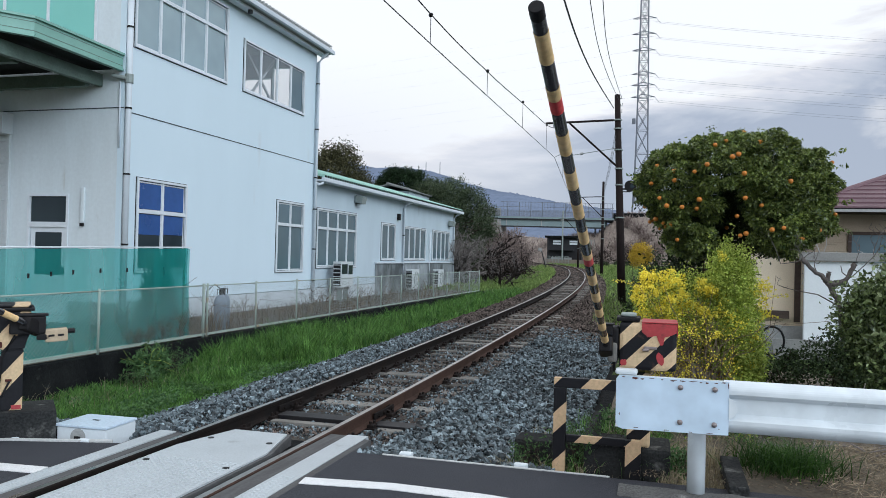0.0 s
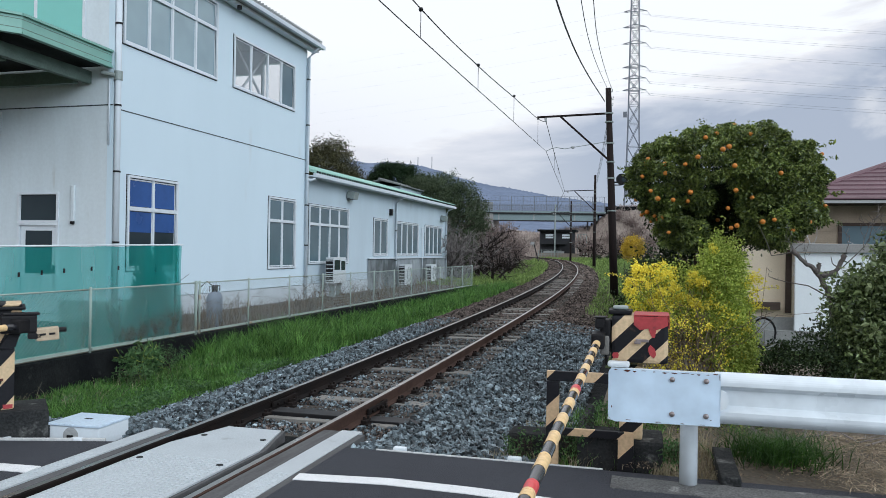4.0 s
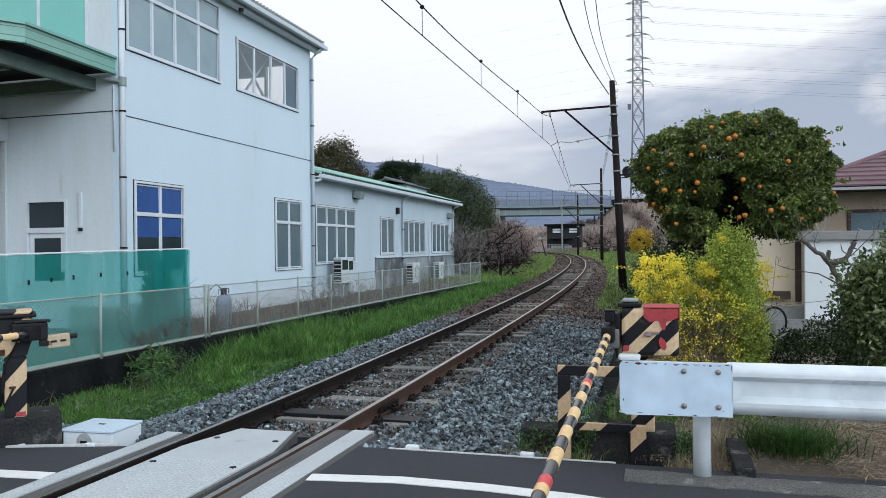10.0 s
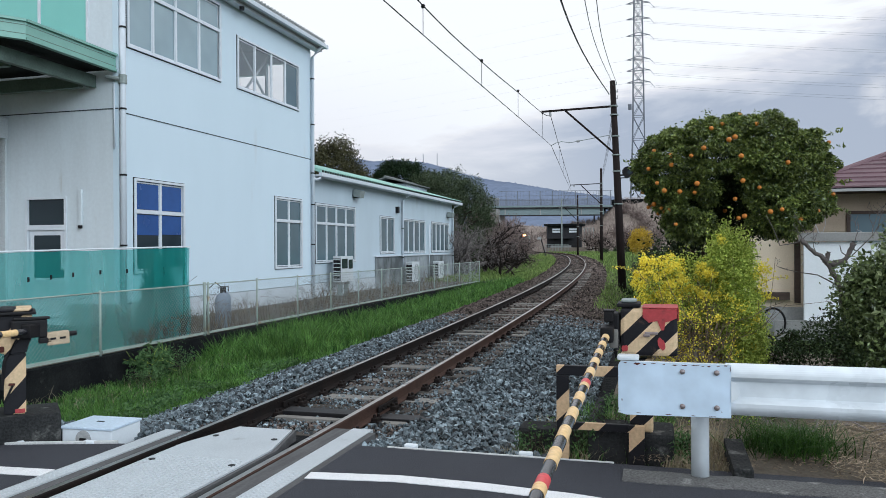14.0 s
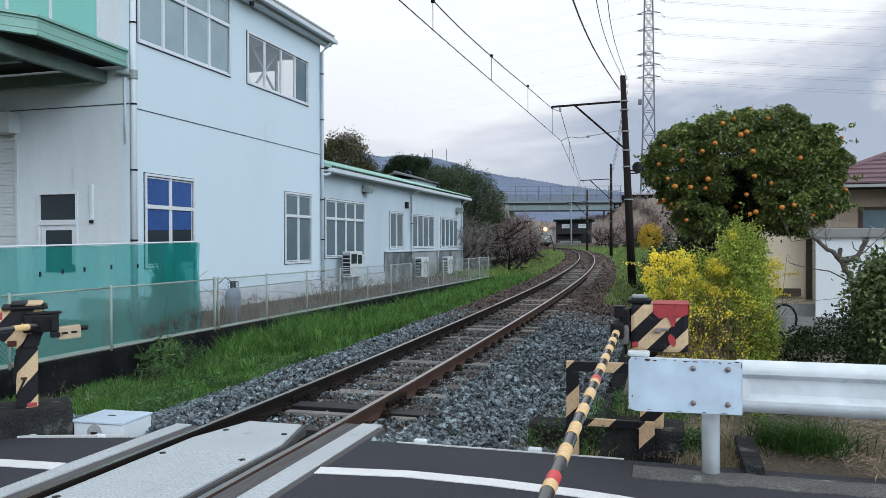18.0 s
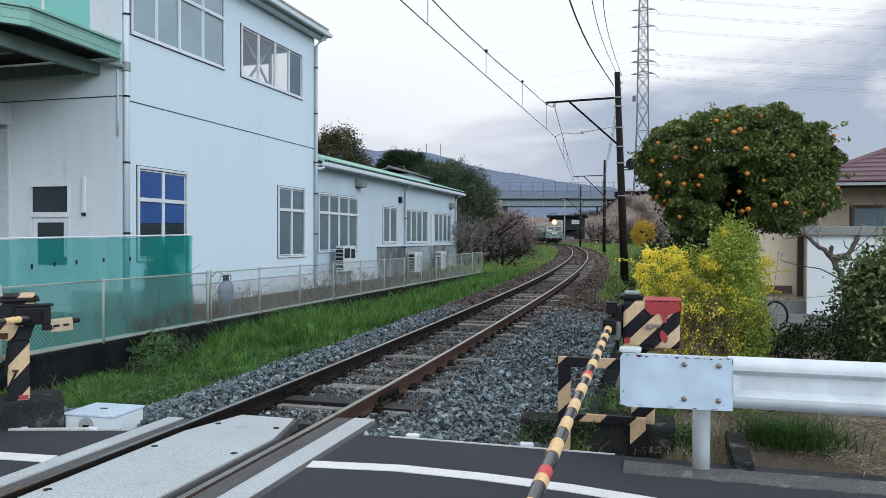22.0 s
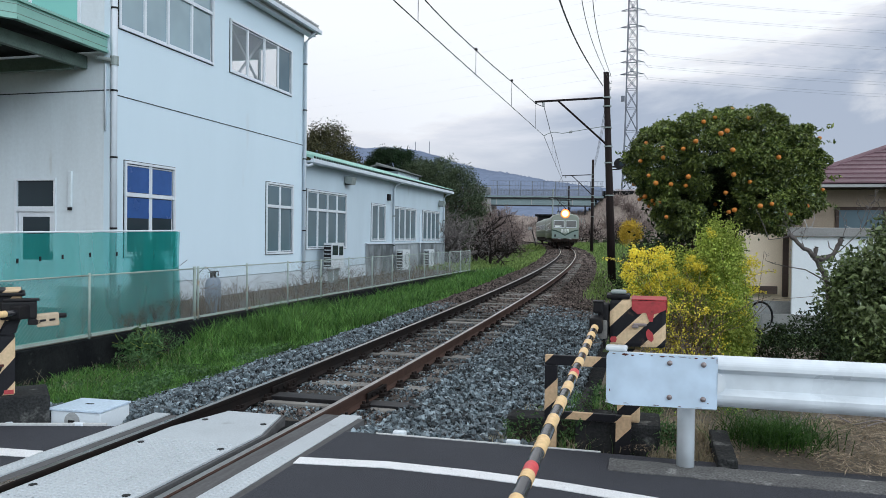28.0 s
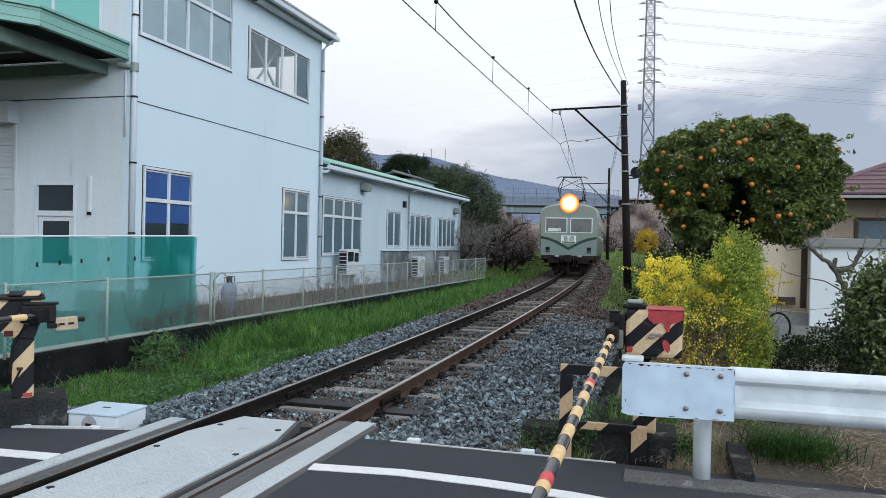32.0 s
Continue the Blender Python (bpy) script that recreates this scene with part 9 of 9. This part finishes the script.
# a kerbstone lying by the guardrail, fallen sticks
solo("kerb_stone", moved(boxes((-0.07, 0.07, -0.36, 0.36, -0.05, 0.09), bevel=0.015), pose(0.56, 6.22, 0.0, 4, 0, 1)), M_CONC_BLOCK, "dark concrete kerb stone lying on the soil", "stone")
rows = []
for k in range(40):
    a = rng.uniform(0, math.tau)
    grow(rows, (rng.uniform(1.0, 3.2), rng.uniform(7.3, 8.4), 0.03), (math.cos(a), math.sin(a), 0.15), rng.uniform(0.3, 0.7), 0.008, 1, rng, 2, 0.25, 0.0, 0.003)
solo("brushwood", branch_mesh(rows), M_TWIG, "heap of dry twigs under the shrubs", "brushwood", "stuff")

# brown winter scrub on the banks round the overpass
M_BRUSH = leaf_mat("dry_brush", (0.20, 0.165, 0.15), (0.46, 0.385, 0.35), 0.9, 0.1)
rng = np.random.default_rng(77)
P = np.stack([rng.uniform(-40, 24, 16000), rng.uniform(157, 178, 16000), np.zeros(16000)], 1)
for p in P:
    v = (p[1] - 158) / 24
    p[2] = -0.4 + 12.0 * (0.62 * smooth(-41, -15, p[0]) + 0.38 * smooth(-14, -8.2, p[0])) * min(1, max(0, v) * 1.75) - 0.2
blades("dry_brush", P, rng.uniform(0.3, 1.5, len(P)), rng.uniform(0.05, 0.13, len(P)), M_BRUSH, "dry brown brush on the embankment", 301, 0.6, "brush")
P = np.stack([rng.uniform(-90, 10, 12000), rng.uniform(186, 214, 12000), np.zeros(12000)], 1)
P = P[[abs(track_sq(p[0], p[1])[1]) > 8.0 for p in P]]
P[:, 2] = [-1.0 + 8.6 * smooth(0, 6, (p[1] - 182) / 6) - 0.3 for p in P]
blades("dry_brush", P, rng.uniform(0.4, 1.8, len(P)), rng.uniform(0.06, 0.16, len(P)), M_BRUSH, "brown winter scrub on the low rise", 302, 0.6, "brush")
P = np.stack([rng.uniform(-30, 4, 7000), rng.uniform(88, 150, 7000), np.zeros(7000)], 1)
P = P[[track_sq(p[0], p[1])[1] > 9.0 and p[1] > 126 and p[0] > -13 for p in P]]
P[:, 2] = [ground_z(p[0], p[1]) - 0.05 for p in P]
blades("dry_brush", P, rng.uniform(0.2, 1.0, len(P)), rng.uniform(0.03, 0.09, len(P)), M_BRUSH, "dry brown brush beside the track", 303, 0.6, "brush")
P = np.stack([rng.uniform(-52, -20, 6000), rng.uniform(95, 150, 6000), np.zeros(6000)], 1)
P = P[[track_sq(p[0], p[1])[1] < -7.0 for p in P]]
blades("dry_brush", P, rng.uniform(0.5, 2.2, len(P)), rng.uniform(0.03, 0.09, len(P)), M_BRUSH, "dry brown brush inside the curve", 304, 0.6, "brush")

# ---------------------------------------------------------------- the train
SEC = [(-1.37, 0.97), (-1.38, 2.74), (-1.365, 2.95), (-1.29, 3.14), (-1.10, 3.28), (-0.70, 3.37), (0, 3.41), (0.70, 3.37), (1.10, 3.28), (1.29, 3.14), (1.365, 2.95), (1.38, 2.74), (1.37, 0.97)]


M_GEAR = mat("brake_dust_steel", (0.050, 0.034, 0.028), 0.85, other=(0.020, 0.016, 0.015), scale=6, fine=40)


def train_car(front):
    """A car in its own metres: front at the origin on the rail, +y ahead, 20 m long."""
    c = thing("train_car", (0, 0, 0), "pale green electric train car with dark underframe" if not front else "pale green electric train front with a lit headlamp", "train", "train cars")
    bm = bmesh.new()
    rings = []
    for y, kx, kz in ((-19.9, 0.98, 0.99), (-19.6, 1, 1), (-0.75, 1, 1), (-0.45, 0.995, 0.998), (-0.2, 0.98, 0.992), (-0.05, 0.96, 0.98), (0.0, 0.935, 0.965)):
        rings.append([bm.verts.new((x * kx, y, 0.97 + (z - 0.97) * kz)) for x, z in SEC])
    n = len(SEC)
    for u, v in zip(rings, rings[1:]):
        for k in range(n):
            bm.faces.new((u[k], u[(k + 1) % n], v[(k + 1) % n], v[k])).smooth = k < n - 1
    bm.faces.new(rings[0])
    bm.faces.new(rings[-1][::-1])
    part("body", bm, M_TRAIN, c)
    for s in (-1, 1):
        part("side_band", boxes((s * 1.372 - 0.004, s * 1.372 + 0.004, -19.5, -0.8, 1.55, 1.67)), M_TRAIN_DARK, c)
        for k in range(9):
            y = -1.9 - 2.0 * k
            w = part("side_window", boxes((s * 1.375 - 0.006, s * 1.375 + 0.006, y - 0.62, y + 0.62, 1.85, 2.55)), M_TRIM, c)
            part("pane", boxes((s * 1.382 - 0.004, s * 1.382 + 0.004, y - 0.55, y + 0.55, 1.92, 2.48)), M_PANE_DARK, w)
        part("skirt", boxes((s * 1.2 - 0.05, s * 1.2 + 0.05, -18.5, -1.5, 0.55, 0.96)), M_UNDER, c)
    part("floor_frame", boxes((-1.25, 1.25, -19.7, -0.15, 0.72, 0.965)), M_UNDER, c)
    for y in (-3.0, -16.8):
        bg = part("bogie", boxes((-1.0, -0.85, y - 1.5, y + 1.5, 0.35, 0.62), (0.85, 1.0, y - 1.5, y + 1.5, 0.35, 0.62), (-0.84, 0.84, y - 0.2, y + 0.2, 0.4, 0.7)), M_UNDER, c)
        for dy in (-1.05, 1.05):
            for s in (-1, 1):
                part("wheel", tubes(([(s * 0.60, y + dy, 0.43), (s * 0.72, y + dy, 0.43)], 0.43), seg=20), M_UNDER, bg)
    if not front:
        return c
    for s in (-1, 1):
        fr = part("windscreen", boxes((s * 0.575 - 0.51, s * 0.575 + 0.51, 0.0, 0.022, 2.02, 2.73), bevel=0.010), M_TRIM, c, "white-rimmed windscreen")
        part("pane", boxes((s * 0.575 - 0.465, s * 0.575 + 0.465, 0.016, 0.030, 2.065, 2.685)), M_TRAIN_PANE, fr)
        part("wiper", tubes(([(s * 0.40, 0.045, 2.08), (s * 0.58, 0.045, 2.36)], 0.008), seg=5), M_BLACK, fr)
        part("tail_lamp", boxes((s * 0.95 - 0.09, s * 0.95 + 0.09, -0.02, 0.05, 1.22, 1.36), bevel=0.02), M_BLACK, c)
        part("lamp_rim", boxes((s * 0.95 - 0.10, s * 0.95 + 0.10, -0.02, 0.04, 1.10, 1.19), bevel=0.02), M_TRAIN_DARK, c)
        bm = bmesh.new()
        prism(bm, [(s * 0.0, 1.22), (s * 0.0, 1.35), (s * 0.55, 1.66), (s * 0.90, 1.79), (s * 1.28, 1.86), (s * 1.28, 1.745), (s * 0.93, 1.67), (s * 0.60, 1.545)], "y", 0.0, 0.012)
        part("chevron", bm, M_TRAIN_DARK, c, "dark green painted chevron")
        bm = bmesh.new()
        prism(bm, [(s * 0.0, 1.0), (s * 0.0, 1.22), (s * 0.60, 1.545), (s * 0.93, 1.67), (s * 1.28, 1.745), (s * 1.28, 1.0)], "y", 0.0, 0.007)
        part("lower_front", bm, M_TRAIN_LOW, c, "darker teal lower front")
        part("step", boxes((s * 1.0 - 0.12, s * 1.0 + 0.12, -0.3, -0.05, 0.45, 0.50)), M_UNDER, c)
        part("buffer_box", boxes((s * 0.72 - 0.24, s * 0.72 + 0.24, -0.5, -0.02, 0.60, 0.93), bevel=0.03), M_UNDER, c)
        part("hose", tubes(([(s * 0.35, 0.0, 0.9), (s * 0.36, 0.12, 0.65), (s * 0.30, 0.05, 0.45)], 0.025), seg=6), M_BLACK, c)
    sg = part("destination_plate", boxes((-0.35, 0.35, 0.013, 0.040, 1.54, 1.90), bevel=0.008), M_SIGN, c, "white plate with dark green writing")
    part("plate_band", boxes((-0.30, 0.30, 0.0405, 0.044, 1.565, 1.62)), M_TRAIN_DARK, sg)
    txt = bpy.data.curves.new("writing", "FONT")
    txt.body, txt.size, txt.extrude, txt.align_x = "\u666e\u901a", 0.26, 0.002, "CENTER"
    tob = bpy.data.objects.new("writing", txt)
    scene.collection.objects.link(tob)
    bpy.context.view_layer.update()
    tme = bpy.data.meshes.new_from_object(tob)
    bpy.data.objects.remove(tob)
    tme.transform(Matrix.Translation((0, 0.044, 1.665)) @ Matrix.Rotation(radians(180), 4, "Z") @ Matrix.Rotation(radians(90), 4, "X"))
    part("writing", tme, M_TRAIN_DARK, sg)
    part("paper_sign", boxes((0.36, 0.96, 0.031, 0.034, 2.09, 2.24)), M_SIGN, c, "white paper behind the glass")
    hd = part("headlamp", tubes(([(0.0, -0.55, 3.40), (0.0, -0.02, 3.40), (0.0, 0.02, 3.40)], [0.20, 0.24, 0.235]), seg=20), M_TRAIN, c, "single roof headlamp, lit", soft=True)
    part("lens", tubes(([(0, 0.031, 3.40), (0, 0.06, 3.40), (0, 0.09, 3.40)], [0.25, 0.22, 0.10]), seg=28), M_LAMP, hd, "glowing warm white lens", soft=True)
    for k in range(5):          # added rings imitate the lamp's bloom, dimmer towards the edge
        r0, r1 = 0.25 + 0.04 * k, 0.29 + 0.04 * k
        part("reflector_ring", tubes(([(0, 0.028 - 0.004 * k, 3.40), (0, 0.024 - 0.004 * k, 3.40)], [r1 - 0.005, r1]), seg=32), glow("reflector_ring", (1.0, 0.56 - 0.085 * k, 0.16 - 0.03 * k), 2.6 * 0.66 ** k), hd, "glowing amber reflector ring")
    part("buffer_beam", boxes((-1.18, 1.18, -0.12, -0.02, 0.80, 0.955), bevel=0.015), M_GEAR, c, "brown dusty buffer beam")
    for s in (-1, 1):
        part("jumper_socket", boxes((s * 0.52 - 0.10, s * 0.52 + 0.10, -0.02, 0.07, 0.90, 0.985), bevel=0.015), M_GREY_BLOCK, c)
        part("footboard", boxes((s * 1.12 - 0.16, s * 1.12 + 0.16, -0.30, -0.06, 0.60, 0.64), bevel=0.008), M_GEAR, c)
        for dx in (0.24, 0.44):
            part("brake_hose", tubes(([(s * dx, 0.02, 0.86), (s * (dx + 0.03), 0.16, 0.62), (s * (dx - 0.02), 0.10, 0.44), (s * (dx - 0.05), 0.02, 0.52)], 0.022), seg=6), M_GEAR, c)
        part("rail_guard", boxes((s * 0.56 - 0.05, s * 0.56 + 0.05, -0.72, -0.62, 0.10, 0.50), bevel=0.01), M_GEAR, c)
    part("coupler", boxes((-0.13, 0.13, -0.3, 0.32, 0.74, 0.98), bevel=0.03), M_UNDER, c)
    part("coupler_head", boxes((-0.17, 0.17, 0.25, 0.42, 0.68, 1.0), bevel=0.04), M_UNDER, c)
    part("cow_catcher", boxes((-0.80, 0.80, -0.75, -0.65, 0.22, 0.50), (-0.06, 0.06, -0.15, -0.05, 0.15, 0.72)), M_UNDER, c)
    pan = part("pantograph", tubes(([(-0.75, -2.0, 4.72), (-0.60, -2.0, 4.80), (0.60, -2.0, 4.80), (0.75, -2.0, 4.72)], 0.025), ([(-0.45, -2.3, 4.80), (0.45, -2.3, 4.80)], 0.022), seg=6), M_BLACK, c, "raised pantograph")
    for s in (-1, 1):
        part("pantograph_arm", tubes(([(s * 0.40, -2.1, 4.78), (s * 0.62, -1.2, 4.15), (s * 0.5, -2.0, 3.6)], 0.022), ([(s * 0.40, -2.2, 4.78), (s * 0.62, -3.1, 4.15), (s * 0.5, -2.3, 3.6)], 0.022), ([(s * 0.40, -2.1, 4.7), (-s * 0.55, -1.6, 4.2)], 0.014), seg=6), M_BLACK, pan)
        part("roof_insulator", tubes(([(s * 0.6, -1.5, 3.3), (s * 0.6, -1.5, 3.62)], 0.05), ([(s * 0.6, -2.7, 3.3), (s * 0.6, -2.7, 3.62)], 0.05), seg=8), M_GREY_BLOCK, pan)
    part("pantograph_frame", boxes((-0.7, 0.7, -1.55, -1.45, 3.6, 3.66), (-0.7, 0.7, -2.75, -2.65, 3.6, 3.66), (-0.7, -0.6, -2.65, -1.55, 3.6, 3.66), (0.6, 0.7, -2.65, -1.55, 3.6, 3.66)), M_BLACK, pan)
    return c


car_a, car_b = train_car(True), train_car(False)


def car_pose(s):
    x0, y0, _ = on_track(s, -0.12 * (1 - smooth(45, 70, s)))
    x1, y1, _ = on_track(s + 19)
    a = math.atan2(-(x1 - x0), y1 - y0)
    return pose(x0, y0, rail_z(s) - 0.02, 0, 0, 180 + math.degrees(a))


def motions():
    """All that moves: the train along the track, the two booms coming down."""
    run = [(0, 184), (8, 179), (10, 174), (11.5, 169.4), (12.5, 166), (13, 164.4), (14.5, 159.2), (16.5, 151.6), (17.5, 147), (18.5, 141.2), (19.5, 135.5), (20.5, 130), (21.5, 123.8), (22.5, 116.6), (23.5, 109.4), (24.5, 102.2), (25.5, 94.9), (26.5, 87.6), (27.5, 79.9), (28, 75.6), (29, 65.4), (30, 54.9), (31, 45.2), (32, 35.9)]
    walk(car_a, [(t, car_pose(s)) for t, s in run])
    walk(car_b, [(t, car_pose(s + 20.3)) for t, s in run])
    down = [(0, 21.45), (0.3, 17.4), (0.6, 13.6), (0.8, 11.15), (1.0, 8.8), (1.2, 6.5), (1.4, 4.25), (1.6, 2.0), (1.8, -0.5), (2.0, -2.4), (2.1, -2.5), (32, -2.5)]
    walk(boom_a, [(t, pose(*PIV, -e, 0, 0)) for t, e in down])
    walk(boom_b, [(t, pose(*PIV2, -e - 2, 0, 0)) for t, e in down])


motions()
